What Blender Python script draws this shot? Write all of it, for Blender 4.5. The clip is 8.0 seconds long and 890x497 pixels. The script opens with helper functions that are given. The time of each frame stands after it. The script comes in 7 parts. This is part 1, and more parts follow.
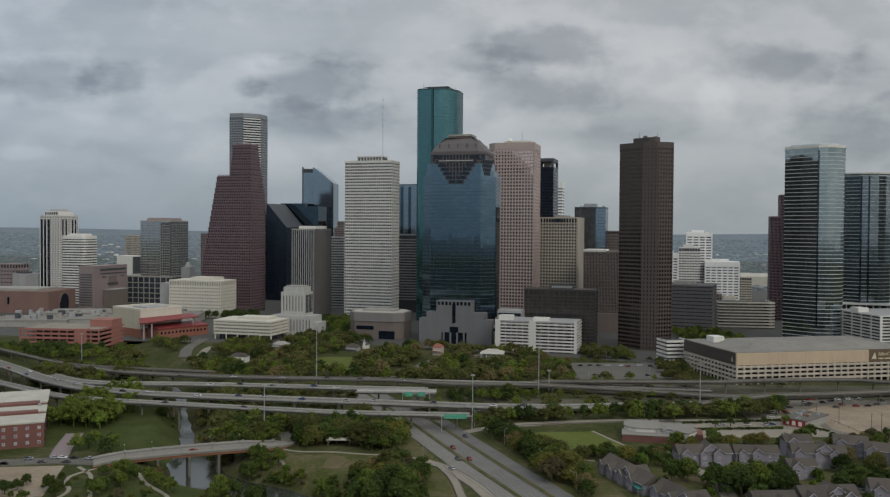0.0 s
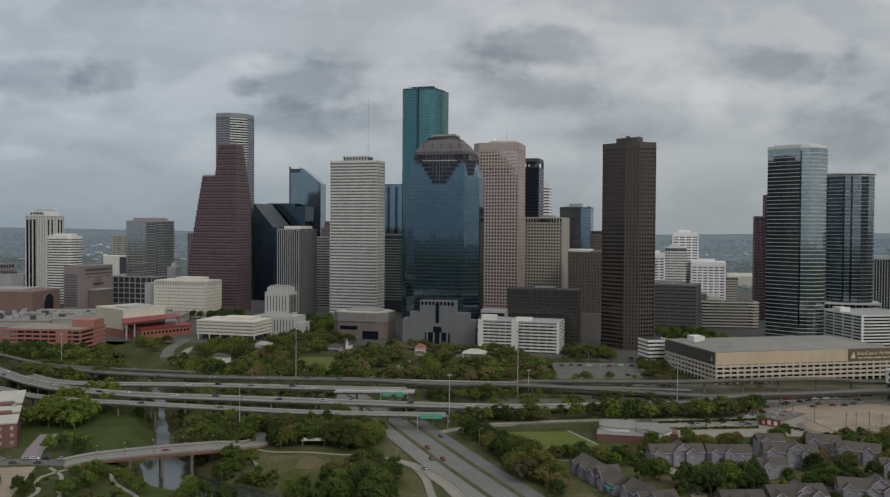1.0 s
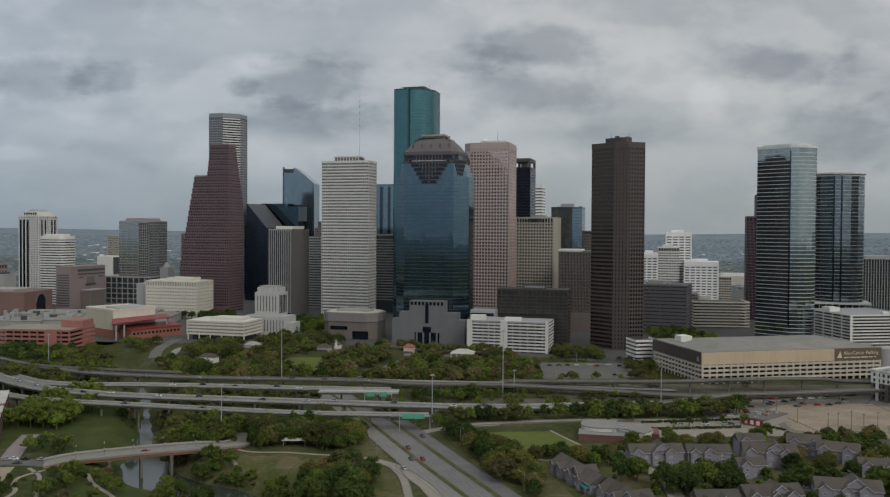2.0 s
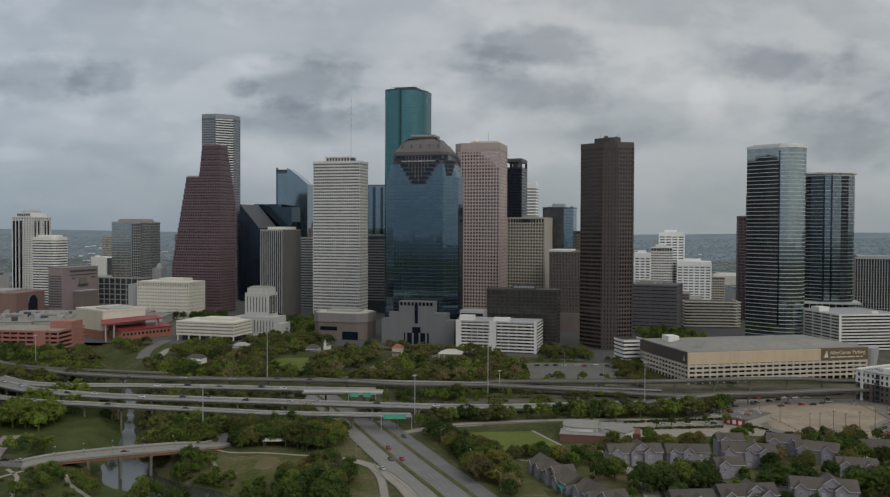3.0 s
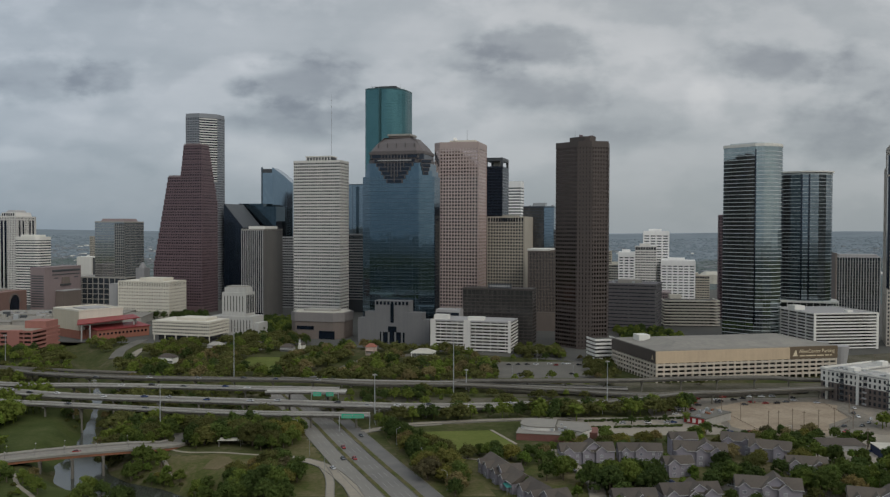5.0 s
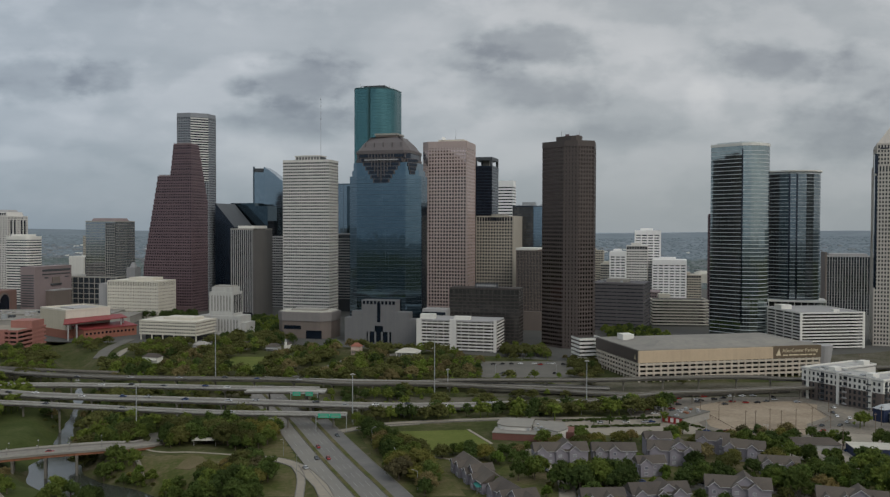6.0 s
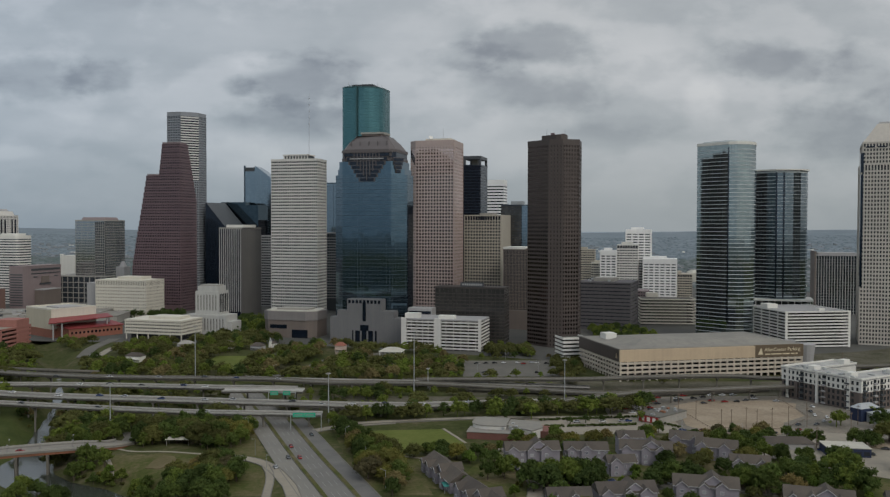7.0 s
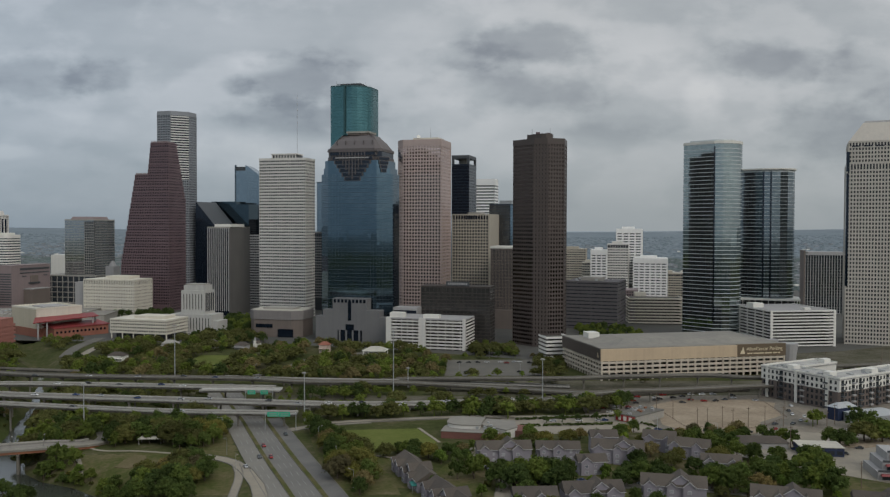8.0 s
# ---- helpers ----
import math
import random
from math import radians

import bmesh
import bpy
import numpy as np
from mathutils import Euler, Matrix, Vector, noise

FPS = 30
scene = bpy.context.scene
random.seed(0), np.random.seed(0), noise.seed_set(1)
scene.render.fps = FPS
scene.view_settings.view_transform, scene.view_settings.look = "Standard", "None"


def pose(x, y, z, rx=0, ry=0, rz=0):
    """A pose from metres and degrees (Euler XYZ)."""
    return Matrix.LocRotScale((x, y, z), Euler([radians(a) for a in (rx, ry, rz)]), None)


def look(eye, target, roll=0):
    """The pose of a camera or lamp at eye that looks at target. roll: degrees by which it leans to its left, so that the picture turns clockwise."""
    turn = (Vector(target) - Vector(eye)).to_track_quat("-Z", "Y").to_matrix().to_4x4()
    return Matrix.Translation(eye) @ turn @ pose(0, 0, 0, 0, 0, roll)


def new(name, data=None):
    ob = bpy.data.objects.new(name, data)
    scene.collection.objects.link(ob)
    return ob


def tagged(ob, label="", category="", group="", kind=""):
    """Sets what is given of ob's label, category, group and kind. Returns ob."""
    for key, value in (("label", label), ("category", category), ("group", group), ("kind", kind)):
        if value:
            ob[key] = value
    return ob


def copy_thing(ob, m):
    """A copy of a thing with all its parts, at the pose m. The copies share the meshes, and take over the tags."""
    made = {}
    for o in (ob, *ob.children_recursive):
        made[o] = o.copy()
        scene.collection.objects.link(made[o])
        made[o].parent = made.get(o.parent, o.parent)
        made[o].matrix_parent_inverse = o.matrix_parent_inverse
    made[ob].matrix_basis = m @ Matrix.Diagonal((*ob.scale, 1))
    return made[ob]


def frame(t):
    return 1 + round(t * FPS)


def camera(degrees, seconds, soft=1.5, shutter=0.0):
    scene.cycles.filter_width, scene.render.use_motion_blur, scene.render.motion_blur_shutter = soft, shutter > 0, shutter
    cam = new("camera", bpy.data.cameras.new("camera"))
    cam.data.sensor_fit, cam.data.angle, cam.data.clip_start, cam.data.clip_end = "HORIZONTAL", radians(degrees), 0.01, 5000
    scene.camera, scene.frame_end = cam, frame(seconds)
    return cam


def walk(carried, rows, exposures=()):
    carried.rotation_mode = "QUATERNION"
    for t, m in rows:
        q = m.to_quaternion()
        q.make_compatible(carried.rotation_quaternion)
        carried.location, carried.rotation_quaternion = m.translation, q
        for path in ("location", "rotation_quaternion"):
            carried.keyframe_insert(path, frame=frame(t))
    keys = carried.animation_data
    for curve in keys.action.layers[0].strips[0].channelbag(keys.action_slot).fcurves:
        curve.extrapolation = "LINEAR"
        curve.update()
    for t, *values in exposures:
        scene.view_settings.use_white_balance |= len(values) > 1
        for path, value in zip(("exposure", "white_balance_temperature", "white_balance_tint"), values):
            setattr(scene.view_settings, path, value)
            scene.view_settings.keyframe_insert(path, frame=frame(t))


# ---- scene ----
cam = camera(54.83, 8.0, 1.3)
# seconds, x, y, z in metres, then yaw, pitch and roll in degrees
ROWS = [
    (0, 0.00, 0.00, 120.76, -0.118, -1.333, -0.388),
    (0.5, 5.17, 0.08, 120.80, -0.383, -1.334, -0.390),
    (1, 10.23, 0.00, 120.86, -0.577, -1.333, -0.385),
    (1.5, 15.37, -0.14, 120.89, -0.610, -1.334, -0.375),
    (3, 31.33, -0.48, 120.92, -0.648, -1.303, -0.249),
    (3.5, 36.96, -0.60, 120.93, -0.682, -1.305, -0.244),
    (4, 42.86, -0.61, 120.89, -0.684, -1.315, -0.194),
    (4.5, 49.21, -0.55, 120.87, -0.706, -1.335, -0.180),
    (6, 69.23, -0.15, 120.94, -0.745, -1.388, -0.154),
    (6.5, 76.35, 0.23, 120.86, -0.791, -1.423, -0.142),
    (7, 83.53, 0.82, 120.71, -0.798, -1.439, -0.141),
    (7.5, 90.67, 1.36, 120.48, -0.848, -1.454, -0.135),
    (8, 97.71, 1.93, 120.22, -0.861, -1.459, -0.144),
]
walk(cam, [(t, pose(x, y, z, 90 + pitch, roll, yaw)) for t, x, y, z, yaw, pitch, roll in ROWS])

# ---- light: an overcast sky with a broad, weak sun ----
SUN_WAY = Vector((0.42, -0.68, 0.62)).normalized()
sun_data = bpy.data.lights.new("sun", "SUN")
sun_data.energy, sun_data.angle, sun_data.color = 0.9, radians(25), (1.0, 0.96, 0.9)
sun = new("sun", sun_data)
sun.matrix_world = look(SUN_WAY * 900, (0, 0, 0))
scene.view_settings.exposure = 0.0

world = bpy.data.worlds.new("overcast_sky")
scene.world = world
world.use_nodes = True


class Nodes:
    """A short way to wire shader nodes."""

    def __init__(self, tree):
        self.tree = tree
        tree.nodes.clear()

    def add(self, kind, values=()):
        node = self.tree.nodes.new(kind)
        self.plug(node, values)
        return node

    def plug(self, node, values):
        for key, value in dict(values).items():
            if isinstance(value, bpy.types.NodeSocket):
                self.tree.links.new(value, node.inputs[key])
            else:
                node.inputs[key].default_value = value

    def maths(self, op, a, b=0.0, c=0.0, clamp=False):
        node = self.tree.nodes.new("ShaderNodeMath")
        node.operation, node.use_clamp = op, clamp
        self.plug(node, {0: a, 1: b, 2: c})
        return node.outputs[0]

    def vector(self, op, values):
        node = self.tree.nodes.new("ShaderNodeVectorMath")
        node.operation = op
        self.plug(node, values)
        return node.outputs[0]

    def mix(self, factor, a, b, blend="MIX"):
        node = self.tree.nodes.new("ShaderNodeMix")
        node.data_type, node.blend_type = "RGBA", blend
        self.plug(node, {0: factor, 6: a, 7: b})
        return node.outputs[2]

    def noise(self, vector, scale, detail=4.0, rough=0.55):
        return self.add("ShaderNodeTexNoise", {"Vector": vector, "Scale": scale, "Detail": detail, "Roughness": rough}).outputs[0]

    def ramp(self, factor, stops):
        node = self.add("ShaderNodeValToRGB", {0: factor})
        while len(node.color_ramp.elements) < len(stops):
            node.color_ramp.elements.new(0.5)
        for element, (at, colour) in zip(node.color_ramp.elements, stops):
            element.position, element.color = at, (*colour, 1)
        return node.outputs[0]

    def spread(self, value, low, high, to_low=0.0, to_high=1.0):
        return self.add("ShaderNodeMapRange", {0: value, 1: low, 2: high, 3: to_low, 4: to_high}).outputs[0]


def build_sky():
    n = Nodes(world.node_tree)
    way = n.add("ShaderNodeTexCoord").outputs["Generated"]
    axis = n.add("ShaderNodeSeparateXYZ", {0: way})
    x, y, z = axis.outputs
    ahead = n.maths("MAXIMUM", n.maths("ABSOLUTE", y), 0.12)
    side, rise = n.maths("DIVIDE", x, ahead), n.maths("DIVIDE", z, ahead)
    plane = n.add("ShaderNodeCombineXYZ", {0: side, 1: n.maths("MULTIPLY", rise, 1.7), 2: 0.0}).outputs[0]
    fine = n.noise(plane, 34.0, 5.0, 0.55)
    lump = n.noise(plane, 13.0, 3.0, 0.5)
    billow = n.noise(n.vector("ADD", {0: plane, 1: (3.1, 1.7, 0.4)}), 8.0, 5.0, 0.5)
    broad = n.noise(plane, 3.1, 3.0, 0.5)
    streak = n.noise(n.add("ShaderNodeCombineXYZ", {0: n.maths("MULTIPLY", side, 0.45), 1: n.maths("MULTIPLY", rise, 3.2), 2: 4.0}).outputs[0], 6.0, 6.0, 0.6)
    ragged = n.maths("MULTIPLY_ADD", n.maths("SUBTRACT", lump, 0.5), 1.5, n.maths("MULTIPLY", n.maths("SUBTRACT", fine, 0.5), 0.75))
    # clouds that can be told apart: middle, half size and depth of tone
    total = None
    for cx, cz, sx, sz, tone in CLOUDS:
        gx = n.maths("POWER", n.maths("DIVIDE", n.maths("SUBTRACT", side, cx), sx * 1.15), 2.0)
        gz = n.maths("POWER", n.maths("DIVIDE", n.maths("SUBTRACT", rise, cz), sz * 1.15), 2.0)
        reach = n.maths("ADD", n.maths("SQRT", n.maths("ADD", gx, gz)), ragged)
        bump = n.add("ShaderNodeMapRange", {0: reach, 1: 1.35, 2: 0.5, 3: 0.0, 4: tone * 0.86})
        bump.interpolation_type = "SMOOTHSTEP"
        bump = bump.outputs[0]
        total = bump if total is None else n.maths("ADD", total, bump)
    tone = n.maths("MULTIPLY_ADD", n.maths("SUBTRACT", broad, 0.5), 0.42, 0.59)
    tone = n.maths("MULTIPLY_ADD", n.maths("SUBTRACT", streak, 0.5), 0.2, tone)
    tone = n.maths("MULTIPLY_ADD", n.maths("SUBTRACT", fine, 0.5), 0.1, tone)
    heap = n.add("ShaderNodeMapRange", {0: billow, 1: 0.42, 2: 0.57, 3: -0.075, 4: 0.065})
    heap.interpolation_type = "SMOOTHSTEP"
    tone = n.maths("ADD", heap.outputs[0], tone)
    tone = n.maths("ADD", tone, total)
    cloud = n.ramp(tone, [(0.0, (0.205, 0.225, 0.255)), (0.25, (0.27, 0.292, 0.322)), (0.5, (0.42, 0.448, 0.468)), (0.75, (0.57, 0.585, 0.60)), (1.0, (0.72, 0.725, 0.72))])
    cloud = n.mix(n.spread(side, -0.5, 0.15, 0.75, 0.0), cloud, n.mix(1.0, cloud, (0.87, 0.95, 1.05, 1), "MULTIPLY"))
    low = n.spread(rise, 0.0, 0.17)
    haze = n.mix(n.spread(side, -0.5, 0.3), (0.225, 0.285, 0.342, 1), (0.278, 0.315, 0.335, 1))
    cloud = n.mix(low, n.mix(0.8, cloud, haze), cloud)
    # an overcast sky is about three times as bright overhead as at the horizon
    sunward = n.add("ShaderNodeVectorMath", {0: way, 1: tuple(SUN_WAY)})
    sunward.operation = "DOT_PRODUCT"
    lift = n.maths("MULTIPLY", n.spread(z, 0.3, 0.95, 1.0, 1.35), n.spread(sunward.outputs["Value"], 0.3, 1.0, 1.0, 1.5))
    cloud = n.mix(1.0, cloud, n.add("ShaderNodeCombineColor", {0: lift, 1: lift, 2: lift}).outputs[0], "MULTIPLY")
    air = n.add("ShaderNodeTexSky")
    air.sky_type, air.sun_disc = "NISHITA", False
    air.sun_elevation, air.sun_rotation = math.asin(SUN_WAY.z), math.atan2(SUN_WAY.x, SUN_WAY.y)
    clear = n.add("ShaderNodeBackground", {0: air.outputs[0], 1: 0.05})
    grey = n.add("ShaderNodeBackground", {0: cloud, 1: 1.0})
    both = n.add("ShaderNodeMixShader", {0: 0.92, 1: clear.outputs[0], 2: grey.outputs[0]})
    n.add("ShaderNodeOutputWorld", {0: both.outputs[0]})


CLOUDS = [
    (-0.467, 0.173, 0.063, 0.024, -0.30),
    (-0.384, 0.172, 0.041, 0.017, -0.26),
    (-0.225, 0.163, 0.017, 0.010, -0.22),
    (-0.150, 0.168, 0.058, 0.027, -0.36),
    (-0.155, 0.124, 0.080, 0.020, -0.34),
    (0.120, 0.212, 0.072, 0.022, -0.34),
    (0.042, 0.198, 0.041, 0.013, -0.18),
    (0.110, 0.156, 0.072, 0.024, -0.22),
    (0.396, 0.192, 0.082, 0.018, -0.24),
    (0.493, 0.187, 0.041, 0.028, -0.16),
    (0.472, 0.107, 0.07, 0.034, -0.26),
    (-0.077, 0.124, 0.033, 0.020, -0.12),
    (0.274, 0.117, 0.093, 0.015, -0.08),
    (-0.341, 0.048, 0.172, 0.020, -0.10),
    (0.314, 0.147, 0.022, 0.024, 0.16),
    (-0.196, 0.188, 0.034, 0.011, 0.20),
    (-0.282, 0.226, 0.086, 0.021, 0.08),
    (-0.027, 0.216, 0.048, 0.024, 0.14),
    (-0.206, 0.085, 0.075, 0.026, 0.26),
    (-0.487, 0.084, 0.028, 0.008, 0.22),
    (0.042, 0.124, 0.046, 0.030, 0.14),
    (-0.085, 0.075, 0.05, 0.03, 0.16),
    (0.12, 0.085, 0.06, 0.018, 0.12),
    (-0.42, 0.115, 0.06, 0.014, 0.14),
    (0.36, 0.06, 0.09, 0.014, -0.10),
    (0.2, 0.105, 0.09, 0.012, -0.10),
    (0.221, 0.067, 0.112, 0.028, 0.12),
    (0.254, 0.193, 0.040, 0.030, 0.10),
    (-0.315, 0.110, 0.060, 0.020, 0.10),
]
build_sky()


# ---- materials ----
def material(name, colour, rough=0.8, metal=0.0, vary=0.25, grain=0.6, broad=0.04, streaks=0.0, bump=0.0, each=0.0, specular=0.4):
    """A rough surface: grain and stains at two scales, rain streaks, and a shade of its own for each object."""
    m = bpy.data.materials.new(name)
    m.use_nodes = True
    n = Nodes(m.node_tree)
    place = n.add("ShaderNodeNewGeometry").outputs["Position"]
    small, large = n.noise(place, grain, 5.0, 0.6), n.noise(place, broad, 4.0, 0.6)
    shade = n.maths("ADD", n.spread(small, 0.25, 0.75, -vary, vary), n.spread(large, 0.3, 0.7, -vary, vary))
    if streaks:
        stretched = n.add("ShaderNodeMapping", {"Vector": place, "Scale": (0.35, 0.35, 0.015)}).outputs[0]
        shade = n.maths("ADD", shade, n.spread(n.noise(stretched, 1.0, 4.0), 0.3, 0.7, -streaks, streaks))
    if each:
        chance = n.add("ShaderNodeObjectInfo").outputs["Random"]
        shade = n.maths("ADD", shade, n.spread(chance, 0.0, 1.0, -each, each))
    level = n.maths("ADD", 1.0, shade)
    tint = n.add("ShaderNodeCombineColor", {0: level, 1: level, 2: n.maths("MULTIPLY_ADD", shade, 0.85, 1.0)}).outputs[0]
    base = n.mix(1.0, (*colour, 1), tint, "MULTIPLY")
    values = {"Base Color": base, "Metallic": metal, "Specular IOR Level": specular, "Roughness": n.spread(small, 0.2, 0.8, max(rough - 0.12, 0.02), min(rough + 0.1, 1))}
    if bump:
        values["Normal"] = n.add("ShaderNodeBump", {"Strength": bump, "Distance": 0.25, "Height": small}).outputs[0]
    shader = n.add("ShaderNodeBsdfPrincipled", values)
    n.add("ShaderNodeOutputMaterial", {0: shader.outputs[0]})
    return m


def glazing(name, dark, light, rough=0.1, metal=0.55, cell=(3.0, 3.0, 4.0), tilt=0.02, lit=0.35):
    """Curtain-wall glass: each pane has a shade of its own (blinds, tint) and leans a little out of true."""
    m = bpy.data.materials.new(name)
    m.use_nodes = True
    n = Nodes(m.node_tree)
    place = n.add("ShaderNodeTexCoord").outputs["Object"]
    parts = n.vector("FLOOR", {0: n.vector("DIVIDE", {0: place, 1: cell})})
    chance = n.add("ShaderNodeTexWhiteNoise", {"Vector": parts})
    broad = n.noise(place, 0.03, 3.0)
    blind = n.maths("GREATER_THAN", chance.outputs[0], 1.0 - lit * 0.5)
    factor = n.maths("ADD", n.maths("MULTIPLY", chance.outputs[0], lit), n.maths("MULTIPLY", blind, 0.25))
    factor = n.maths("ADD", factor, n.spread(broad, 0.3, 0.7, -0.1, 0.1), clamp=True)
    base = n.mix(factor, (*dark, 1), (*light, 1))
    lean = n.vector("SCALE", {0: n.vector("SUBTRACT", {0: chance.outputs[1], 1: (0.5, 0.5, 0.5)}), "Scale": tilt})
    normal = n.add("ShaderNodeNewGeometry").outputs["Normal"]
    normal = n.vector("NORMALIZE", {0: n.vector("ADD", {0: normal, 1: lean})})
    shader = n.add("ShaderNodeBsdfPrincipled", {"Base Color": base, "Metallic": metal, "Roughness": rough, "Normal": normal, "Specular IOR Level": 0.6})
    n.add("ShaderNodeOutputMaterial", {0: shader.outputs[0]})
    return m


def leaves(name, colour, warm):
    m = bpy.data.materials.new(name)
    m.use_nodes = True
    n = Nodes(m.node_tree)
    chance = n.add("ShaderNodeObjectInfo").outputs["Random"]
    place = n.add("ShaderNodeNewGeometry")
    island = place.outputs["Random Per Island"]
    patch = n.noise(place.outputs["Position"], 0.35, 3.0)
    base = n.mix(n.spread(patch, 0.35, 0.65), (*colour, 1), (*warm, 1))
    golden = n.mix(1.0, base, (1.35, 1.14, 0.75, 1), "MULTIPLY")
    base = n.mix(n.spread(chance, 0.35, 1, 0.0, 0.7), base, golden)
    level = n.maths("ADD", n.spread(chance, 0, 1, 0.85, 1.45), n.spread(island, 0, 1, -0.2, 0.22))
    level = n.maths("ADD", level, n.spread(n.noise(place.outputs["Position"], 0.055, 2.0), 0.35, 0.65, -0.28, 0.28))
    base = n.mix(1.0, base, n.add("ShaderNodeCombineColor", {0: level, 1: level, 2: n.maths("MULTIPLY", level, 0.9)}).outputs[0], "MULTIPLY")
    shader = n.add("ShaderNodeBsdfPrincipled", {"Base Color": base, "Roughness": 0.85, "Specular IOR Level": 0.06})
    thin = n.add("ShaderNodeBsdfTranslucent", {0: base})
    both = n.add("ShaderNodeMixShader", {0: 0.4, 1: shader.outputs[0], 2: thin.outputs[0]})
    n.add("ShaderNodeOutputMaterial", {0: both.outputs[0]})
    return m


def ground_cover(name, stops, scale, rough=0.9, bump=0.0):
    """Ground whose colour runs through the stops by broad and fine noise."""
    m = bpy.data.materials.new(name)
    m.use_nodes = True
    n = Nodes(m.node_tree)
    place = n.add("ShaderNodeNewGeometry").outputs["Position"]
    mixed = n.maths("MULTIPLY_ADD", n.noise(place, scale * 9, 6.0, 0.65), 0.45, n.maths("MULTIPLY", n.noise(place, scale, 4.0, 0.6), 0.55))
    base = n.ramp(n.spread(mixed, 0.32, 0.68), stops)
    shader = n.add("ShaderNodeBsdfPrincipled", {"Base Color": base, "Roughness": rough, "Specular IOR Level": 0.06})
    if bump:
        n.tree.links.new(n.add("ShaderNodeBump", {"Strength": bump, "Distance": 0.3, "Height": n.noise(place, scale * 20, 4.0)}).outputs[0], shader.inputs["Normal"])
    n.add("ShaderNodeOutputMaterial", {0: shader.outputs[0]})
    return m


WHITE = material("white_concrete", (0.605, 0.58, 0.535), 0.8, vary=0.05, streaks=0.05)
BRIGHT = material("white_panel", (0.656, 0.635, 0.577), 0.7, vary=0.04, streaks=0.04)
CREAM = material("cream_concrete", (0.575, 0.535, 0.45), 0.85, vary=0.05, streaks=0.06)
TAN = material("tan_precast", (0.385, 0.348, 0.285), 0.85, vary=0.06, streaks=0.05)
PINK = material("rose_granite", (0.40, 0.315, 0.285), 0.55, vary=0.05, streaks=0.03)
RED = material("red_granite", (0.132, 0.086, 0.092), 0.5, vary=0.08, streaks=0.04)
BROWN = material("brown_granite", (0.074, 0.058, 0.051), 0.5, vary=0.08, streaks=0.04)
DUSK = material("grey_brown_precast", (0.154, 0.125, 0.107), 0.7, vary=0.06, streaks=0.05)
GREY = material("grey_concrete", (0.307, 0.290, 0.256), 0.9, vary=0.08, streaks=0.07)
SNOW = material("white_cladding", (0.77, 0.755, 0.725), 0.6, vary=0.03, streaks=0.04)
PALE = material("pale_grey_stone", (0.33, 0.32, 0.31), 0.8, vary=0.06, streaks=0.05)
MAUVE = material("mauve_stone", (0.235, 0.185, 0.18), 0.8, vary=0.06, streaks=0.05)
BRICK = material("red_brick", (0.175, 0.078, 0.062), 0.9, vary=0.14, grain=1.6, streaks=0.05)
TERRA = material("terracotta_concrete", (0.31, 0.135, 0.108), 0.85, vary=0.07, streaks=0.05)
REDROOF = material("red_metal_roof", (0.22, 0.035, 0.035), 0.5, vary=0.08, streaks=0.03)
GRAVEL = material("gravel_roof", (0.225, 0.210, 0.181), 0.95, vary=0.12, grain=0.25, broad=0.05)
PALEROOF = material("pale_membrane_roof", (0.441, 0.415, 0.349), 0.9, vary=0.12, grain=0.2, broad=0.06)
SLATE = material("slate_steel", (0.07, 0.075, 0.08), 0.5, metal=0.2, vary=0.08)
STEEL = material("galvanised_steel", (0.42, 0.43, 0.43), 0.45, metal=0.6, vary=0.08)
RUST = material("rusty_girder", (0.23, 0.095, 0.05), 0.8, vary=0.15)
TIMBER = material("weathered_timber", (0.16, 0.115, 0.085), 0.9, vary=0.15, grain=2.0)
DECK = material("road_concrete", (0.158, 0.147, 0.126), 0.9, vary=0.13, grain=0.3, broad=0.05)
# concrete darkened to imitate shade below decks and inside garages
DARKBEAM = material("shade_dark_concrete", (0.087, 0.080, 0.067), 0.95, vary=0.14, streaks=0.12)
UNDER = material("stained_concrete", (0.154, 0.142, 0.119), 0.95, vary=0.12, streaks=0.1)
ASPHALT = material("asphalt", (0.077, 0.074, 0.065), 0.9, vary=0.12, grain=0.3, broad=0.04)
LOT = material("old_asphalt", (0.118, 0.110, 0.093), 0.92, vary=0.14, grain=0.25, broad=0.05)
PAVE = material("pale_paving", (0.256, 0.225, 0.177), 0.9, vary=0.12, grain=0.4, broad=0.07)
LINE = material("road_marking", (0.25, 0.245, 0.225), 0.8, vary=0.1)
SAND = ground_cover("sandy_soil", [(0.0, (0.19, 0.155, 0.115)), (0.45, (0.27, 0.215, 0.155)), (0.8, (0.33, 0.27, 0.20)), (1.0, (0.37, 0.31, 0.235))], 0.045)
DUST = ground_cover("dusty_asphalt", [(0.0, (0.105, 0.098, 0.086)), (0.4, (0.165, 0.15, 0.126)), (0.7, (0.225, 0.195, 0.157)), (1.0, (0.285, 0.24, 0.185))], 0.045)
DIRT = ground_cover("weedy_dirt", [(0.0, (0.046, 0.048, 0.028)), (0.35, (0.080, 0.076, 0.050)), (0.65, (0.115, 0.104, 0.078)), (1.0, (0.155, 0.14, 0.11))], 0.05)
LAWN = ground_cover("mown_grass", [(0.0, (0.080, 0.098, 0.024)), (0.5, (0.108, 0.126, 0.032)), (1.0, (0.142, 0.15, 0.048))], 0.05)
BANK = ground_cover("bank_grass", [(0.0, (0.034, 0.046, 0.014)), (0.45, (0.050, 0.064, 0.019)), (0.8, (0.068, 0.078, 0.027)), (1.0, (0.10, 0.092, 0.046))], 0.06)
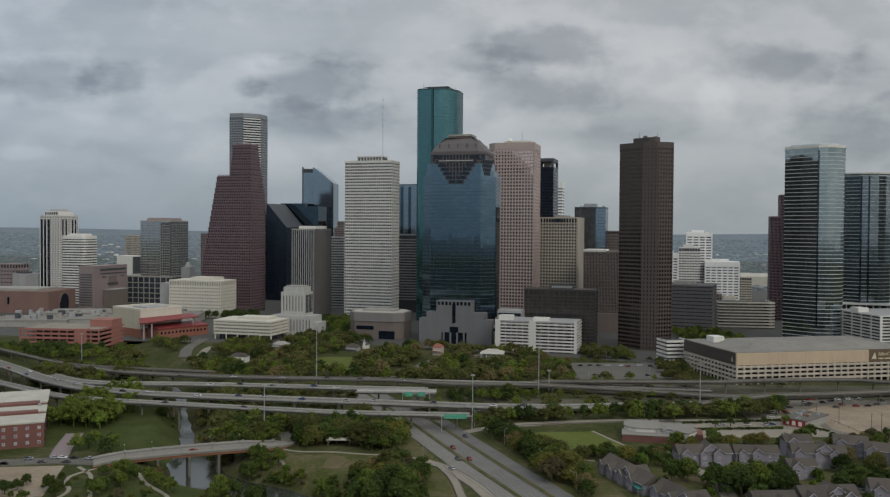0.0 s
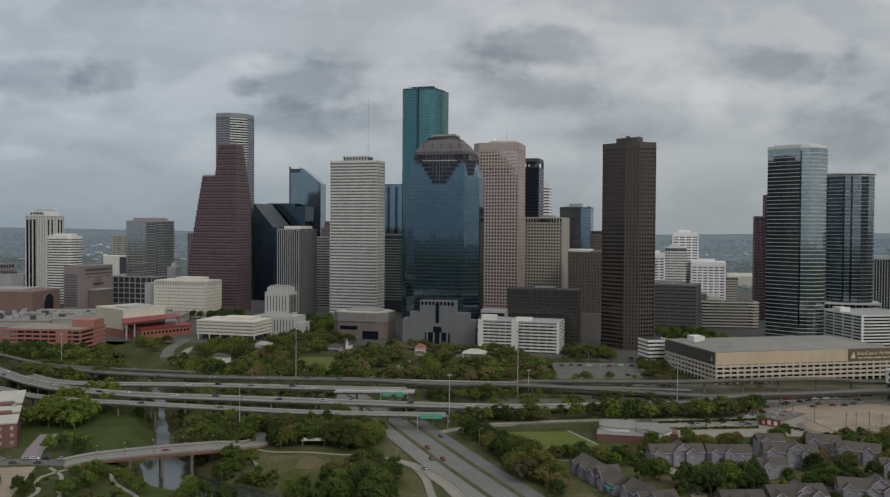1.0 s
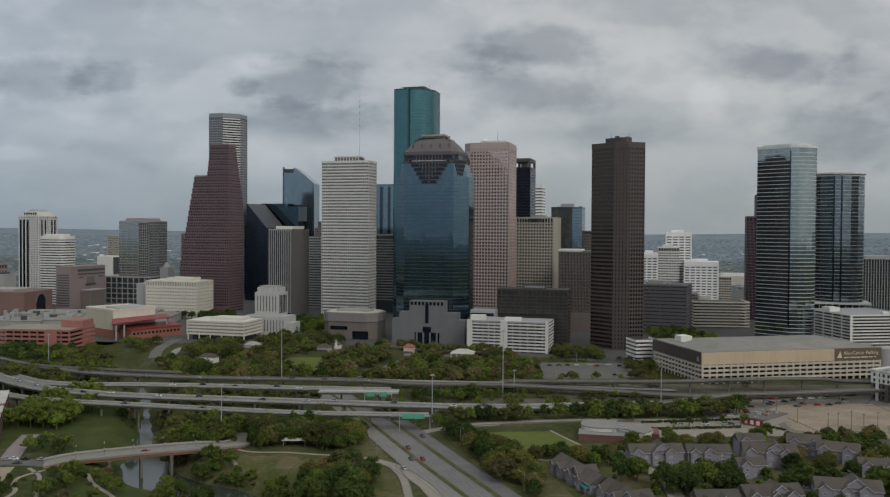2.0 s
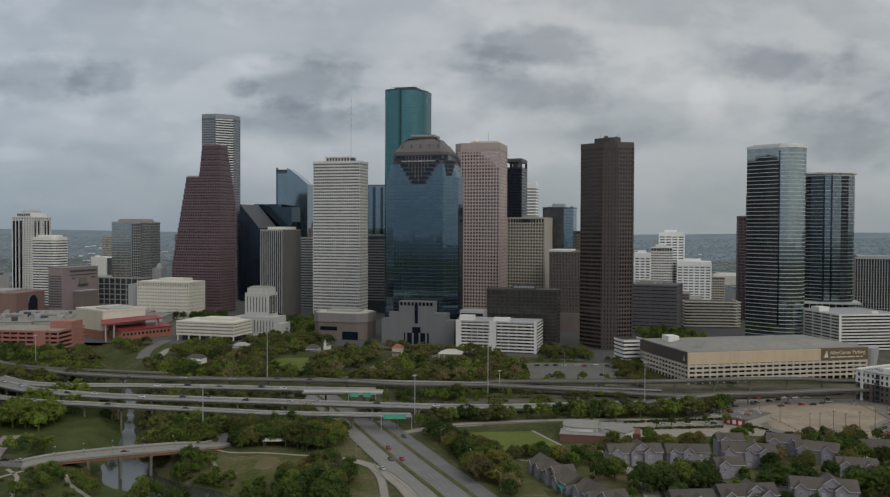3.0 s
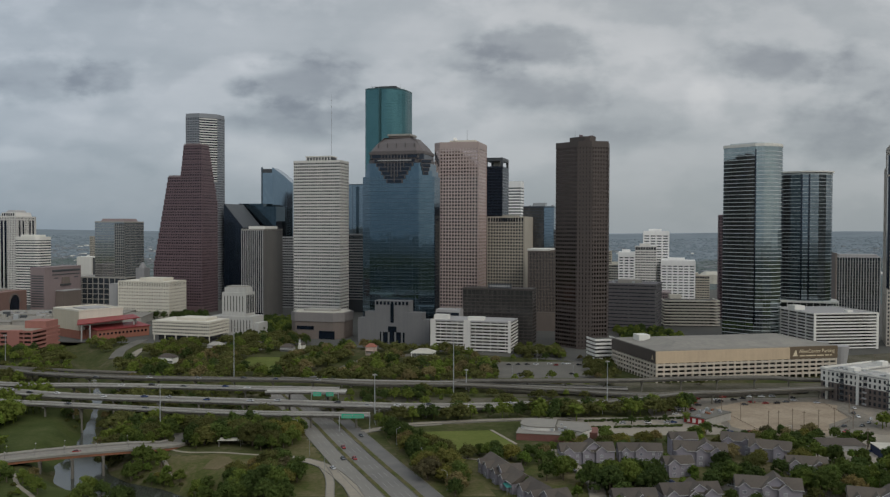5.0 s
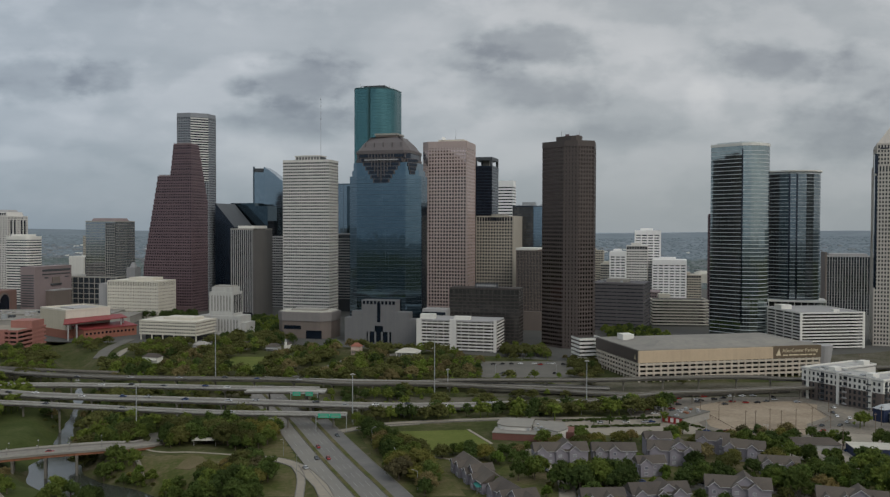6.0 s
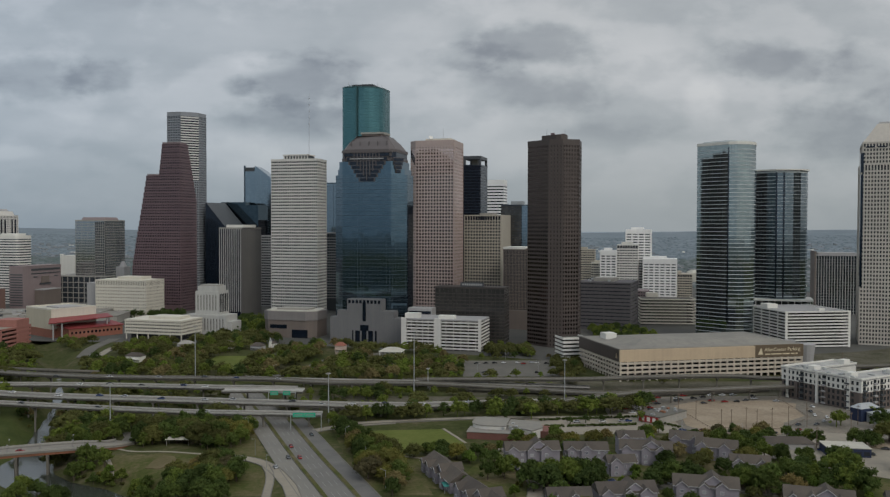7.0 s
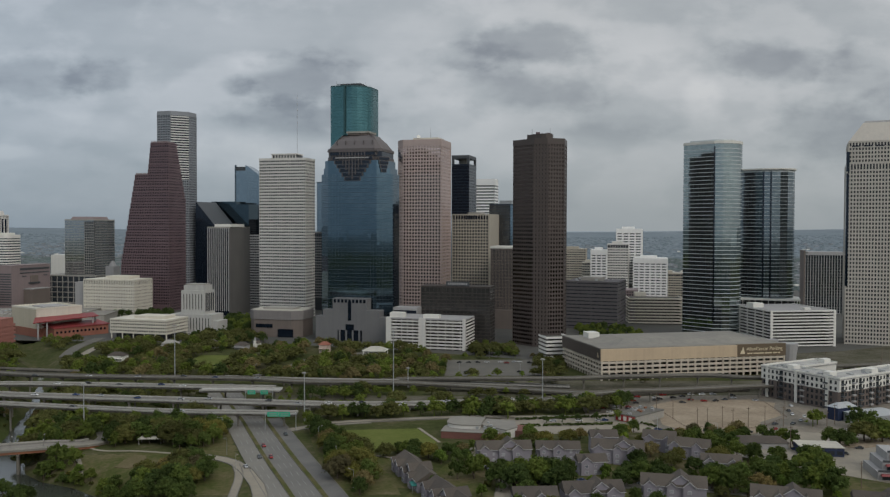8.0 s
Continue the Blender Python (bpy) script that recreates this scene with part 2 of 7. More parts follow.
ROUGH = ground_cover("rough_grass", [(0.0, (0.044, 0.054, 0.016)), (0.35, (0.070, 0.078, 0.024)), (0.62, (0.108, 0.096, 0.046)), (1.0, (0.165, 0.132, 0.082))], 0.045)
CITY = ground_cover("town_ground", [(0.0, (0.032, 0.040, 0.013)), (0.4, (0.052, 0.060, 0.020)), (0.62, (0.074, 0.074, 0.032)), (0.82, (0.108, 0.095, 0.058)), (1.0, (0.15, 0.135, 0.1))], 0.025)
FLAT_GLASS = glazing("dark_window_glass", (0.022, 0.025, 0.03), (0.08, 0.083, 0.085), 0.2, 0.0, lit=0.3)


# ---- mesh helpers ----
class Shape:
    """Collects the faces of one mesh."""

    def __init__(self):
        self.verts, self.faces = [], []

    def add(self, verts, faces):
        k = len(self.verts)
        self.verts += [tuple(v) for v in verts]
        self.faces += [tuple(i + k for i in f) for f in faces]
        return self

    def box(self, x0, y0, z0, x1, y1, z1):
        return self.add([(x, y, z) for z in (z0, z1) for x, y in ((x0, y0), (x1, y0), (x1, y1), (x0, y1))],
                        [(3, 2, 1, 0), (4, 5, 6, 7), (0, 1, 5, 4), (1, 2, 6, 5), (2, 3, 7, 6), (3, 0, 4, 7)])

    def prism(self, poly, z0, z1, inset=0.0):
        """Extrudes a counter-clockwise outline; inset draws the top in."""
        n, top = len(poly), offset(poly, -inset) if inset else poly
        return self.add([(x, y, z0) for x, y in poly] + [(x, y, z1) for x, y in top],
                        [tuple(range(n))[::-1], tuple(range(n, 2 * n))] + [(i, (i + 1) % n, n + (i + 1) % n, n + i) for i in range(n)])

    def turned(self, x, y, z, sx, sy, sz, yaw):
        """A box of the given size that stands at x, y, z, turned by yaw (radians)."""
        c, s = math.cos(yaw), math.sin(yaw)
        at = lambda a, b: (x + c * a - s * b, y + s * a + c * b)
        return self.prism([at(-sx / 2, -sy / 2), at(sx / 2, -sy / 2), at(sx / 2, sy / 2), at(-sx / 2, sy / 2)], z, z + sz)

    def tube(self, a, b, ra, rb, sides=8):
        a, b = Vector(a), Vector(b)
        way = (b - a).normalized()
        side = way.orthogonal().normalized()
        up = way.cross(side)
        ring = lambda p, r: [p + r * (math.cos(2 * math.pi * k / sides) * side + math.sin(2 * math.pi * k / sides) * up) for k in range(sides)]
        return self.add(ring(a, ra) + ring(b, rb), [tuple(range(sides))[::-1], tuple(range(sides, 2 * sides))] + [(k, (k + 1) % sides, sides + (k + 1) % sides, sides + k) for k in range(sides)])

    def extrude_y(self, outline, y0, y1):
        """Extrudes an outline of (x, z), counter-clockwise seen from the front, from y0 back to y1."""
        n = len(outline)
        return self.add([(x, y0, z) for x, z in outline] + [(x, y1, z) for x, z in outline],
                        [tuple(range(n)), tuple(range(n, 2 * n))[::-1]] + [(i, n + i, n + (i + 1) % n, (i + 1) % n) for i in range(n)])

    def mesh(self, name, mat):
        data = bpy.data.meshes.new(name)
        data.from_pydata(self.verts, [], self.faces)
        data.materials.append(mat)
        data.update()
        return data


def offset(poly, d):
    """The outline moved outwards by d."""
    out, n = [], len(poly)
    for i in range(n):
        a, b, c = Vector(poly[i - 1]), Vector(poly[i]), Vector(poly[(i + 1) % n])
        e, f = (b - a).normalized(), (c - b).normalized()
        m, k = Vector((e.y, -e.x)), Vector((f.y, -f.x))
        w = (m + k) / max(1 + m.dot(k), 0.3)
        out.append((b.x + d * w.x, b.y + d * w.y))
    return out


def rect(x0, y0, x1, y1):
    return [(x0, y0), (x1, y0), (x1, y1), (x0, y1)]


def rounded(w, d, r, steps=5, x=0.0, y=0.0):
    """A rectangle w by d from (x, y) with round corners."""
    out = []
    for cx, cy, a in ((x + w - r, y + r, -90), (x + w - r, y + d - r, 0), (x + r, y + d - r, 90), (x + r, y + r, 180)):
        out += [(cx + r * math.cos(radians(a + 90 * k / steps)), cy + r * math.sin(radians(a + 90 * k / steps))) for k in range(steps + 1)]
    return out


def thing(name, label, category, x=0, y=0, z=0, yaw=0, group="", kind=""):
    ob = new(name)
    ob.matrix_world = pose(x, y, z, 0, 0, yaw)
    ob.empty_display_size = 0.5
    return tagged(ob, label, category, group, kind)


def part(name, shape, mat, parent, label="", at=(0, 0, 0), kind=""):
    data = shape.mesh(name, mat) if isinstance(shape, Shape) else shape
    ob = new(name, data)
    ob.parent = parent
    ob.location = at
    return tagged(ob, label, kind=kind)


def lone(name, shape, mat, label, category, at=(0, 0, 0), yaw=0, group="", kind=""):
    """A thing that is one mesh."""
    ob = new(name, shape.mesh(name, mat))
    ob.matrix_world = pose(*at, 0, 0, yaw)
    return tagged(ob, label, category, group, kind)


def edges(poly):
    for i in range(len(poly)):
        a, b = Vector(poly[i]), Vector(poly[(i + 1) % len(poly)])
        yield a, b, (b - a).length, math.atan2(b.y - a.y, b.x - a.x)


def piers(shape, poly, z0, z1, bay, width, depth, ends=True):
    """Uprights along the sides of an outline, about one bay apart."""
    for a, b, length, yaw in edges(poly):
        count = max(int(round(length / bay)), 1)
        for k in range(0 if ends else 1, count + (1 if ends else 0)):
            p = a.lerp(b, k / count)
            shape.turned(p.x, p.y, z0, width, depth * 2, z1 - z0, yaw)


def clad(parent, poly, z0, z1, floor, band, bay, pier, glass, stone, post=None, out=0.35, push=0.22, start=0.0, cap=True):
    """A storeyed block: glass body, a band at each floor, uprights between the windows, and a parapet."""
    part("glazing", Shape().prism(poly, z0, z1), glass, parent)
    if band:
        ring = Shape().prism(offset(poly, out), 0, band).mesh("floor_band", stone)
        for k in range(int((z1 - z0 - start) / floor + 0.01)):
            part("floor_band", ring, stone, parent, at=(0, 0, z0 + start + k * floor))
    if pier:
        posts = Shape()
        piers(posts, poly, z0, z1, bay, pier, push)
        part("mullions", posts, post or stone, parent, kind="stuff")
    if cap:
        part("parapet", Shape().prism(offset(poly, out + 0.1), z1 - 0.6, z1 + 1.2), stone, parent)


def spline(points, step=6.0):
    """Points about one step apart on a smooth line through the given ones."""
    pts = [Vector(p) for p in points]
    pts = [2 * pts[0] - pts[1]] + pts + [2 * pts[-1] - pts[-2]]
    out = []
    for a, b, c, d in zip(pts, pts[1:], pts[2:], pts[3:]):
        n = max(int((c - b).length / step), 1)
        for k in range(n):
            t = k / n
            out.append(0.5 * (2 * b + (c - a) * t + (2 * a - 5 * b + 4 * c - d) * t * t + (3 * b - a - 3 * c + d) * t ** 3))
    return out + [pts[-2]]


def strip(shape, line, left, right, low, high):
    """A ribbon with thickness along a line, between two offsets to its left (positive is left)."""
    rows = []
    for i, p in enumerate(line):
        way = (line[min(i + 1, len(line) - 1)] - line[max(i - 1, 0)])
        side = Vector((-way.y, way.x, 0)).normalized()
        rows.append([p + side * s + Vector((0, 0, h)) for s, h in ((right, low), (left, low), (left, high), (right, high))])
    n = len(rows)
    faces = [(0, 1, 2, 3), tuple(4 * n - 4 + k for k in (3, 2, 1, 0))]
    for i in range(n - 1):
        for k in range(4):
            a, b = 4 * i + k, 4 * i + (k + 1) % 4
            faces.append((a, a + 4, b + 4, b))
    return shape.add([v for row in rows for v in row], faces)


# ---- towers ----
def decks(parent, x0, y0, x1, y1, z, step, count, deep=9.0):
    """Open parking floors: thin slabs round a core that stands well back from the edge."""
    # core and slabs get the dark colour in place of deep interior shade
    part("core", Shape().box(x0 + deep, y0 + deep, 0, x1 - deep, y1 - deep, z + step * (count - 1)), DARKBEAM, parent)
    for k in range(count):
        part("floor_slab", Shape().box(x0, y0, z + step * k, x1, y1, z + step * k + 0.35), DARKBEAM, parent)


GRID = -16.0
TOWERS = "towers of the skyline"
PALE_GLASS = glazing("grey_blue_glass", (0.05, 0.062, 0.075), (0.16, 0.18, 0.2), 0.14, 0.5)
BLUE_GLASS = glazing("blue_mirror_glass", (0.10, 0.16, 0.205), (0.135, 0.20, 0.245), 0.05, 0.97, tilt=0.005, lit=0.5)
GREEN_GLASS = glazing("green_mirror_glass", (0.08, 0.185, 0.20), (0.105, 0.225, 0.235), 0.06, 0.96, tilt=0.004, lit=0.4)
PALE_BLUE = glazing("pale_blue_glass", (0.20, 0.265, 0.315), (0.27, 0.34, 0.385), 0.08, 0.9, tilt=0.004, lit=0.4)
NIGHT_GLASS = glazing("black_mirror_glass", (0.012, 0.02, 0.034), (0.024, 0.034, 0.05), 0.1, 0.5, tilt=0.008, lit=0.2)
DEEP_GLASS = glazing("deep_teal_mirror_glass", (0.055, 0.085, 0.105), (0.085, 0.12, 0.145), 0.06, 0.96, tilt=0.004, lit=0.4)
BRONZE_GLASS = glazing("bronze_mirror_glass", (0.058, 0.045, 0.04), (0.085, 0.067, 0.06), 0.08, 0.95, tilt=0.01, lit=0.4)
TEAL_GLASS = glazing("teal_mirror_glass", (0.26, 0.31, 0.31), (0.36, 0.415, 0.405), 0.05, 0.97, tilt=0.004, lit=0.45)
INK_GLASS = glazing("ink_blue_mirror_glass", (0.16, 0.195, 0.21), (0.25, 0.285, 0.30), 0.05, 0.97, tilt=0.004, lit=0.5)
SMOKE_GLASS = glazing("smoke_glass", (0.05, 0.05, 0.048), (0.12, 0.11, 0.10), 0.15, 0.4, lit=0.4)
ROSE_GLASS = glazing("rose_tinted_glass", (0.60, 0.48, 0.445), (0.67, 0.54, 0.50), 0.05, 0.96, tilt=0.004, lit=0.4)
BLUE_FRAME = material("blue_grey_mullion", (0.10, 0.135, 0.165), 0.4, metal=0.4, vary=0.05)
GREEN_FRAME = material("green_mullion", (0.04, 0.095, 0.10), 0.35, metal=0.4, vary=0.05)


def mast(parent, x, y, z, tall, radius=0.5, banded=False):
    part("mast", Shape().tube((x, y, z), (x, y, z + tall), radius, radius * 0.4, 6), STEEL, parent)
    if banded:
        for k in range(5):
            low = z + tall * (0.5 + 0.1 * k)
            part("mast_ring", Shape().tube((x, y, low), (x, y, low + tall * 0.02), radius * 2.2, radius * 2.2, 6), STEEL, parent)


def rooftop(parent, x0, y0, x1, y1, z, seed, mat=GREY, tall=4.0):
    """Plant boxes and vents on a flat roof."""
    rng = random.Random(seed)
    part("penthouse", Shape().box(x0 + (x1 - x0) * 0.25, y0 + (y1 - y0) * 0.25, z, x0 + (x1 - x0) * 0.7, y0 + (y1 - y0) * 0.7, z + tall), mat, parent)
    for k in range(5):
        x, y = rng.uniform(x0 + 2, x1 - 4), rng.uniform(y0 + 2, y1 - 4)
        part("roof_vent", Shape().box(x, y, z, x + rng.uniform(1.5, 4), y + rng.uniform(1.5, 4), z + rng.uniform(1, tall * 0.6)), STEEL, parent)


# the tall grey tower with one corner cut off
e = thing("office_tower", "tall grey granite tower with a banded cut corner", "skyscraper", -353, 1420, 0, GRID, TOWERS)
outline = [(0, 0), (25, 0), (45, 20), (45, 44), (0, 44)]
COOL = material("cool_grey_granite", (0.235, 0.245, 0.26), 0.6, vary=0.05, streaks=0.04)
clad(e, outline, 0, 302, 4.05, 1.5, 3.2, 1.2, PALE_GLASS, COOL)
part("corner_panel", Shape().prism([(25.4, -0.8), (45.8, 19.6), (45, 20.4), (24.6, 0)], 196, 300), NIGHT_GLASS, e, "dark glass across the cut corner")
louvre = Shape()
for k in range(26):
    louvre.prism([(25.6, -1.2), (46.2, 19.4), (45.7, 19.9), (25.1, -0.7)], 197 + k * 4.05, 198.9 + k * 4.05)
part("corner_louvre", louvre, WHITE, e, "pale bands across the cut corner", kind="stuff")
part("roof_crown", Shape().prism(offset(outline, 0.2), 302, 308), COOL, e)

# the red granite tower with stepped gables
e = thing("office_tower", "red granite tower with stepped gables and small square windows", "skyscraper", -346, 1231.3, 0, GRID, TOWERS)
body, sills, posts, steps = Shape(), Shape(), Shape(), []
steps.append((0, 64, 1.0, 42.0))
for k in range(16):
    low = 64 + 8 * k
    steps.append((low, low + 8, 1.8 + 24.2 * (k / 16), 42.0 if low < 152 else 42 - (low - 152) * 0.29))
for k in range(6):
    low = 192 + 7.4 * k
    steps.append((low, low + 7.4, 45.5 + 5.5 * k / 6, 30.5 - 2.1 * k))
for low, high, left, deep in steps:
    outline = rect(left, 0, 77.7, deep)
    body.prism(outline, low, high)
    piers(posts, outline, low, high + 0.5, 2.75, 1.15, 0.3)
    sills.prism(offset(outline, 0.5), high - 0.7, high + 0.35)
    for f in range(max(int(round((high - low) / 4.0)), 1)):
        sills.prism(offset(outline, 0.28), low + 4.0 * f, low + 4.0 * f + 1.7)
part("glazing", body, NIGHT_GLASS, e)
part("banding", sills, RED, e, kind="stuff")
part("mullions", posts, RED, e, kind="stuff")
for x0, x1, y1, z in ((26, 46, 30, 192), (51, 77.7, 18, 236.4)):
    crown = Shape()
    for k in range(int((x1 - x0) / 2.2) + 1):
        crown.box(x0 + 2.2 * k - 0.35, 0, z, x0 + 2.2 * k + 0.35, 1.2, z + 3.0)
    part("parapet_fins", crown, MAUVE, e, kind="stuff")
    part("roof_slab", Shape().box(x0, 1.2, z, x1, y1 - 1, z + 1.6), MAUVE, e)
part("base_colonnade", Shape().box(-2, -2, 0, 79, 3, 9), RED, e)

# the twin black trapezoid towers
NAVY = material("navy_mullion", (0.02, 0.028, 0.04), 0.35, metal=0.3, vary=0.05)
e = thing("office_tower", "black glass tower with a steep slanting roof", "skyscraper", -293, 1427, 0, -25, TOWERS)
part("glazing", Shape().extrude_y([(0, 0), (39, 0), (39, 121), (1, 160), (0, 160)], 0, 50), NIGHT_GLASS, e)
lines = Shape()
for k in range(1, 26):
    lines.box(k * 1.5, -0.06, 0, k * 1.5 + 0.1, 0, 160 - k * 1.5)
for k in range(1, 30):
    lines.box(39, k * 1.7, 0, 39.06, k * 1.7 + 0.1, 121)
part("mullions", lines, NAVY, e, kind="stuff")
roof = Shape().add([(1, 0, 160.3), (39.3, 0, 121.3), (39.3, 50, 121.3), (1, 50, 160.3), (1, 0, 159.6), (39.3, 0, 120.6), (39.3, 50, 120.6), (1, 50, 159.6)],
                   [(0, 1, 2, 3), (7, 6, 5, 4), (0, 4, 5, 1), (1, 5, 6, 2), (2, 6, 7, 3), (3, 7, 4, 0)])
part("slanting_roof", roof, SLATE, e)
e = thing("office_tower", "black glass tower, twin of the one beside it", "skyscraper", -272, 1475, 0, GRID, TOWERS)
part("glazing", Shape().extrude_y([(-8, 0), (62, 0), (62, 157), (38, 157), (38, 162), (-8, 162)], 0, 35), DEEP_GLASS, e)
lines = Shape()
for k in range(40):
    lines.box(k * 1.55, -0.06, 0, k * 1.55 + 0.12, 0, 157)
part("mullions", lines, NAVY, e, kind="stuff")

# the blue glass tower with a sweeping roof
e = thing("office_tower", "pale blue glass tower with a sweeping curved roof", "skyscraper", -250, 1523, 0, -6, TOWERS)
sweep = [(19, 0), (56, 0), (56, 199)] + [(56 - 37 * (k / 8), 199 + 28.5 * (0.72 * k / 8 + 0.28 * math.sin(k / 8 * math.pi / 2))) for k in range(1, 9)]
part("glazing", Shape().extrude_y(sweep, 0, 40), PALE_BLUE, e)
part("glazing", Shape().box(0, 2, 0, 18.4, 38, 218), PALE_BLUE, e)
part("side_fin", Shape().box(-0.6, 0, 0, 0.8, 8, 228), BLUE_FRAME, e)
part("louvre_screen", Shape().box(0.8, 4, 218, 18.4, 6, 225), SLATE, e)
lines = Shape()
for k in range(1, 50):
    lines.box(19, -0.06, 4.1 * k, 56, 0, 4.1 * k + 0.12)
for k in range(1, 15):
    lines.box(19 + 2.6 * k, -0.06, 0, 19.1 + 2.6 * k, 0, 199 + max(0, 22 - 1.9 * k))
part("mullions", lines, BLUE_FRAME, e, kind="stuff")

# the slab with concrete pinstripes
e = thing("office_tower", "grey slab tower with white vertical concrete fins", "skyscraper", -204.7, 1163.7, 0, GRID, TOWERS)
part("glazing", Shape().box(0.3, 0.3, 0, 31.6, 40, 117), NIGHT_GLASS, e)
for k in range(11):
    part("fin", Shape().box(k * 3.1 - 0.5, -0.6, 6, k * 3.1 + 0.55, 0.3, 118), PALE, e)
part("end_wall", Shape().box(31.6, -0.5, 0, 33.4, 55, 119), material("grey_end_wall", (0.125, 0.118, 0.11), 0.9, vary=0.06, streaks=0.06), e)
part("side_wall", Shape().box(-0.8, 0.5, 0, 0.3, 55, 118), GREY, e)
part("roof_slab", Shape().box(-0.8, -0.6, 117.2, 33.4, 55, 119.4), GREY, e)
part("penthouse", Shape().box(8, 4, 119.4, 33, 40, 123), BRIGHT, e)
part("rear_body", Shape().box(0.3, 40, 0, 31.6, 55, 117), GREY, e)

# banded slab and an old setback tower behind the white tower
e = thing("office_tower", "grey banded office slab behind the white tower", "skyscraper", -182, 1305, 0, GRID, TOWERS)
clad(e, rect(0, 0, 48, 34), 0, 106, 3.9, 1.9, 3.0, 0.4, FLAT_GLASS, PALE)
e = thing("office_tower", "old stone setback tower with a narrow crown", "skyscraper", -190, 1500, 0, GRID, TOWERS)
clad(e, rect(0, 0, 22, 22), 0, 120, 4.0, 1.6, 2.6, 1.2, FLAT_GLASS, MAUVE)
clad(e, rect(4, 4, 18, 18), 120, 131, 4.0, 1.6, 2.6, 1.2, FLAT_GLASS, MAUVE)

# the white travertine tower
e = thing("office_tower", "white travertine tower with closely ribbed windows", "skyscraper", -130.8, 1143, 0, GRID, TOWERS)
clad(e, rect(0, 0, 65.5, 30), 0, 208.5, 4.05, 1.95, 2.6, 0.5, FLAT_GLASS, WHITE, push=0.3)
part("top_frieze", Shape().box(-0.6, -0.6, 206.6, 66.1, 30.6, 208.5), WHITE, e)
part("penthouse", Shape().box(15, 6, 208.5, 50, 26, 214), SLATE, e)
for k in range(9):
    part("penthouse_fin", Shape().box(15.2 + 4.2 * k, 5.0, 208.5, 16.3 + 4.2 * k, 6, 215), WHITE, e)
part("penthouse_roof", Shape().box(14, 5, 214.6, 51, 27, 216), WHITE, e)
mast(e, 47, 16, 214, 84, 0.3, True)

# glass towers between the white and the green one
e = thing("office_tower", "grey-blue glass tower half hidden behind others", "skyscraper", -84, 1360, 0, GRID, TOWERS)
clad(e, rect(0, 0, 44, 36), 0, 189, 4.0, 0.18, 11.0, 0.5, PALE_BLUE, BLUE_FRAME, out=0.05, push=0.1)
for x in (17, 30):
    part("dark_stripe", Shape().box(x, -0.25, 0, x + 4.5, 0.2, 186), DEEP_GLASS, e)
part("side_wing", Shape().box(44, 6, 0, 50, 30, 168), PALE_BLUE, e)
e = thing("office_tower", "lower grey banded glass block", "skyscraper", -80, 1240, 0, GRID, TOWERS)
clad(e, rect(0, 0, 58, 40), 18, 111, 3.9, 1.5, 3.0, 0.3, PALE_GLASS, PALE)
part("base_storey", Shape().box(1, 1, 0, 57, 39, 18), SLATE, e)

# the green glass tower with rounded sides
e = thing("office_tower", "very tall green glass tower with rounded sides", "skyscraper", -36.4, 1122, 0, GRID, TOWERS)
curve = [(26, -2), (27.5, 0.5)] + [(28 + 31 * math.sin(radians(a)), 31 - 31 * math.cos(radians(a))) for a in (0, 15, 30, 45, 60, 75, 90)] + [(59, 52), (33, 54), (31.5, 51)] + [(31 - 31 * math.sin(radians(a)), 22 + 31 * math.cos(radians(a))) for a in (0, 18, 36, 54, 72, 90)] + [(0, 6)] + [(3, 1), (8, -1.5)]
curve = [(x * 0.862, y * 0.9) for x, y in curve]
clad(e, curve, 0, 301, 4.15, 0.2, 1.55, 0.12, GREEN_GLASS, GREEN_FRAME, out=0.05, push=0.06)
part("reveal", Shape().box(21.3, -2.4, 0, 23.6, 0.5, 301), GREEN_FRAME, e, "dark vertical reveal")
part("penthouse", Shape().box(12, 8, 302, 42, 40, 305), SLATE, e)
for k in range(9):
    part("roof_rail", Shape().box(10 + 4 * k, 4.2, 302, 10.4 + 4 * k, 4.6, 304.6), SLATE, e)
part("roof_rail", Shape().box(10, 4.1, 304.4, 42.4, 4.7, 304.9), SLATE, e)
for x, y, h in ((10, 4, 7), (52, 12, 6), (48, 40, 7), (30, 6, 4), (20, 8, 4)):
    mast(e, x * 0.9, y * 0.9, 302, h, 0.35)

# the blue tower with the stepped granite crown
e = thing("office_tower", "blue mirror-glass tower with a stepped granite crown", "skyscraper", -13.5, 921, 0, GRID, TOWERS)
CROWN = material("dusky_crown_granite", (0.112, 0.097, 0.094), 0.6, vary=0.07, streaks=0.04)
oct_line = [(0, 0), (55, 0), (68, 14), (68, 36), (55, 62), (0, 62), (-12, 52), (-12, 11)]
crown_line = [(2, 1.5), (52, 1.5), (58.5, 8.5), (58.5, 47), (52, 57), (2, 57), (-4, 48), (-4, 9)]
clad(e, oct_line, 0, 176, 3.9, 0.25, 1.7, 0.1, BLUE_GLASS, BLUE_FRAME, out=0.05, push=0.05, cap=False)
part("upper_glazing", Shape().prism([(-8, 7.5), (0, 0), (55, 0), (66, 12), (66, 36), (55, 60), (0, 60), (-8, 50)], 176, 182), BLUE_GLASS, e)
part("upper_glazing", Shape().prism([(0, 0), (55, 0), (63, 9), (63, 38), (54, 59), (0, 59), (-5.5, 49), (-5.5, 5)], 182, 190), BLUE_GLASS, e)
part("crown_tier", Shape().prism(crown_line, 190, 194), CROWN, e)
part("crown_storey", Shape().prism(offset(crown_line, -0.8), 194, 200), NIGHT_GLASS, e)
part("crown_tier", Shape().prism(crown_line, 200, 203), CROWN, e)
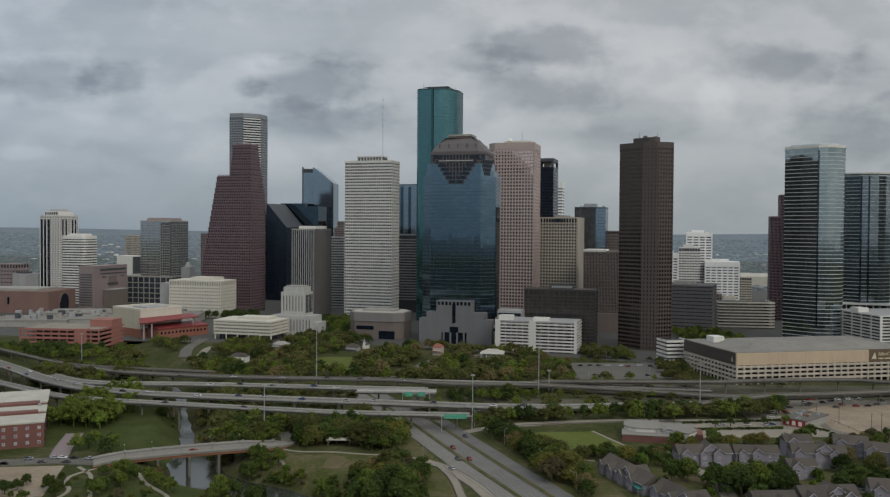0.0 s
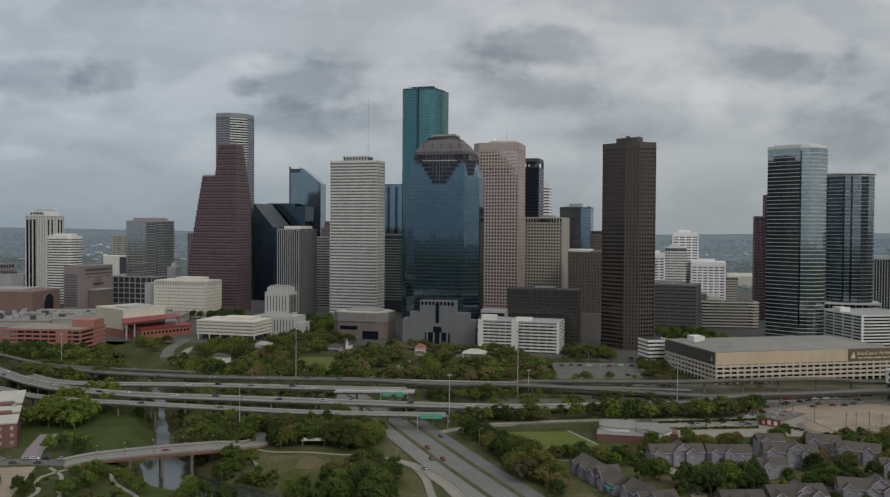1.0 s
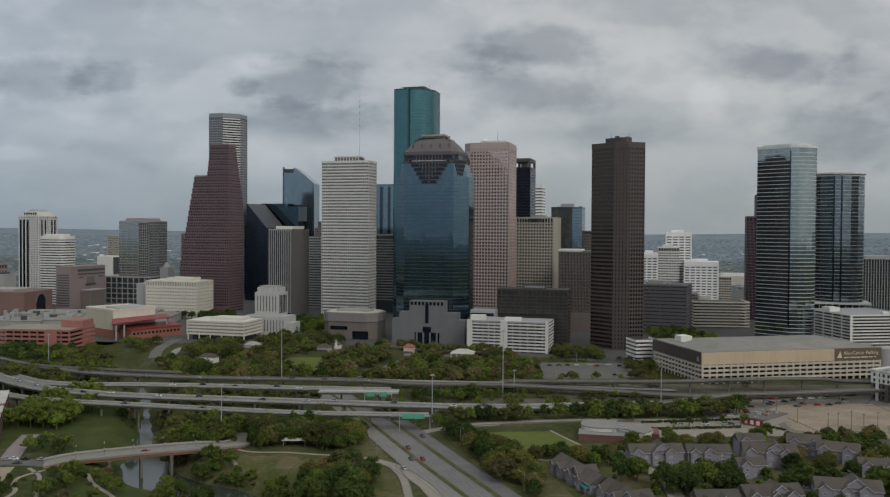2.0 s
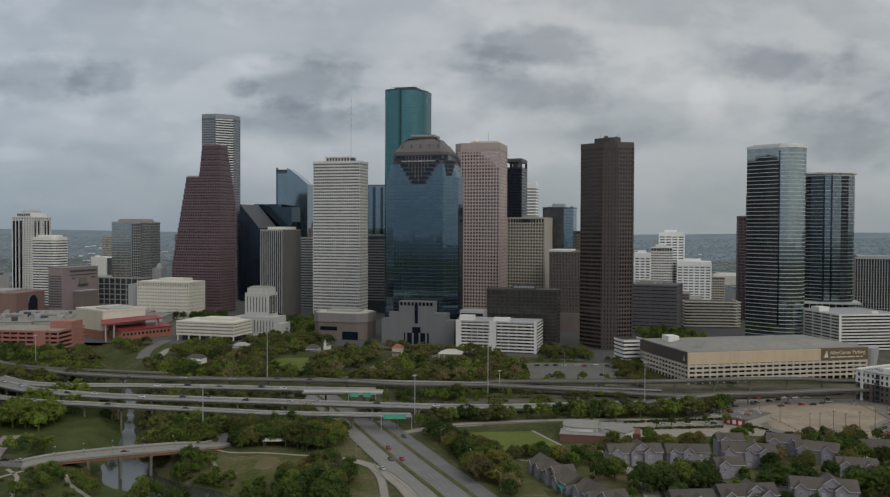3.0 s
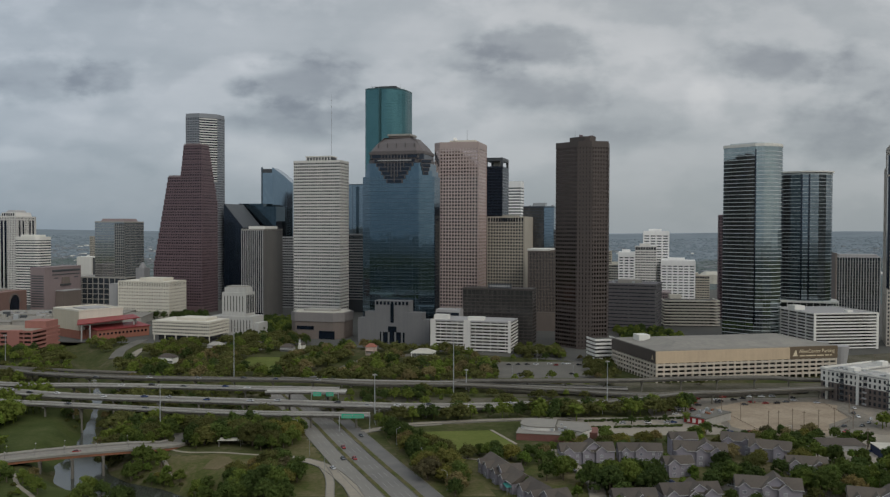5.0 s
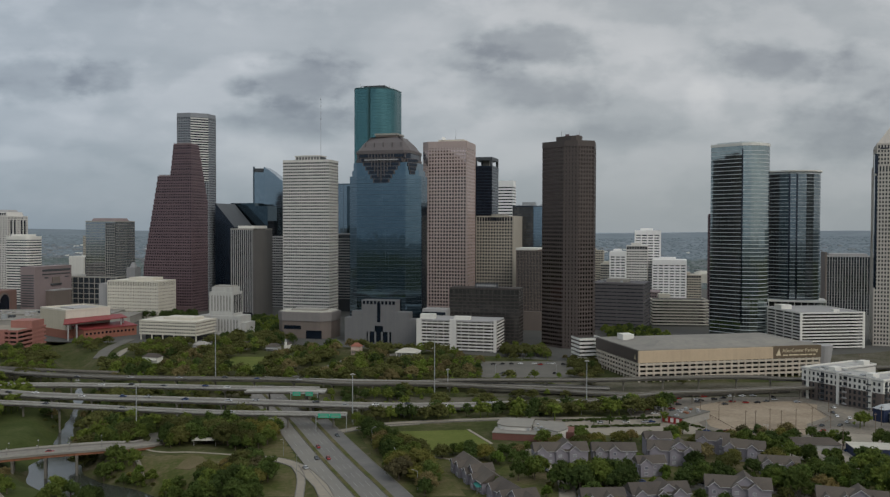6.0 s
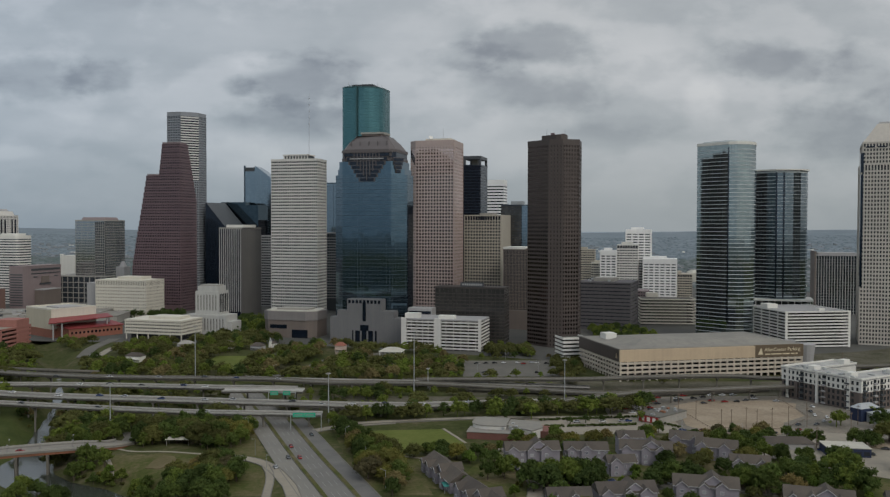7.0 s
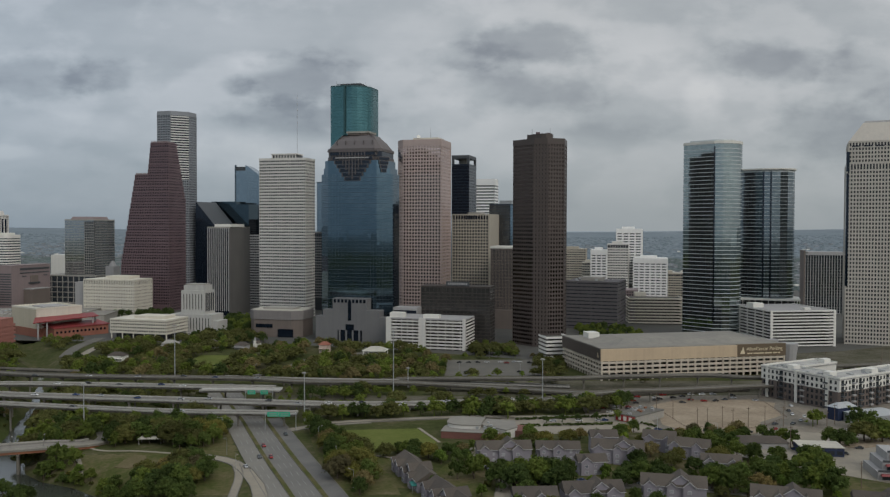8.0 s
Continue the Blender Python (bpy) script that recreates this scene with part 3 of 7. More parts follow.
part("crown_roof", Shape().prism(offset(crown_line, -1.2), 203, 212, 7.0), CROWN, e)
part("crown_roof", Shape().prism(offset(crown_line, -8.6), 212, 218.5, 7.0), CROWN, e)
for k in range(5):
    part("crown_rib", Shape().turned(8 + 10 * k, 6.2, 203, 0.8, 1.0, 8.8, 0), CROWN, e)
part("crown_neck", Shape().prism(rect(14, 21, 38, 43), 216, 221), DUSK, e)
part("cap", Shape().prism(rect(13, 20, 39, 44), 221, 223), GREY, e)
part("dormer", Shape().box(24, 5.5, 203, 32, 14, 206), NIGHT_GLASS, e)
for k in range(7):
    half = 26.5 - 2.9 * k
    top = 199.5 - 4.4 * k
    part("crown_step", Shape().box(28 - half, -0.9, top - 4.4, 28 + half, 3.0, top - 0.4), CROWN, e)
    part("crown_window", Shape().box(28 - half + 1.2, -1.15, top - 4.0, 28 + half - 1.2, -0.9, top - 0.8), NIGHT_GLASS, e)
for k in range(9):
    tall = 29 - abs(k - 4) * 5.0
    part("crown_fin", Shape().box(13.5 + 3.5 * k, -1.6, 199 - tall, 14.5 + 3.5 * k, -1.15, 199), CROWN, e)
part("crown_ledge", Shape().box(0, -1.8, 199, 56, 3, 200.4), CROWN, e)
part("crown_ledge", Shape().box(9, -1.9, 192.2, 47, 0, 193.4), PALE, e)
for k in range(4):
    d = 6.5 - 1.4 * k
    part("corner_step", Shape().turned(60.6, 5.6, 190 - 4.2 * k, 1.7 * d + 2, 2.2, 3.8, radians(45)), CROWN, e)
    part("corner_window", Shape().turned(61.2, 5.0, 190.5 - 4.2 * k, 1.7 * d + 0.6, 1.6, 2.6, radians(45)), NIGHT_GLASS, e)
part("side_slot", Shape().box(67.6, 16, 20, 68.5, 34, 142), NIGHT_GLASS, e, "dark slot in the side")
# its stepped granite base
STONE = material("grey_granite", (0.155, 0.152, 0.15), 0.7, vary=0.06, streaks=0.05)
e = thing("podium", "stepped grey granite entrance block with dark doorways", "podium", -25, 907, 0, GRID)
for x0, x1, z in ((0, 79, 26), (8, 71, 33), (19, 57, 45)):
    part("podium_tier", Shape().box(x0, 0.01 * z, 0, x1, 14, z), STONE, e)
part("doorway", Shape().box(25, -0.3, 0, 52, 3, 12), NIGHT_GLASS, e)
part("doorway", Shape().box(34, -0.4, 0, 43, 3, 18), NIGHT_GLASS, e)
part("slot_window", Shape().box(36.5, -0.1, 22, 40, 3, 42), NIGHT_GLASS, e)
for k in range(4):
    part("doorway_pier", Shape().box(26.5 + 7.3 * k, -0.9, 0, 28.3 + 7.3 * k, 0.3, 12), STONE, e)
for k in range(9):
    part("loggia_opening", Shape().box(20.5 + 4.1 * k, 0.2, 40.6, 23 + 4.1 * k, 3, 44), NIGHT_GLASS, e)

# the rose granite tower
e = thing("office_tower", "rose granite tower with square punched windows", "skyscraper", 62.5, 1045, 0, GRID, TOWERS)
rose = [(0, 0), (47.4, 0), (47.4, 45), (0, 45), (-9, 34), (-9, 9)]
clad(e, rose, 0, 224, 4.05, 1.7, 3.7, 1.55, ROSE_GLASS, PINK, out=0.12, push=0.14)
part("top_frieze", Shape().prism(offset(rose, 0.5), 217, 225), PINK, e)
for k in range(4):
    part("side_window", Shape().turned(-8.2 + 2.1 * k, 8.0 - 2.1 * k, 205 - 3 * k, 1.2, 1.0, 9, radians(-45)), NIGHT_GLASS, e)
part("penthouse", Shape().box(10, 8, 225, 42, 36, 228), CREAM, e)
mast(e, 30, 16, 228, 13, 0.4)
part("satellite_dish", Shape().tube((16, 10, 228), (17, 8, 229.5), 0.4, 2.6, 10), BRIGHT, e)

# black tower with an open frame at its top
e = thing("office_tower", "black glass tower with an open frame at its top", "skyscraper", 124, 1157, 0, GRID, TOWERS)
clad(e, rect(0, 0, 24, 42), 0, 203, 4.0, 0.6, 1.7, 0.12, NIGHT_GLASS, NAVY, out=0.06, push=0.05)
for x, y in ((0, 0), (21, 0), (0, 39), (21, 39)):
    part("corner_post", Shape().box(x, y, 203, x + 3, y + 3, 212), SLATE, e)
part("top_frame", Shape().box(0, 0, 211.6, 24, 42, 216), SLATE, e)
part("core", Shape().box(9, 12, 203, 17, 30, 211.5), GREY, e)

e = thing("office_tower", "slim white tower with dark horizontal bands", "skyscraper", 170, 1506, 0, GRID, TOWERS)
clad(e, rect(0, 0, 38, 28), 0, 202, 5.2, 3.0, 40, 0.6, FLAT_GLASS, SNOW)
part("top_wall", Shape().box(-0.5, -0.5, 193, 38.5, 28.5, 203.4), SNOW, e)

# the tan tower
e = thing("office_tower", "tan precast tower with deep square windows", "skyscraper", 124, 1098, 0, -19, TOWERS)
clad(e, rect(0, 0, 47.5, 60), 0, 135, 4.0, 1.6, 3.65, 1.3, FLAT_GLASS, TAN, push=0.5)
part("side_wall", Shape().box(47.5, -0.3, 0, 48.6, 60, 136), TAN, e)
slots = Shape()
for k in range(14):
    slots.box(1.2 + 3.36 * k, -0.62, 129.2, 2.7 + 3.36 * k, 0, 134.6)
part("slot_frieze", slots, NIGHT_GLASS, e, kind="stuff")
part("roof_plant", Shape().prism(rounded(20, 20, 4, 3, 14, 16), 136, 138.6), GREY, e)

# dark pair and its brown neighbour
e = thing("office_tower", "dark glass tower with rooftop plant", "skyscraper", 173, 1131, 0, GRID, TOWERS)
clad(e, rect(0, 0, 27, 40), 0, 149, 3.9, 0.5, 1.5, 0.12, SMOKE_GLASS, NAVY, out=0.06, push=0.05)
# right part in paler glass: the sky's reflection is put into its colour
clad(e, rect(27, 3, 40, 40), 0, 149, 3.9, 0.3, 4.5, 0.1, PALE_BLUE, BLUE_FRAME, out=0.06, push=0.05)
rooftop(e, 2, 4, 38, 36, 150, 3, STEEL, 5)
e = thing("office_tower", "plain brown-grey block with a flat top", "skyscraper", 207, 1190, 0, GRID, TOWERS)
clad(e, rect(0, 0, 50, 36), 0, 118, 4.0, 3.2, 25, 0.5, FLAT_GLASS, DUSK)
e = thing("office_tower", "brown office block with closely set vertical fins", "skyscraper", 168, 1022, 0, GRID, TOWERS)
clad(e, rect(0, 0, 44, 40), 8, 94, 4.0, 0.6, 1.75, 0.85, FLAT_GLASS, DUSK, push=0.6)
part("roof_edge", Shape().box(-0.8, -0.8, 94.5, 26, 41, 97), BRIGHT, e, "white roof edge")
part("base_storey", Shape().box(-8, -8, 0, 50, 40, 22), DUSK, e)

# the dark hotel block
e = thing("hotel", "low dark bronze glass hotel block with a roof sign", "hotel", 86.2, 905.3, 0, GRID)
clad(e, rect(0, 0, 74.1, 24), 0, 57, 3.6, 0.9, 4.6, 0.35, SMOKE_GLASS, material("dark_bronze", (0.06, 0.05, 0.045), 0.5, metal=0.3, vary=0.08))
part("sign_board", Shape().box(27, 1, 58, 52, 2.2, 63), SLATE, e, "dark roof sign board")
for k in range(9):
    part("sign_bar", Shape().box(29 + 2.4 * k, 0.8, 59.6, 30.6 + 2.4 * k, 1, 61.6), PALE, e)

# the brown tower with clipped corners
e = thing("office_tower", "dark brown granite tower with clipped corners", "skyscraper", 202.4, 856, 0, -14, TOWERS)
brown = [(-3, 1.5), (10, 0), (25.5, 9), (25.5, 36), (8, 50), (-8, 50), (-27, 38), (-27, 19)]
clad(e, brown, 0, 204.5, 4.05, 1.85, 3.1, 0, BRONZE_GLASS, BROWN, out=0.16)
uprights = Shape()
for k, (a, b, length, yaw) in enumerate(edges(brown)):
    count, wide = max(int(round(length / 3.1)), 1), (2.5, 1.2, 1.2, 1.2, 1.2, 1.2, 1.2, 0.45)[k]
    for i in range(count + 1):
        p = a.lerp(b, i / count)
        uprights.turned(p.x, p.y, 0, wide, 0.28, 204.5, yaw)
part("mullions", uprights, BROWN, e, kind="stuff")
part("top_frieze", Shape().prism(offset(brown, 0.5), 202.5, 208.4), BROWN, e)
part("penthouse", Shape().prism(offset(brown, -13), 208.4, 214.5), BROWN, e)
for x, y in ((-4, 18), (6, 26)):
    part("roof_unit", Shape().box(x, y, 214.5, x + 4, y + 3, 216.4), RED, e)
mast(e, -8, 20, 214.5, 6, 0.3)
mast(e, 10, 24, 214.5, 6, 0.3)
part("lobby", Shape().prism(offset(brown, -2.0), 0, 9), NIGHT_GLASS, e)

# the two oval glass towers
RIB = material("pale_metal_band", (0.52, 0.55, 0.55), 0.5, metal=0.1, vary=0.05)
e = thing("office_tower", "oval mirror-glass tower with pale horizontal bands", "skyscraper", 366, 921, 0, -22, TOWERS)
oval = [(0, 17), (33, 0), (42, 0.7), (50, 4), (56, 10), (59, 17), (60, 24), (57, 32), (50, 37), (40, 38), (10, 38), (3, 34), (0, 27)]
clad(e, oval, 0, 210, 4.15, 0.62, 3.2, 0.16, TEAL_GLASS, RIB, BLUE_FRAME, out=0.14, push=0.06)
part("top_ring", Shape().prism(offset(oval, 0.6), 209, 212), BRIGHT, e)
part("reveal", Shape().box(32.6, -0.35, 20, 34.0, 0.6, 206), NIGHT_GLASS, e, "dark upright glass strip")
part("roof_plant", Shape().prism(offset(oval, -6), 212, 214), RIB, e)
e = thing("office_tower", "shorter oval mirror-glass tower with a flat brim", "skyscraper", 449, 985, 0, -20, TOWERS)
oval = [(0, 13), (27, 0), (36, 0), (46, 2), (54, 7), (60, 15), (62, 23), (60, 33), (50, 41), (12, 42), (2, 36), (0, 26)]
clad(e, oval, 38, 184, 4.15, 0.5, 3.2, 0.2, INK_GLASS, RIB, BLUE_FRAME, out=0.14, push=0.06)
for x in (27, 35):
    part("glass_strip", Shape().box(x, -0.3, 40, x + 1.8, 0.6, 184), NIGHT_GLASS, e, "dark upright glass strip")
part("brim", Shape().prism(offset(oval, 2.2), 186, 187.6), BRIGHT, e)
part("top_storey", Shape().prism(offset(oval, -1), 184, 186), SLATE, e)
clad(e, rounded(74, 50, 6, 3, -6, -6), 0, 38, 6.0, 2.0, 7.0, 0.5, TEAL_GLASS, BRIGHT)

# dark red stepped tower
e = thing("office_tower", "dark red stepped tower with narrow fins", "skyscraper", 439, 1150, 0, GRID, TOWERS)
clad(e, rect(0, 0, 12, 30), 0, 139, 4.0, 0.8, 1.7, 0.7, NIGHT_GLASS, RED)
clad(e, rect(12, 0, 44, 30), 0, 168, 4.0, 0.8, 1.7, 0.7, NIGHT_GLASS, RED)

# the pale tower with the pyramid top
e = thing("office_tower", "pale granite tower with a pyramid roof", "skyscraper", 525, 881, 0, -24, TOWERS)
OYSTER = material("oyster_granite", (0.46, 0.42, 0.365), 0.75, vary=0.05, streaks=0.04)
square = rect(0, 0, 58, 58)
clad(e, square, 0, 186, 4.05, 1.7, 2.9, 1.3, FLAT_GLASS, OYSTER, push=0.42)
clad(e, offset(square, -1.4), 186, 208, 4.05, 1.7, 2.9, 1.3, FLAT_GLASS, OYSTER, push=0.42)
for k in range(5):
    part("loggia_opening", Shape().box(4 + 11 * k, 0.6, 203.4, 12 + 11 * k, 1.3, 204.6), NIGHT_GLASS, e)
part("pyramid_roof", Shape().prism(offset(square, -1.2), 209, 229, 14), OYSTER, e)
part("pyramid_cap", Shape().prism(offset(square, -16), 229, 231, 1), PALE, e)
part("side_strip", Shape().box(-0.6, -0.7, 60, 1.7, 12, 176), NIGHT_GLASS, e)
part("corner_notch", Shape().box(-0.9, -0.9, 178, 2.2, 10, 198), NIGHT_GLASS, e)

e = thing("office_block", "grey concrete block with tall vertical ribs", "office block", 624, 1203, 0, GRID)
clad(e, rect(0, 0, 56, 40), 0, 82, 4.0, 0.4, 3.5, 0.9, DEEP_GLASS, PALE, push=0.6)
part("side_wall", Shape().box(-2, -1, 0, 0, 40, 88), DUSK, e)
part("roof_block", Shape().box(3, 3, 82, 53, 37, 86), PALE, e)

# ---- left and background blocks ----
e = thing("office_tower", "cream and brown striped tower with an octagonal crown", "skyscraper", -699.5, 1491, 0, GRID, TOWERS)
clad(e, rect(0, 0, 40, 46), 0, 138, 3.9, 1.4, 3.3, 1.7, FLAT_GLASS, WHITE, push=0.5)
for x in (2.0, 9.0, 16.5):
    part("dark_stripe", Shape().box(x, -0.9, 0, x + 4.0, 0, 132), NIGHT_GLASS, e)
for y in (6, 14, 30, 38):
    part("dark_stripe", Shape().box(40, y, 0, 40.9, y + 3, 132), NIGHT_GLASS, e)
part("crown", Shape().prism(rect(4, 4, 36, 42), 139, 146, 1.5), WHITE, e)
part("crown_top", Shape().prism(rect(9, 10, 31, 36), 146, 150, 3), PALE, e)
for k in range(6):
    part("crown_slot", Shape().box(7 + 4.6 * k, 3.6, 140, 9 + 4.6 * k, 4.9, 144.5), NIGHT_GLASS, e)
e = thing("office_tower", "white tower with rounded corners and dark window bands", "skyscraper", -593.4, 1332, 0, GRID, TOWERS)
clad(e, rounded(44.6, 32, 7, 4), 0, 104, 4.0, 2.2, 50, 0, PALE_GLASS, BRIGHT, start=1.0)
part("top_band", Shape().prism(offset(rounded(44.6, 32, 7, 4), 0.5), 100.6, 106), BRIGHT, e)
part("roof_block", Shape().prism(rounded(34, 22, 6, 4, 5, 5), 106, 109), BRIGHT, e)
e = thing("office_block", "mauve stone block with a dark roof crest", "office block", -535.5, 1261.8, 0, GRID)
part("body", Shape().box(0, 0, 0, 24.5, 79, 61), MAUVE, e)
part("parapet", Shape().box(-0.3, -0.3, 61, 24.8, 79.3, 62), MAUVE, e)
for y0, y1, z0, z1 in ((16, 76, 54.5, 57.5), (16, 76, 49.5, 51), (20, 28, 44.5, 46), (64, 72, 44.5, 46)):
    part("louvre", Shape().box(24.3, y0, z0, 25, y1, z1), SLATE, e)
part("crest", Shape().prism(rounded(3, 16, 1.2, 4, 24, 36), 36, 46, 0.6), DUSK, e)
part("crest_base", Shape().box(24.4, 33, 33.5, 26.5, 55, 36), SLATE, e)
for k in range(13):
    part("window_band", Shape().box(1.5, -0.3, 4 + 3.7 * k, 23, 0.3, 5.7 + 3.7 * k), SLATE, e)
part("front_block", Shape().box(25.5, 22, 0, 40, 60, 26), DUSK, e)
part("front_block_roof", Shape().box(25.2, 21.5, 26, 40.5, 60.5, 27.2), PALE, e)
THEATRE = material("brown_brick", (0.19, 0.115, 0.095), 0.9, vary=0.08, streaks=0.05)
e = thing("theatre", "brown brick theatre with a tall round arch", "theatre", -684, 1195, 0, -6)
part("body", Shape().box(0, 0, 0, 142, 70, 30), THEATRE, e)
bow = [(math.cos(radians(a)), math.sin(radians(a))) for a in range(0, 181, 15)]
arch = [(-11, 2), (11, 2)] + [(11 * c, 14 + 11 * s) for c, s in bow]
ring = [(13.5 * c, 14 + 13.5 * s) for c, s in bow] + [(11 * c, 14 + 11 * s) for c, s in bow[::-1]]
for name, shape, near, far, mat in (("arch_window", arch, -1.0, 0.6, NIGHT_GLASS), ("arch_surround", ring, -0.6, 1.1, DUSK)):
    made = part(name, Shape().extrude_y(shape, -far, -near), mat, e)
    made.location, made.rotation_euler = (142, 40, 0), (0, 0, radians(90))
for k in range(5):
    part("slot_window", Shape().box(10 + 18 * k, -0.3, 12, 13 + 18 * k, 1, 22), NIGHT_GLASS, e)
part("roof_block", Shape().box(20, 12, 30, 120, 60, 33), GREY, e)
e = thing("leisure_centre", "low sprawling complex with pale roofs and plant", "leisure centre", -545, 1020, 0, 4)
for k, (x0, y0, x1, y1, z) in enumerate(((0, 0, 95, 60, 7), (95, 6, 190, 70, 8), (40, 60, 210, 120, 10), (150, 30, 240, 90, 9))):
    part("hall", Shape().box(x0, y0, 0, x1, y1, z), GREY, e)
    part("roof", Shape().box(x0 - 0.5, y0 - 0.5, z, x1 + 0.5, y1 + 0.5, z + 0.8), GRAVEL, e)
rng = random.Random(5)
for k in range(90):
    x, y = rng.uniform(8, 205), rng.uniform(10, 100)
    part("roof_plant", Shape().box(x, y, 6, x + rng.uniform(2, 7), y + rng.uniform(2, 6), rng.uniform(10, 15)), rng.choice((STEEL, PALE, GREY, SLATE, GREY)), e)
e = thing("office_tower", "grey glass tower with a pale stone frame", "skyscraper", -477.3, 1354.6, 0, GRID, TOWERS)
clad(e, rect(0, 0, 53.2, 50), 42, 129, 4.1, 0.7, 2.2, 0.3, glazing("silver_mirror_glass", (0.36, 0.41, 0.44), (0.46, 0.51, 0.53), 0.06, 0.96, tilt=0.006, lit=0.4), GREY, out=0.1, push=0.1)
part("corner_frame", Shape().box(36, -0.5, 42, 53.8, 1, 127), PALE_GLASS, e)
for k in range(6):
    part("corner_fin", Shape().box(36 + 3.4 * k, -0.9, 42, 36.5 + 3.4 * k, -0.4, 127), GREY, e)
for k in range(20):
    part("corner_band", Shape().box(36, -0.7, 44 + 4.1 * k, 53.8, -0.45, 44.8 + 4.1 * k), GREY, e)
part("crown", Shape().prism(offset(rect(6, 6, 47, 44), 0), 130, 134.5, 2), MAUVE, e)
clad(e, rect(-40, -6, 60, 50), 0, 42, 8.0, 1.2, 10, 1.4, PALE_GLASS, GREY)
e = thing("office_block", "plain white windowless block", "office block", -612, 1610, 0, GRID)
part("body", Shape().box(0, 0, 0, 32, 30, 66), BRIGHT, e)
part("wing", Shape().box(32, 4, 0, 60, 30, 64), SLATE, e)
e = thing("office_block", "mauve brick slab with few windows", "office block", -722, 1392, 0, GRID)
clad(e, rect(0, 0, 34, 30), 0, 58, 6.0, 4.4, 6.0, 2.0, FLAT_GLASS, MAUVE)
e = thing("office_block", "low pale grey concrete block", "office block", -690, 1376, 0, GRID)
part("body", Shape().box(0, 0, 0, 26, 26, 44), PALE, e)
part("roof_block", Shape().box(4, 4, 44, 20, 20, 47), SLATE, e)
e = thing("office_block", "far tan block of offices", "office block", -705, 1905, 0, GRID)
clad(e, rect(0, 0, 40, 40), 0, 100, 4, 1.8, 3, 1.2, FLAT_GLASS, TAN)
e = thing("office_tower", "slim mauve stone tower behind the red one", "skyscraper", -440, 1560, 0, GRID, TOWERS)
clad(e, rect(0, 0, 30, 30), 0, 108, 4, 1.8, 3, 1.3, FLAT_GLASS, MAUVE)

# the white block with small windows
e = thing("office_block", "cream concrete block with rows of small windows", "office block", -369.2, 1158.7, 0, GRID)
clad(e, rect(0, 0, 77, 40), 0, 48, 4.4, 2.6, 2.6, 1.5, FLAT_GLASS, CREAM, push=0.4)
part("roof_block", Shape().box(26, 10, 49, 62, 34, 53), CREAM, e)
part("side_wing", Shape().box(-22, 10, 0, -0.6, 40, 44), PALE, e)
e = thing("old_tower", "small stone tower with a domed top", "tower", -409, 1340, 0, GRID)
part("body", Shape().box(0, 0, 0, 15, 15, 58), PALE, e)
part("dome", Shape().tube((7.5, 7.5, 58), (7.5, 7.5, 66), 6, 2, 10), PALE, e)

# the town hall
HALL = material("shell_limestone", (0.42, 0.41, 0.38), 0.85, vary=0.07, streaks=0.07)
e = thing("town_hall", "pale limestone art deco town hall with a central tower", "town hall", -197, 960, 0, GRID)
for x0, y0, x1, y1, z in ((0, 0, 62, 22, 16), (6, -2, 56, 24, 23)):
    part("wing", Shape().box(x0, y0, 0, x1, y1, z), HALL, e)
part("shaft", Shape().box(17, 1, 23, 46, 23, 49), HALL, e)
part("attic", Shape().box(19, 3, 49, 44, 21, 54.5), HALL, e)
part("roof", Shape().box(21, 5, 54.5, 42, 19, 56), GREY, e)
for k in range(7):
    part("tall_window", Shape().box(19.9 + 3.7 * k, 0.85, 28, 20.7 + 3.7 * k, 1.1, 45), SMOKE_GLASS, e)
for k in range(13):
    part("window", Shape().box(7.9 + 3.7 * k, -2.1, 6, 8.7 + 3.7 * k, -1.9, 19), SMOKE_GLASS, e)
for k in range(5):
    part("side_window", Shape().box(45.8, 3 + 3.8 * k, 26, 46.4, 4.8 + 3.8 * k, 46), FLAT_GLASS, e)
part("steps", Shape().box(18, -8, 0, 44, -2, 3), PALE, e)

# the white civic office on stilts
e = thing("office_block", "low cream concrete office raised on slender columns", "office block", -246, 923.4, 0, GRID)
part("recessed_floor", Shape().box(4, 4, 0, 63, 36, 6), FLAT_GLASS, e)
clad(e, rect(0, 0, 67.3, 40), 6, 20, 3.5, 1.9, 2.1, 0.5, FLAT_GLASS, CREAM, out=0.7, push=0.5)
for k in range(6):
    for y in (0.4, 39):
        part("column", Shape().box(0.2 + 13.3 * k, y - 0.4, 0, 1.2 + 13.3 * k, y + 0.6, 6.2), CREAM, e)
part("roof_block", Shape().box(22, 10, 20, 58, 32, 24), CREAM, e)

# the low octagonal block
e = thing("office_block", "low grey stone block with clipped corners", "office block", -104, 942, 0, GRID)
block = [(0, 8), (8, 0), (52, 0), (62, 8), (62, 34), (52, 44), (8, 44), (0, 34)]
part("body", Shape().prism(block, 0, 19), DUSK, e)
part("upper_wall", Shape().prism(offset(block, 0.8), 19, 28.5), material("taupe_stone", (0.20, 0.182, 0.172), 0.8, vary=0.06, streaks=0.05), e)
part("window_band", Shape().box(10, -0.4, 10, 30, 0.5, 14), NIGHT_GLASS, e)
part("entrance", Shape().box(36, -0.4, 0, 54, 0.6, 9), NIGHT_GLASS, e)
part("roof", Shape().prism(offset(block, -1.5), 28.5, 29.2), PALEROOF, e)
part("roof_ring", Shape().prism(offset(block, -12), 29.2, 31), GREY, e)

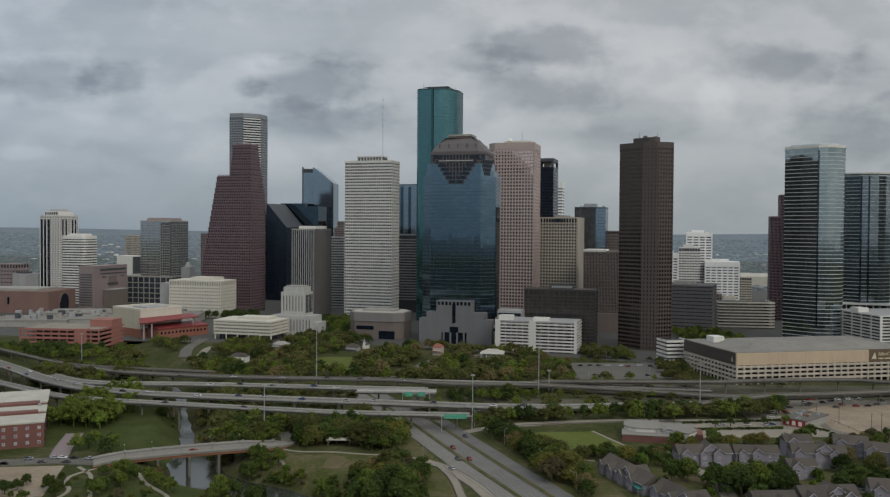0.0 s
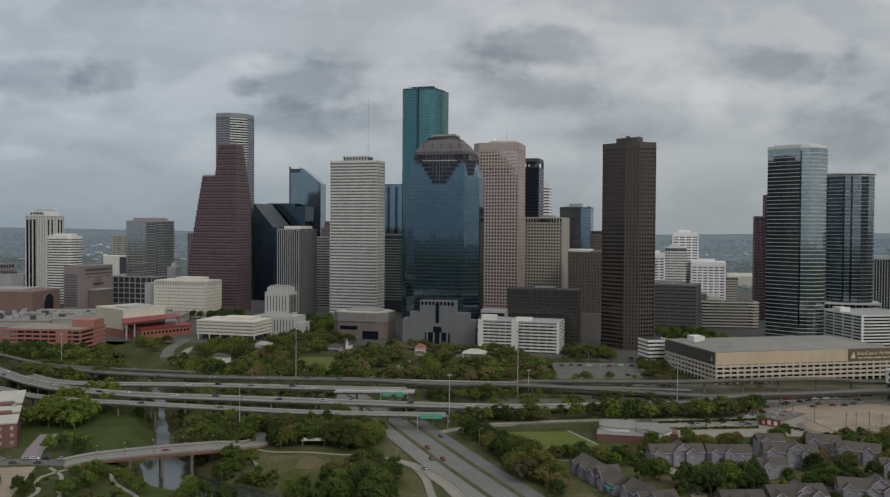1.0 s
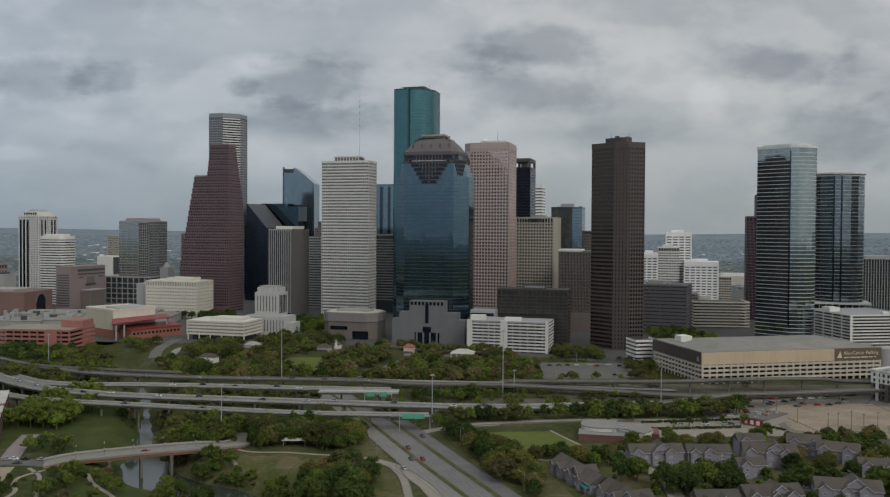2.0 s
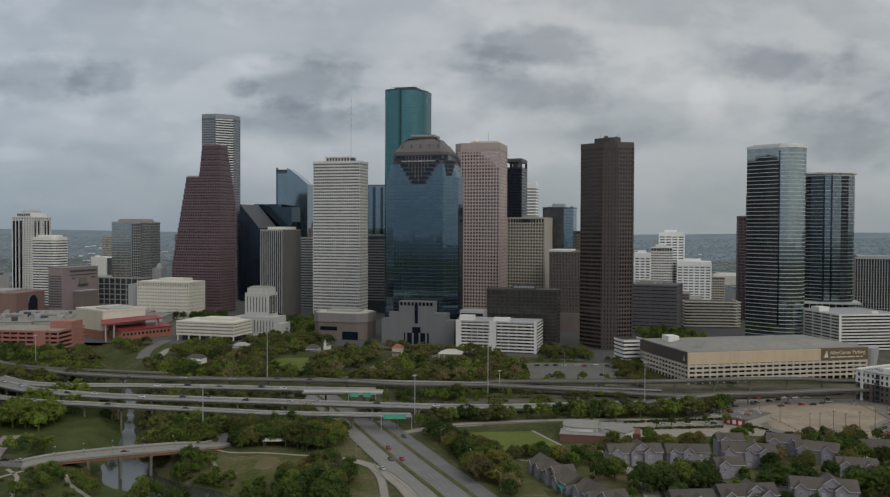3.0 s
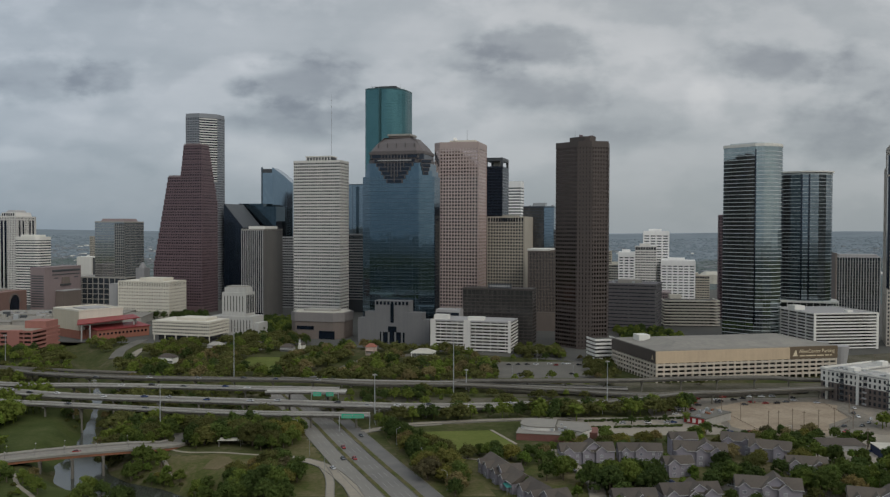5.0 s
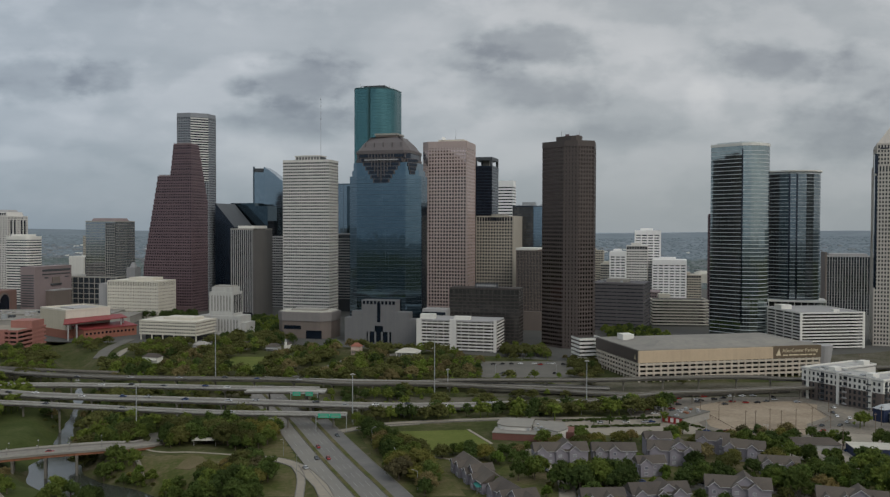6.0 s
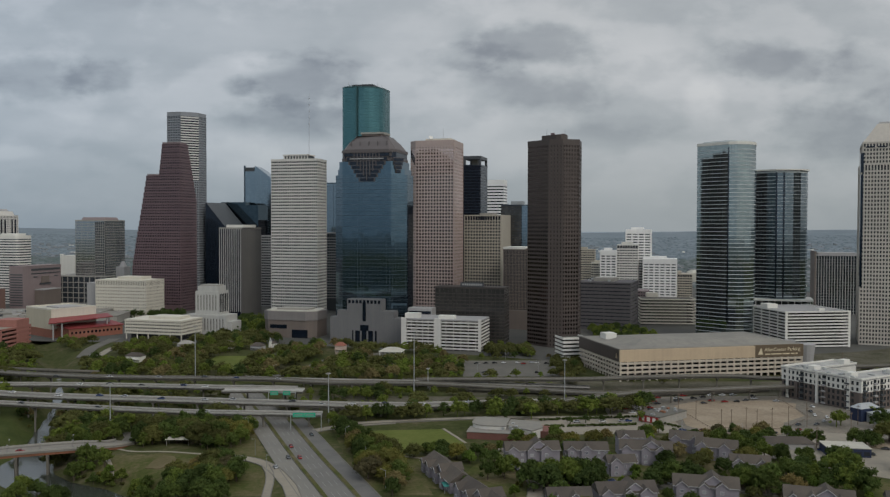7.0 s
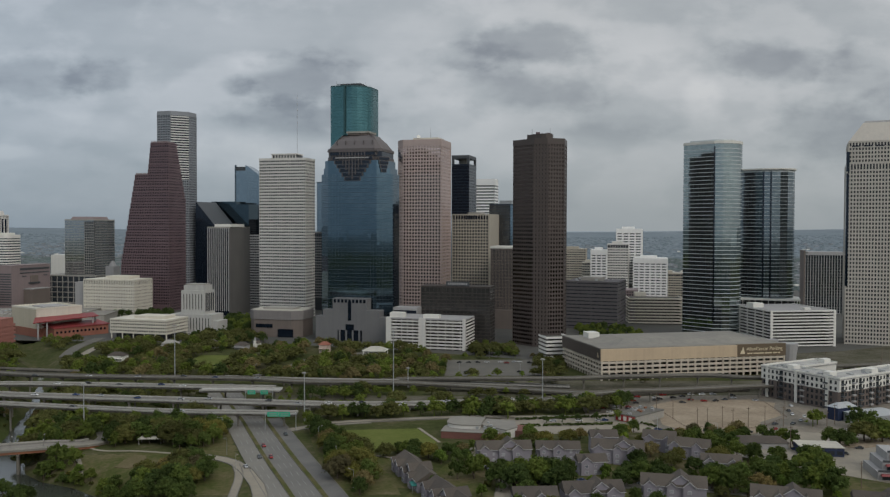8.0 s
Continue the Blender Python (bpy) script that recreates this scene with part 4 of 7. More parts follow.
# the white garage with strip openings
e = thing("parking_garage", "white concrete parking garage with long strip openings", "parking garage", 52.8, 849.9, 0, GRID)
decks(e, 0.6, 0.8, 79.4, 40, 1.0, 3.2, 9)
for k in range(9):
    z = 1.0 + 3.2 * k
    for x0, x1 in ((0.0, 33.5), (40.0, 78.5)):
        part("spandrel", Shape().box(x0, 0, z, x1, 0.8, z + 1.45), WHITE, e)
    part("side_spandrel", Shape().box(79.4, 1, z, 80.2, 40, z + 1.45), WHITE, e)
for x0, x1 in ((-0.6, 4.5), (33.5, 40), (77.5, 80.2)):
    part("stair_tower", Shape().box(x0, -0.3, 0, x1, 3, 30.8), WHITE, e)
for k in range(5):
    for x in (4.5 + 5.8 * k, 40 + 7.5 * k):
        part("column", Shape().box(x + 5, 0.1, 0, x + 5.4, 0.7, 29), WHITE, e)
part("roof_deck", Shape().box(0, 0, 29, 80, 40, 30.2), PALE, e)
part("stair_house", Shape().box(2, 4, 30.2, 16, 14, 35), BRIGHT, e)
part("stair_house", Shape().box(36, 6, 30.2, 52, 14, 33.5), BRIGHT, e)
e = thing("low_block", "low pale annex with flat roofs", "annex", 52, 893, 0, GRID)
for k in range(3):
    part("tier", Shape().box(2 * k, 3 * k, 0, 34 - 2 * k, 24, 20 + 8 * k), (PALE, DUSK, PALE)[k], e)
    part("tier_window", Shape().box(2 * k + 1, 3 * k - 0.3, 14 + 8 * k, 33 - 2 * k, 3 * k + 0.2, 17 + 8 * k), NIGHT_GLASS, e)

# blocks behind the brown tower
e = thing("office_block", "dark brown office block with sloping window bands", "office block", 256, 1018, 0, -22)
clad(e, rect(0, 0, 62, 56), 0, 55, 4.2, 3.0, 30, 0.6, FLAT_GLASS, material("charcoal_precast", (0.10, 0.092, 0.095), 0.8, vary=0.07, streaks=0.05))
rooftop(e, 2, 2, 58, 50, 56.4, 11)
e = thing("office_block", "narrow rose brick block", "office block", 345, 1130, 0, GRID)
clad(e, rect(0, 0, 22, 40), 0, 36, 4, 2, 3, 1.3, FLAT_GLASS, MAUVE)
e = thing("parking_garage", "pale parking garage with closely stacked decks", "parking garage", 342, 1060, 0, -6)
decks(e, 0.8, 0.8, 66, 40, 1.4, 3.7, 9)
for k in range(9):
    for x0, y0, x1, y1 in ((-0.5, -0.5, 67.5, 0.6), (-0.5, 0.6, 0.6, 41.5), (66.4, 0.6, 67.5, 41.5)):
        part("spandrel", Shape().box(x0, y0, 1.2 + 3.7 * k, x1, y1, 2.9 + 3.7 * k), CREAM, e)
part("roof_block", Shape().box(8, 8, 34, 22, 20, 39), CREAM, e)
for name, x, y, w, d, z, fl, band, mat in (("white tower with dark strip windows", 406, 1430, 40, 30, 116, 4.4, 2.6, SNOW), ("white block with strip windows", 424, 1385, 52, 34, 69, 4.4, 2.7, SNOW),
                                          ("grey stepped hospital block with bands", 383, 1392, 33, 26, 92, 4.2, 2.6, WHITE), ("white block with dark window floors", 357, 1396, 25, 24, 82, 4.4, 2.5, SNOW), ("tan office slab with bands", 330, 1550, 45, 24, 80, 4.2, 2.6, TAN),
                                          ("cream terraced block of offices", 350, 1440, 24, 20, 60, 4.2, 2.2, CREAM), ("low tan office block downtown", 470, 1480, 60, 40, 40, 4.2, 2.4, TAN)):
    e = thing("office_block", name, "office block", x, y, 0, GRID)
    clad(e, rect(0, 0, w, d), 0, z, fl, band, 9.0 if mat is SNOW else 4.0, 2.4 if mat is SNOW else 0.7, FLAT_GLASS, mat)
    if mat is SNOW:
        part("top_wall", Shape().box(-0.7, -0.7, z - 6, w + 0.7, d + 0.7, z + 1.5), SNOW, e)
    part("roof_block", Shape().box(w * 0.2, d * 0.2, z + 1, w * 0.7, d * 0.8, z + 5), mat, e)
lone("warehouse", Shape().box(0, 0, 0, 120, 80, 22).prism(rect(2, 2, 118, 78), 22, 26, 6), PALEROOF, "long low warehouse with a pale roof", "warehouse", (640, 1850, 0), -12)

# the white strip-window garage by the oval towers
e = thing("parking_garage", "white parking garage with long dark openings", "parking garage", 436, 852, 0, 8)
e.scale = (1.05, 1.0, 1.05)
decks(e, 0.8, 0.8, 67, 78, 1.0, 3.0, 12)
for k in range(12):
    z = 0.8 + 3.0 * k
    for x0, y0, x1, y1 in ((0, 0, 68, 0.7), (0, 0.7, 0.7, 79), (67.3, 0.7, 68, 79)):
        part("spandrel", Shape().box(x0, y0, z, x1, y1, z + 1.35), BRIGHT, e)
for x in (0.1, 65.5):
    part("column", Shape().box(x, -0.15, 0, x + 2.4, 0.7, 34), BRIGHT, e)
for y in (14, 30, 46, 62):
    part("column", Shape().box(-0.15, y, 0, 0.7, y + 1.2, 34), BRIGHT, e)
part("roof_deck", Shape().box(1, 1, 34, 67, 78, 34.8), PALE, e)
part("stair_house", Shape().box(3, 40, 34.8, 14, 54, 39), BRIGHT, e)
part("stair_house", Shape().box(40, 8, 34.8, 46, 14, 37), BRIGHT, e)

# the long tan garage with the sign
e = thing("parking_garage", "long tan parking garage with a brown sign and open decks", "parking garage", 230.1, 668, 0, 12)
SANDY = material("sandy_precast", (0.49, 0.43, 0.345), 0.85, vary=0.06, streaks=0.07)
decks(e, 1.2, 1.2, 161, 84, 2.7, 3.5, 4, 12.0)
part("upper_storey", Shape().box(1.3, 1.3, 15.0, 161, 84, 24.5), SLATE, e)
for k in range(4):
    z = 2.5 + 3.5 * k
    part("spandrel", Shape().box(0, 0, z, 162, 0.9, z + 1.75), SANDY, e)
    part("spandrel", Shape().box(0, 0.9, z, 0.9, 85, z + 1.75), SANDY, e)
for k in range(27):
    part("column", Shape().box(6.18 * k - 0.1, -0.25, 0, 6.18 * k + 1.2, 1.0, 15.4), SANDY, e)
for k in range(1, 15):
    part("column", Shape().box(-0.25, 5.6 * k, 0, 1.0, 5.6 * k + 0.8, 15.4), SANDY, e)
part("screen_wall", Shape().box(-0.3, -0.3, 15.2, 118, 1.2, 24.6), material("tan_screen", (0.50, 0.385, 0.26), 0.85, vary=0.05, streaks=0.05), e, "plain tan screen wall")
part("side_screen", Shape().box(-0.3, 1.2, 15.2, 1.2, 85, 24.6), BROWN, e, "dark brown screen wall")
board = part("sign_board", Shape().box(118, -0.4, 15.2, 162.3, 1.2, 25.2), material("bronze_sign", (0.125, 0.09, 0.055), 0.6, vary=0.06), e, "bronze sign board")
part("roof", Shape().box(0.4, 1.2, 24.6, 161.6, 84.5, 25.2), GRAVEL, e)
part("roof_ridge", Shape().prism(rect(18, 14, 150, 72), 25.2, 28.5, 14), GRAVEL, e)
part("stair_house", Shape().box(14, 60, 25.2, 24, 72, 30), BRIGHT, e, "white stair house")
part("end_drum", Shape().tube((174, 14, 0), (174, 14, 23), 5.5, 8.5, 16), PALE, e)
part("end_bridge", Shape().box(162.3, 24, 21, 172, 29, 25), PALE, e)
part("end_ramp", Shape().box(162.3, 22, 0, 178, 60, 14), GREY, e)


def lettering(text, size, parent, at, mat, name="letters"):
    curve = bpy.data.curves.new(name, "FONT")
    curve.body, curve.size, curve.extrude = text, size, 0.05
    ob = new(name, curve)
    data = bpy.data.meshes.new_from_object(ob)
    bpy.data.objects.remove(ob)
    data.materials.append(mat)
    made = new(name, data)
    made.parent, made.location, made.rotation_euler = parent, at, (radians(90), 0, 0)
    return made


GOLD = material("gold_lettering", (0.62, 0.53, 0.36), 0.6, vary=0.04)
lettering("AllenCenter Parking", 4.0, board, (126.4, -0.45, 20.0), GOLD)
for x0, x1 in ((127, 131.5), (132.6, 142), (143, 149.5), (150.6, 154), (155, 157)):
    part("sign_bar", Shape().box(x0, -0.5, 17.2, x1, -0.4, 18.1), GOLD, board)
part("sign_emblem", Shape().extrude_y([(120.5, 17.5), (125, 17.5), (123.4, 23)], -0.5, -0.4), GOLD, board)
part("side_emblem", Shape().add([(-0.4, 4, 17.5), (-0.4, 8, 17.5), (-0.4, 6, 22)], [(0, 1, 2), (2, 1, 0)]), GOLD, e)
e = thing("parking_garage", "small white stair and deck block of a garage", "parking garage", 199, 757, 0, 12)
decks(e, 0.6, 0.6, 22, 20, 0.8, 3.4, 7, 6.0)
for k in range(7):
    for x0, y0, x1, y1 in ((0, 0, 22.5, 0.6), (0, 0.6, 0.6, 21), (21.9, 0.6, 22.5, 21)):
        part("spandrel", Shape().box(x0, y0, 0.6 + 3.4 * k, x1, y1, 2.5 + 3.4 * k), BRIGHT, e)

# the red brick garage and the theatre with the red roof
e = thing("parking_garage", "terracotta parking garage with stacked open decks", "parking garage", -420, 850, 0, -6)
decks(e, 0.8, 0.8, 82, 50, 0.8, 4.2, 5)
for k in range(5):
    z = 0.6 + 4.2 * k
    part("spandrel", Shape().box(0, 0, z, 58, 0.8, z + 2.1), TERRA, e)
    part("spandrel", Shape().box(70, 0, z, 83, 0.8, z + 2.1), TERRA, e)
    part("side_spandrel", Shape().box(82.2, 0.8, z, 83, 51, z + 2.1), TERRA, e)
for k in range(11):
    part("column", Shape().box(8.2 * k, -0.2, 0, 8.2 * k + 1.2, 1, 18.6), TERRA, e)
part("stair_tower", Shape().box(58, -0.4, 0, 70, 6, 19.5), TERRA, e)
part("corner_tower", Shape().box(60, 26, 0, 82.6, 48, 26), TERRA, e)
part("roof_deck", Shape().box(0.8, 0.8, 18, 82, 50, 18.8), PAVE, e)
FOYER = material("orange_brick", (0.26, 0.105, 0.07), 0.9, vary=0.1, grain=1.4, streaks=0.05)
e = thing("theatre", "cream theatre hall with a red canopy roof and brick foyer", "theatre", -328, 930, 0, 50)
part("hall", Shape().box(0, 0, 0, 51, 57, 29.6), CREAM, e)
# left wall in a darker, yellower tone than the rest of the hall
part("hall_side", Shape().box(-0.4, 0, 7, 0, 57, 29.6), material("tan_side_stucco", (0.47, 0.42, 0.32), 0.9, vary=0.05, streaks=0.05), e)
part("hall_roof", Shape().box(1.5, 1.5, 29.6, 49.5, 55.5, 29.9), PALEROOF, e)
for x0, y0, x1, y1 in ((-0.4, -0.4, 51.4, 1.5), (-0.4, 55.5, 51.4, 57.4), (-0.4, 1.5, 1.5, 55.5), (49.5, 1.5, 51.4, 55.5)):
    part("parapet", Shape().box(x0, y0, 29.6, x1, y1, 31.2), CREAM, e)
part("roof_plant", Shape().box(14, 10, 29.9, 40, 40, 31.4), PALE, e)
part("brick_base", Shape().box(-1, -3, 0, 8, 57, 9), FOYER, e)
part("foyer", Shape().box(6, -26, 0, 68, -0.6, 10.4), FOYER, e)
part("foyer_roof", Shape().add([(5, -27, 10.4), (69, -27, 10.4), (69, -0.5, 13), (5, -0.5, 13), (5, -27, 11.2), (69, -27, 11.2), (69, -0.5, 13.8), (5, -0.5, 13.8)],
                               [(3, 2, 1, 0), (4, 5, 6, 7), (0, 1, 5, 4), (1, 2, 6, 5), (2, 3, 7, 6), (3, 0, 4, 7)]), REDROOF, e)
canopy = Shape().add([(-14, -22, 17.4), (60, -20, 19.4), (64, -0.6, 21.4), (-2, -0.6, 20.4), (-14, -22, 18.3), (60, -20, 20.3), (64, -0.6, 22.3), (-2, -0.6, 21.3)],
                     [(3, 2, 1, 0), (4, 5, 6, 7), (0, 1, 5, 4), (1, 2, 6, 5), (2, 3, 7, 6), (3, 0, 4, 7)])
part("canopy", canopy, REDROOF, e, "dark red canopy roof")
for x, y, z in ((-8, -20, 17.6), (2, -19, 17.8), (54, -18, 19.4), (61, -10, 20)):
    part("canopy_column", Shape().tube((x, y, 0), (x, y, z), 0.9, 0.9, 8), PALE, e)
for k in range(13):
    part("foyer_window", Shape().box(8.5 + 4.5 * k, -26.3, 5, 10.6 + 4.5 * k, -25.8, 7.2), NIGHT_GLASS, e)


# ---- ground, water and roads ----
BAYOU = [(-330, 900), (-262, 790), (-215, 690), (-188, 620), (-168, 560), (-157, 525), (-149, 500), (-136, 466), (-124, 440), (-108, 423), (-85, 411), (-62, 390), (-48, 350), (-60, 240), (-90, 120)]


def bayou_distance(x, y):
    best = 1e9
    for (ax, ay), (bx, by) in zip(BAYOU, BAYOU[1:]):
        dx, dy = bx - ax, by - ay
        t = min(max(((x - ax) * dx + (y - ay) * dy) / (dx * dx + dy * dy), 0), 1)
        best = min(best, math.hypot(x - ax - t * dx, y - ay - t * dy))
    return best


def land(x, y):
    """The height of the ground: a trough for the bayou, a hillock in the park, and a long gentle rise to the horizon."""
    r = math.hypot(x - 50, y)
    far = max((r - 1900) / 3000, 0)
    z = 87 * min(far, 1.2) ** 1.3 if y > 0 else 0.0
    if -500 < x < 100 and 80 < y < 950:
        d = bayou_distance(x, y)
        inner = 0.8 - 1.6 * min(max((y - 520) / 30, 0), 1) + 8.6 * min(max((500 - y) / 36, 0), 1) + 0.9 * math.sin(y * 0.07 + x * 0.03) + 0.5 * math.sin(x * 0.21 + y * 0.3)
        t = min(max((d - inner) / 21, 0), 1)
        z -= 9.5 * (1 - t * t * (3 - 2 * t))
    return z


def axis_steps(fine0, fine1, fine, low, high):
    out, v, step = [], fine0, fine
    while v > low:
        v -= step
        step *= 1.12
        out.insert(0, v)
    v = fine0
    while v < fine1:
        out.append(v)
        v += fine
    step = fine
    while v < high:
        out.append(v)
        v += step
        step *= 1.12
    return out + [high]


xs, ys = axis_steps(-256, 30, 2, -5200, 5200), axis_steps(366, 640, 2, -6500, 4960)
sheet = Shape().add([(x, y, land(x, y)) for y in ys for x in xs], [(j * len(xs) + i, j * len(xs) + i + 1, (j + 1) * len(xs) + i + 1, (j + 1) * len(xs) + i) for j in range(len(ys) - 1) for i in range(len(xs) - 1)])
ground = lone("ground", sheet, CITY, "flat green and grey city ground reaching the horizon", "ground", kind="structure")
# air haze is put into the base colour of the far ground
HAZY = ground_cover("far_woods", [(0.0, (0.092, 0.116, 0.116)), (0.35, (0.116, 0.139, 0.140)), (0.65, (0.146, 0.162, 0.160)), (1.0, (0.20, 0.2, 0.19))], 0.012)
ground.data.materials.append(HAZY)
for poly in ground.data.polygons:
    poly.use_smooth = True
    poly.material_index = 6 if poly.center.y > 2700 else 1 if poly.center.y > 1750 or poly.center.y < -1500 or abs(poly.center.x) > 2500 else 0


def inside(x, y, outline):
    hit = False
    for (ax, ay), (bx, by) in zip(outline, outline[1:] + outline[:1]):
        if (ay > y) != (by > y) and x < ax + (y - ay) * (bx - ax) / (by - ay):
            hit = not hit
    return hit


# grass that follows the slopes: the bayou's banks, the park clearing and the verge by the parkway
for slot, (cover, outline) in enumerate((
        (BANK, [(-238, 470), (-196, 462), (-150, 440), (-141, 462), (-152, 500), (-163, 540), (-176, 572), (-206, 596), (-240, 580)]),
        (BANK, [(-162, 424), (-134, 430), (-128, 414), (-112, 400), (-92, 388), (-84, 366), (-150, 366)]),
        (ROUGH, [(-84, 452), (-58, 456), (-30, 457), (-24, 424), (-40, 398), (-58, 404), (-72, 424), (-92, 438)]),
        (ROUGH, [(-24, 384), (12, 384), (-4, 452), (-22, 510), (-40, 510)]))):
    ground.data.materials.append(cover)
    for poly in ground.data.polygons:
        c = poly.center
        if -260 < c.x < 30 and 360 < c.y < 640 and inside(c.x + 2.5 * noise.noise((c.x * 0.2, c.y * 0.2, 0)), c.y + 2.5 * noise.noise((c.x * 0.2, c.y * 0.2, 7)), outline):
            poly.material_index = 2 + slot
# beyond 2700 m the ground colour carries a paler, bluer haze
ground.data.materials.append(ground_cover("hazed_farthest_woods", [(0.0, (0.145, 0.175, 0.195)), (0.4, (0.165, 0.197, 0.218)), (0.7, (0.185, 0.215, 0.235)), (1.0, (0.225, 0.25, 0.265))], 0.008))

WATER = bpy.data.materials.new("muddy_water")
WATER.use_nodes = True
n = Nodes(WATER.node_tree)
ripple = n.noise(n.add("ShaderNodeNewGeometry").outputs["Position"], 0.8, 4.0)
n.add("ShaderNodeOutputMaterial", {0: n.add("ShaderNodeBsdfPrincipled", {"Base Color": (0.045, 0.05, 0.04, 1), "Roughness": 0.12, "Normal": n.add("ShaderNodeBump", {"Strength": 0.12, "Distance": 0.3, "Height": ripple}).outputs[0]}).outputs[0]})
stream = Shape()
strip(stream, spline([(x, y, -8.6) for x, y in BAYOU], 8), 17, -17, -0.3, -0.15)
lone("water", stream, WATER, "still muddy bayou water between grassy banks", "water", kind="structure")


def patch(name, label, outline, mat, category, high=0.12, kind="structure"):
    return lone(name, Shape().prism(outline, -0.6, high), mat, label, category, kind=kind)


patch("pavement", "grey streets and forecourts between the towers", [(-760, 1010), (-330, 905), (-60, 880), (60, 838), (215, 760), (260, 690), (600, 760), (800, 1150), (800, 1750), (-800, 1750)], ASPHALT, "pavement", 0.05)
patch("sports_field", "mown green school sports field", [(44, 488), (62, 453), (101, 477), (89, 510), (46, 506)], LAWN, "sports field")
patch("sandy_lot", "bare sandy vacant lot", [(238, 519), (251, 497), (256, 484), (266, 480), (288, 497), (301, 526), (322, 545), (325, 566), (333, 583), (320, 595), (290, 591), (272, 596), (247, 577), (244, 552)], SAND, "vacant lot")
patch("car_park", "wide asphalt car park with a few cars", [(108, 690), (196, 690), (208, 776), (112, 772)], LOT, "car park")
patch("yard", "worn dusty asphalt yard round the sandy lot", [(196, 540), (240, 505), (400, 470), (420, 614), (200, 606)], DUST, "yard", 0.08)
patch("underpass_ground", "weedy dirt and old asphalt under the ramps", [(110, 612), (196, 607), (430, 616), (520, 668), (216, 668), (104, 676)], DIRT, "ground", 0.06)
patch("rail_yard", "dusty open ground with tracks behind the garage", [(396, 672), (780, 690), (800, 1000), (500, 830), (400, 800)], DIRT, "yard", 0.09)
patch("school_yard", "pale concrete school yard", [(128, 520), (150, 496), (232, 500), (236, 545), (150, 545)], PAVE, "school yard", 0.1)
patch("lawn", "open park lawn among the trees", [(-114, 722), (-72, 722), (-78, 800), (-118, 800)], LAWN, "lawn", 0.1)
patch("worn_path", "bare worn dirt across the park clearing", [(-60, 428), (-52, 426), (-50, 434), (-48, 442), (-52, 450), (-58, 452), (-60, 442)], ground_cover("bare_earth", [(0.0, (0.095, 0.088, 0.038)), (0.5, (0.125, 0.104, 0.056)), (1.0, (0.165, 0.13, 0.078))], 0.08), "worn ground", 0.23)
patch("plaza", "sandy paved plaza by the bridge", [(-222, 380), (-178, 380), (-190, 430), (-222, 426)], SAND, "plaza", 0.1)
patch("forecourt", "pale asphalt street in front of the shops", [(232, 470), (330, 385), (420, 385), (420, 470), (300, 505)], PAVE, "street", 0.1)
patch("verge", "rough grass verge beside the parkway", [(52, 384), (84, 384), (70, 452), (24, 510)], ROUGH, "verge", 0.07)
patch("verge", "rough grass among the freeway ramps", [(-40, 560), (210, 574), (205, 606), (-20, 612)], DIRT, "verge", 0.07)


ROADS = []
KEEP = []


def keep_clear(line, half, deck=0.0):
    """Notes a carriageway's strip, where no tree may stand."""
    for a, b in zip(line, line[1:]):
        for k in (0.0, 0.5):
            p = a.lerp(b, k)
            KEEP.append((p.x, p.y, half, deck and p.z))


def road(name, label, points, width, mat=ASPHALT, lines=2, z=0.14, kerb=True):
    z += 0.035 * len(ROADS)
    ROADS.append(name)
    e = thing(name, label, "road", kind="structure")
    line = spline([(x, y, 0) for x, y in points], 8)
    keep_clear(line, width / 2)
    part("carriageway", strip(Shape(), line, width / 2, -width / 2, -0.4, z), mat, e)
    if kerb:
        for s in (1, -1):
            a, b = s * width / 2, s * (width / 2 + 0.4)
            part("kerb", strip(Shape(), line, max(a, b), min(a, b), -0.3, z + 0.15), DECK, e)
    for k in range(lines):
        at = width * ((k + 1) / (lines + 1) - 0.5)
        dashes = Shape()
        for i in range(0, len(line) - 1, 2):
            strip(dashes, line[i:i + 2], at + 0.12, at - 0.12, z, z + 0.015)
        part("lane_marking", dashes, LINE, e)
    return e


PARKWAY = [(-66, 652), (-43, 592), (-15.6, 521), (-12.5, 512), (13, 441), (33.5, 387), (57, 322)]


def beside(points, d):
    """The line moved d metres to the east of its run."""
    out = []
    for i, (x, y) in enumerate(points):
        (ax, ay), (bx, by) = points[max(i - 1, 0)], points[min(i + 1, len(points) - 1)]
        long = math.hypot(bx - ax, by - ay)
        out.append((x - (by - ay) / long * d, y + (bx - ax) / long * d))
    return out


road("road", "divided parkway carriageway of grey asphalt", beside(PARKWAY, -5.9), 9.4, material("parkway_concrete", (0.185, 0.173, 0.15), 0.9, vary=0.1, grain=0.3, broad=0.05), 2)
road("road", "divided parkway carriageway of grey asphalt", beside(PARKWAY, 6.9), 11.4, material("parkway_asphalt", (0.15, 0.142, 0.128), 0.9, vary=0.12, grain=0.3, broad=0.05), 3)
road("slip_road", "worn slip road beside the parkway", beside([(-19.5, 531)] + PARKWAY[3:], 19.2), 8.0, material("worn_slip_asphalt", (0.13, 0.124, 0.115), 0.9, vary=0.16, grain=0.2, broad=0.06), 0)
road("slip_road", "concrete turn from the slip road", [(14, 506), (22, 512), (34, 520), (60, 528)], 7, PAVE, 0)
road("slip_road", "curving park road with parked cars", [(-30, 452), (-10, 443), (2, 430), (11, 412), (17, 398), (21, 384), (30, 340)], 6.2, PAVE, 0)
road("slip_road", "narrow car park loop in the park", [(-1, 433), (4, 418), (7, 402), (9, 384), (14, 350)], 3.4, PAVE, 0)
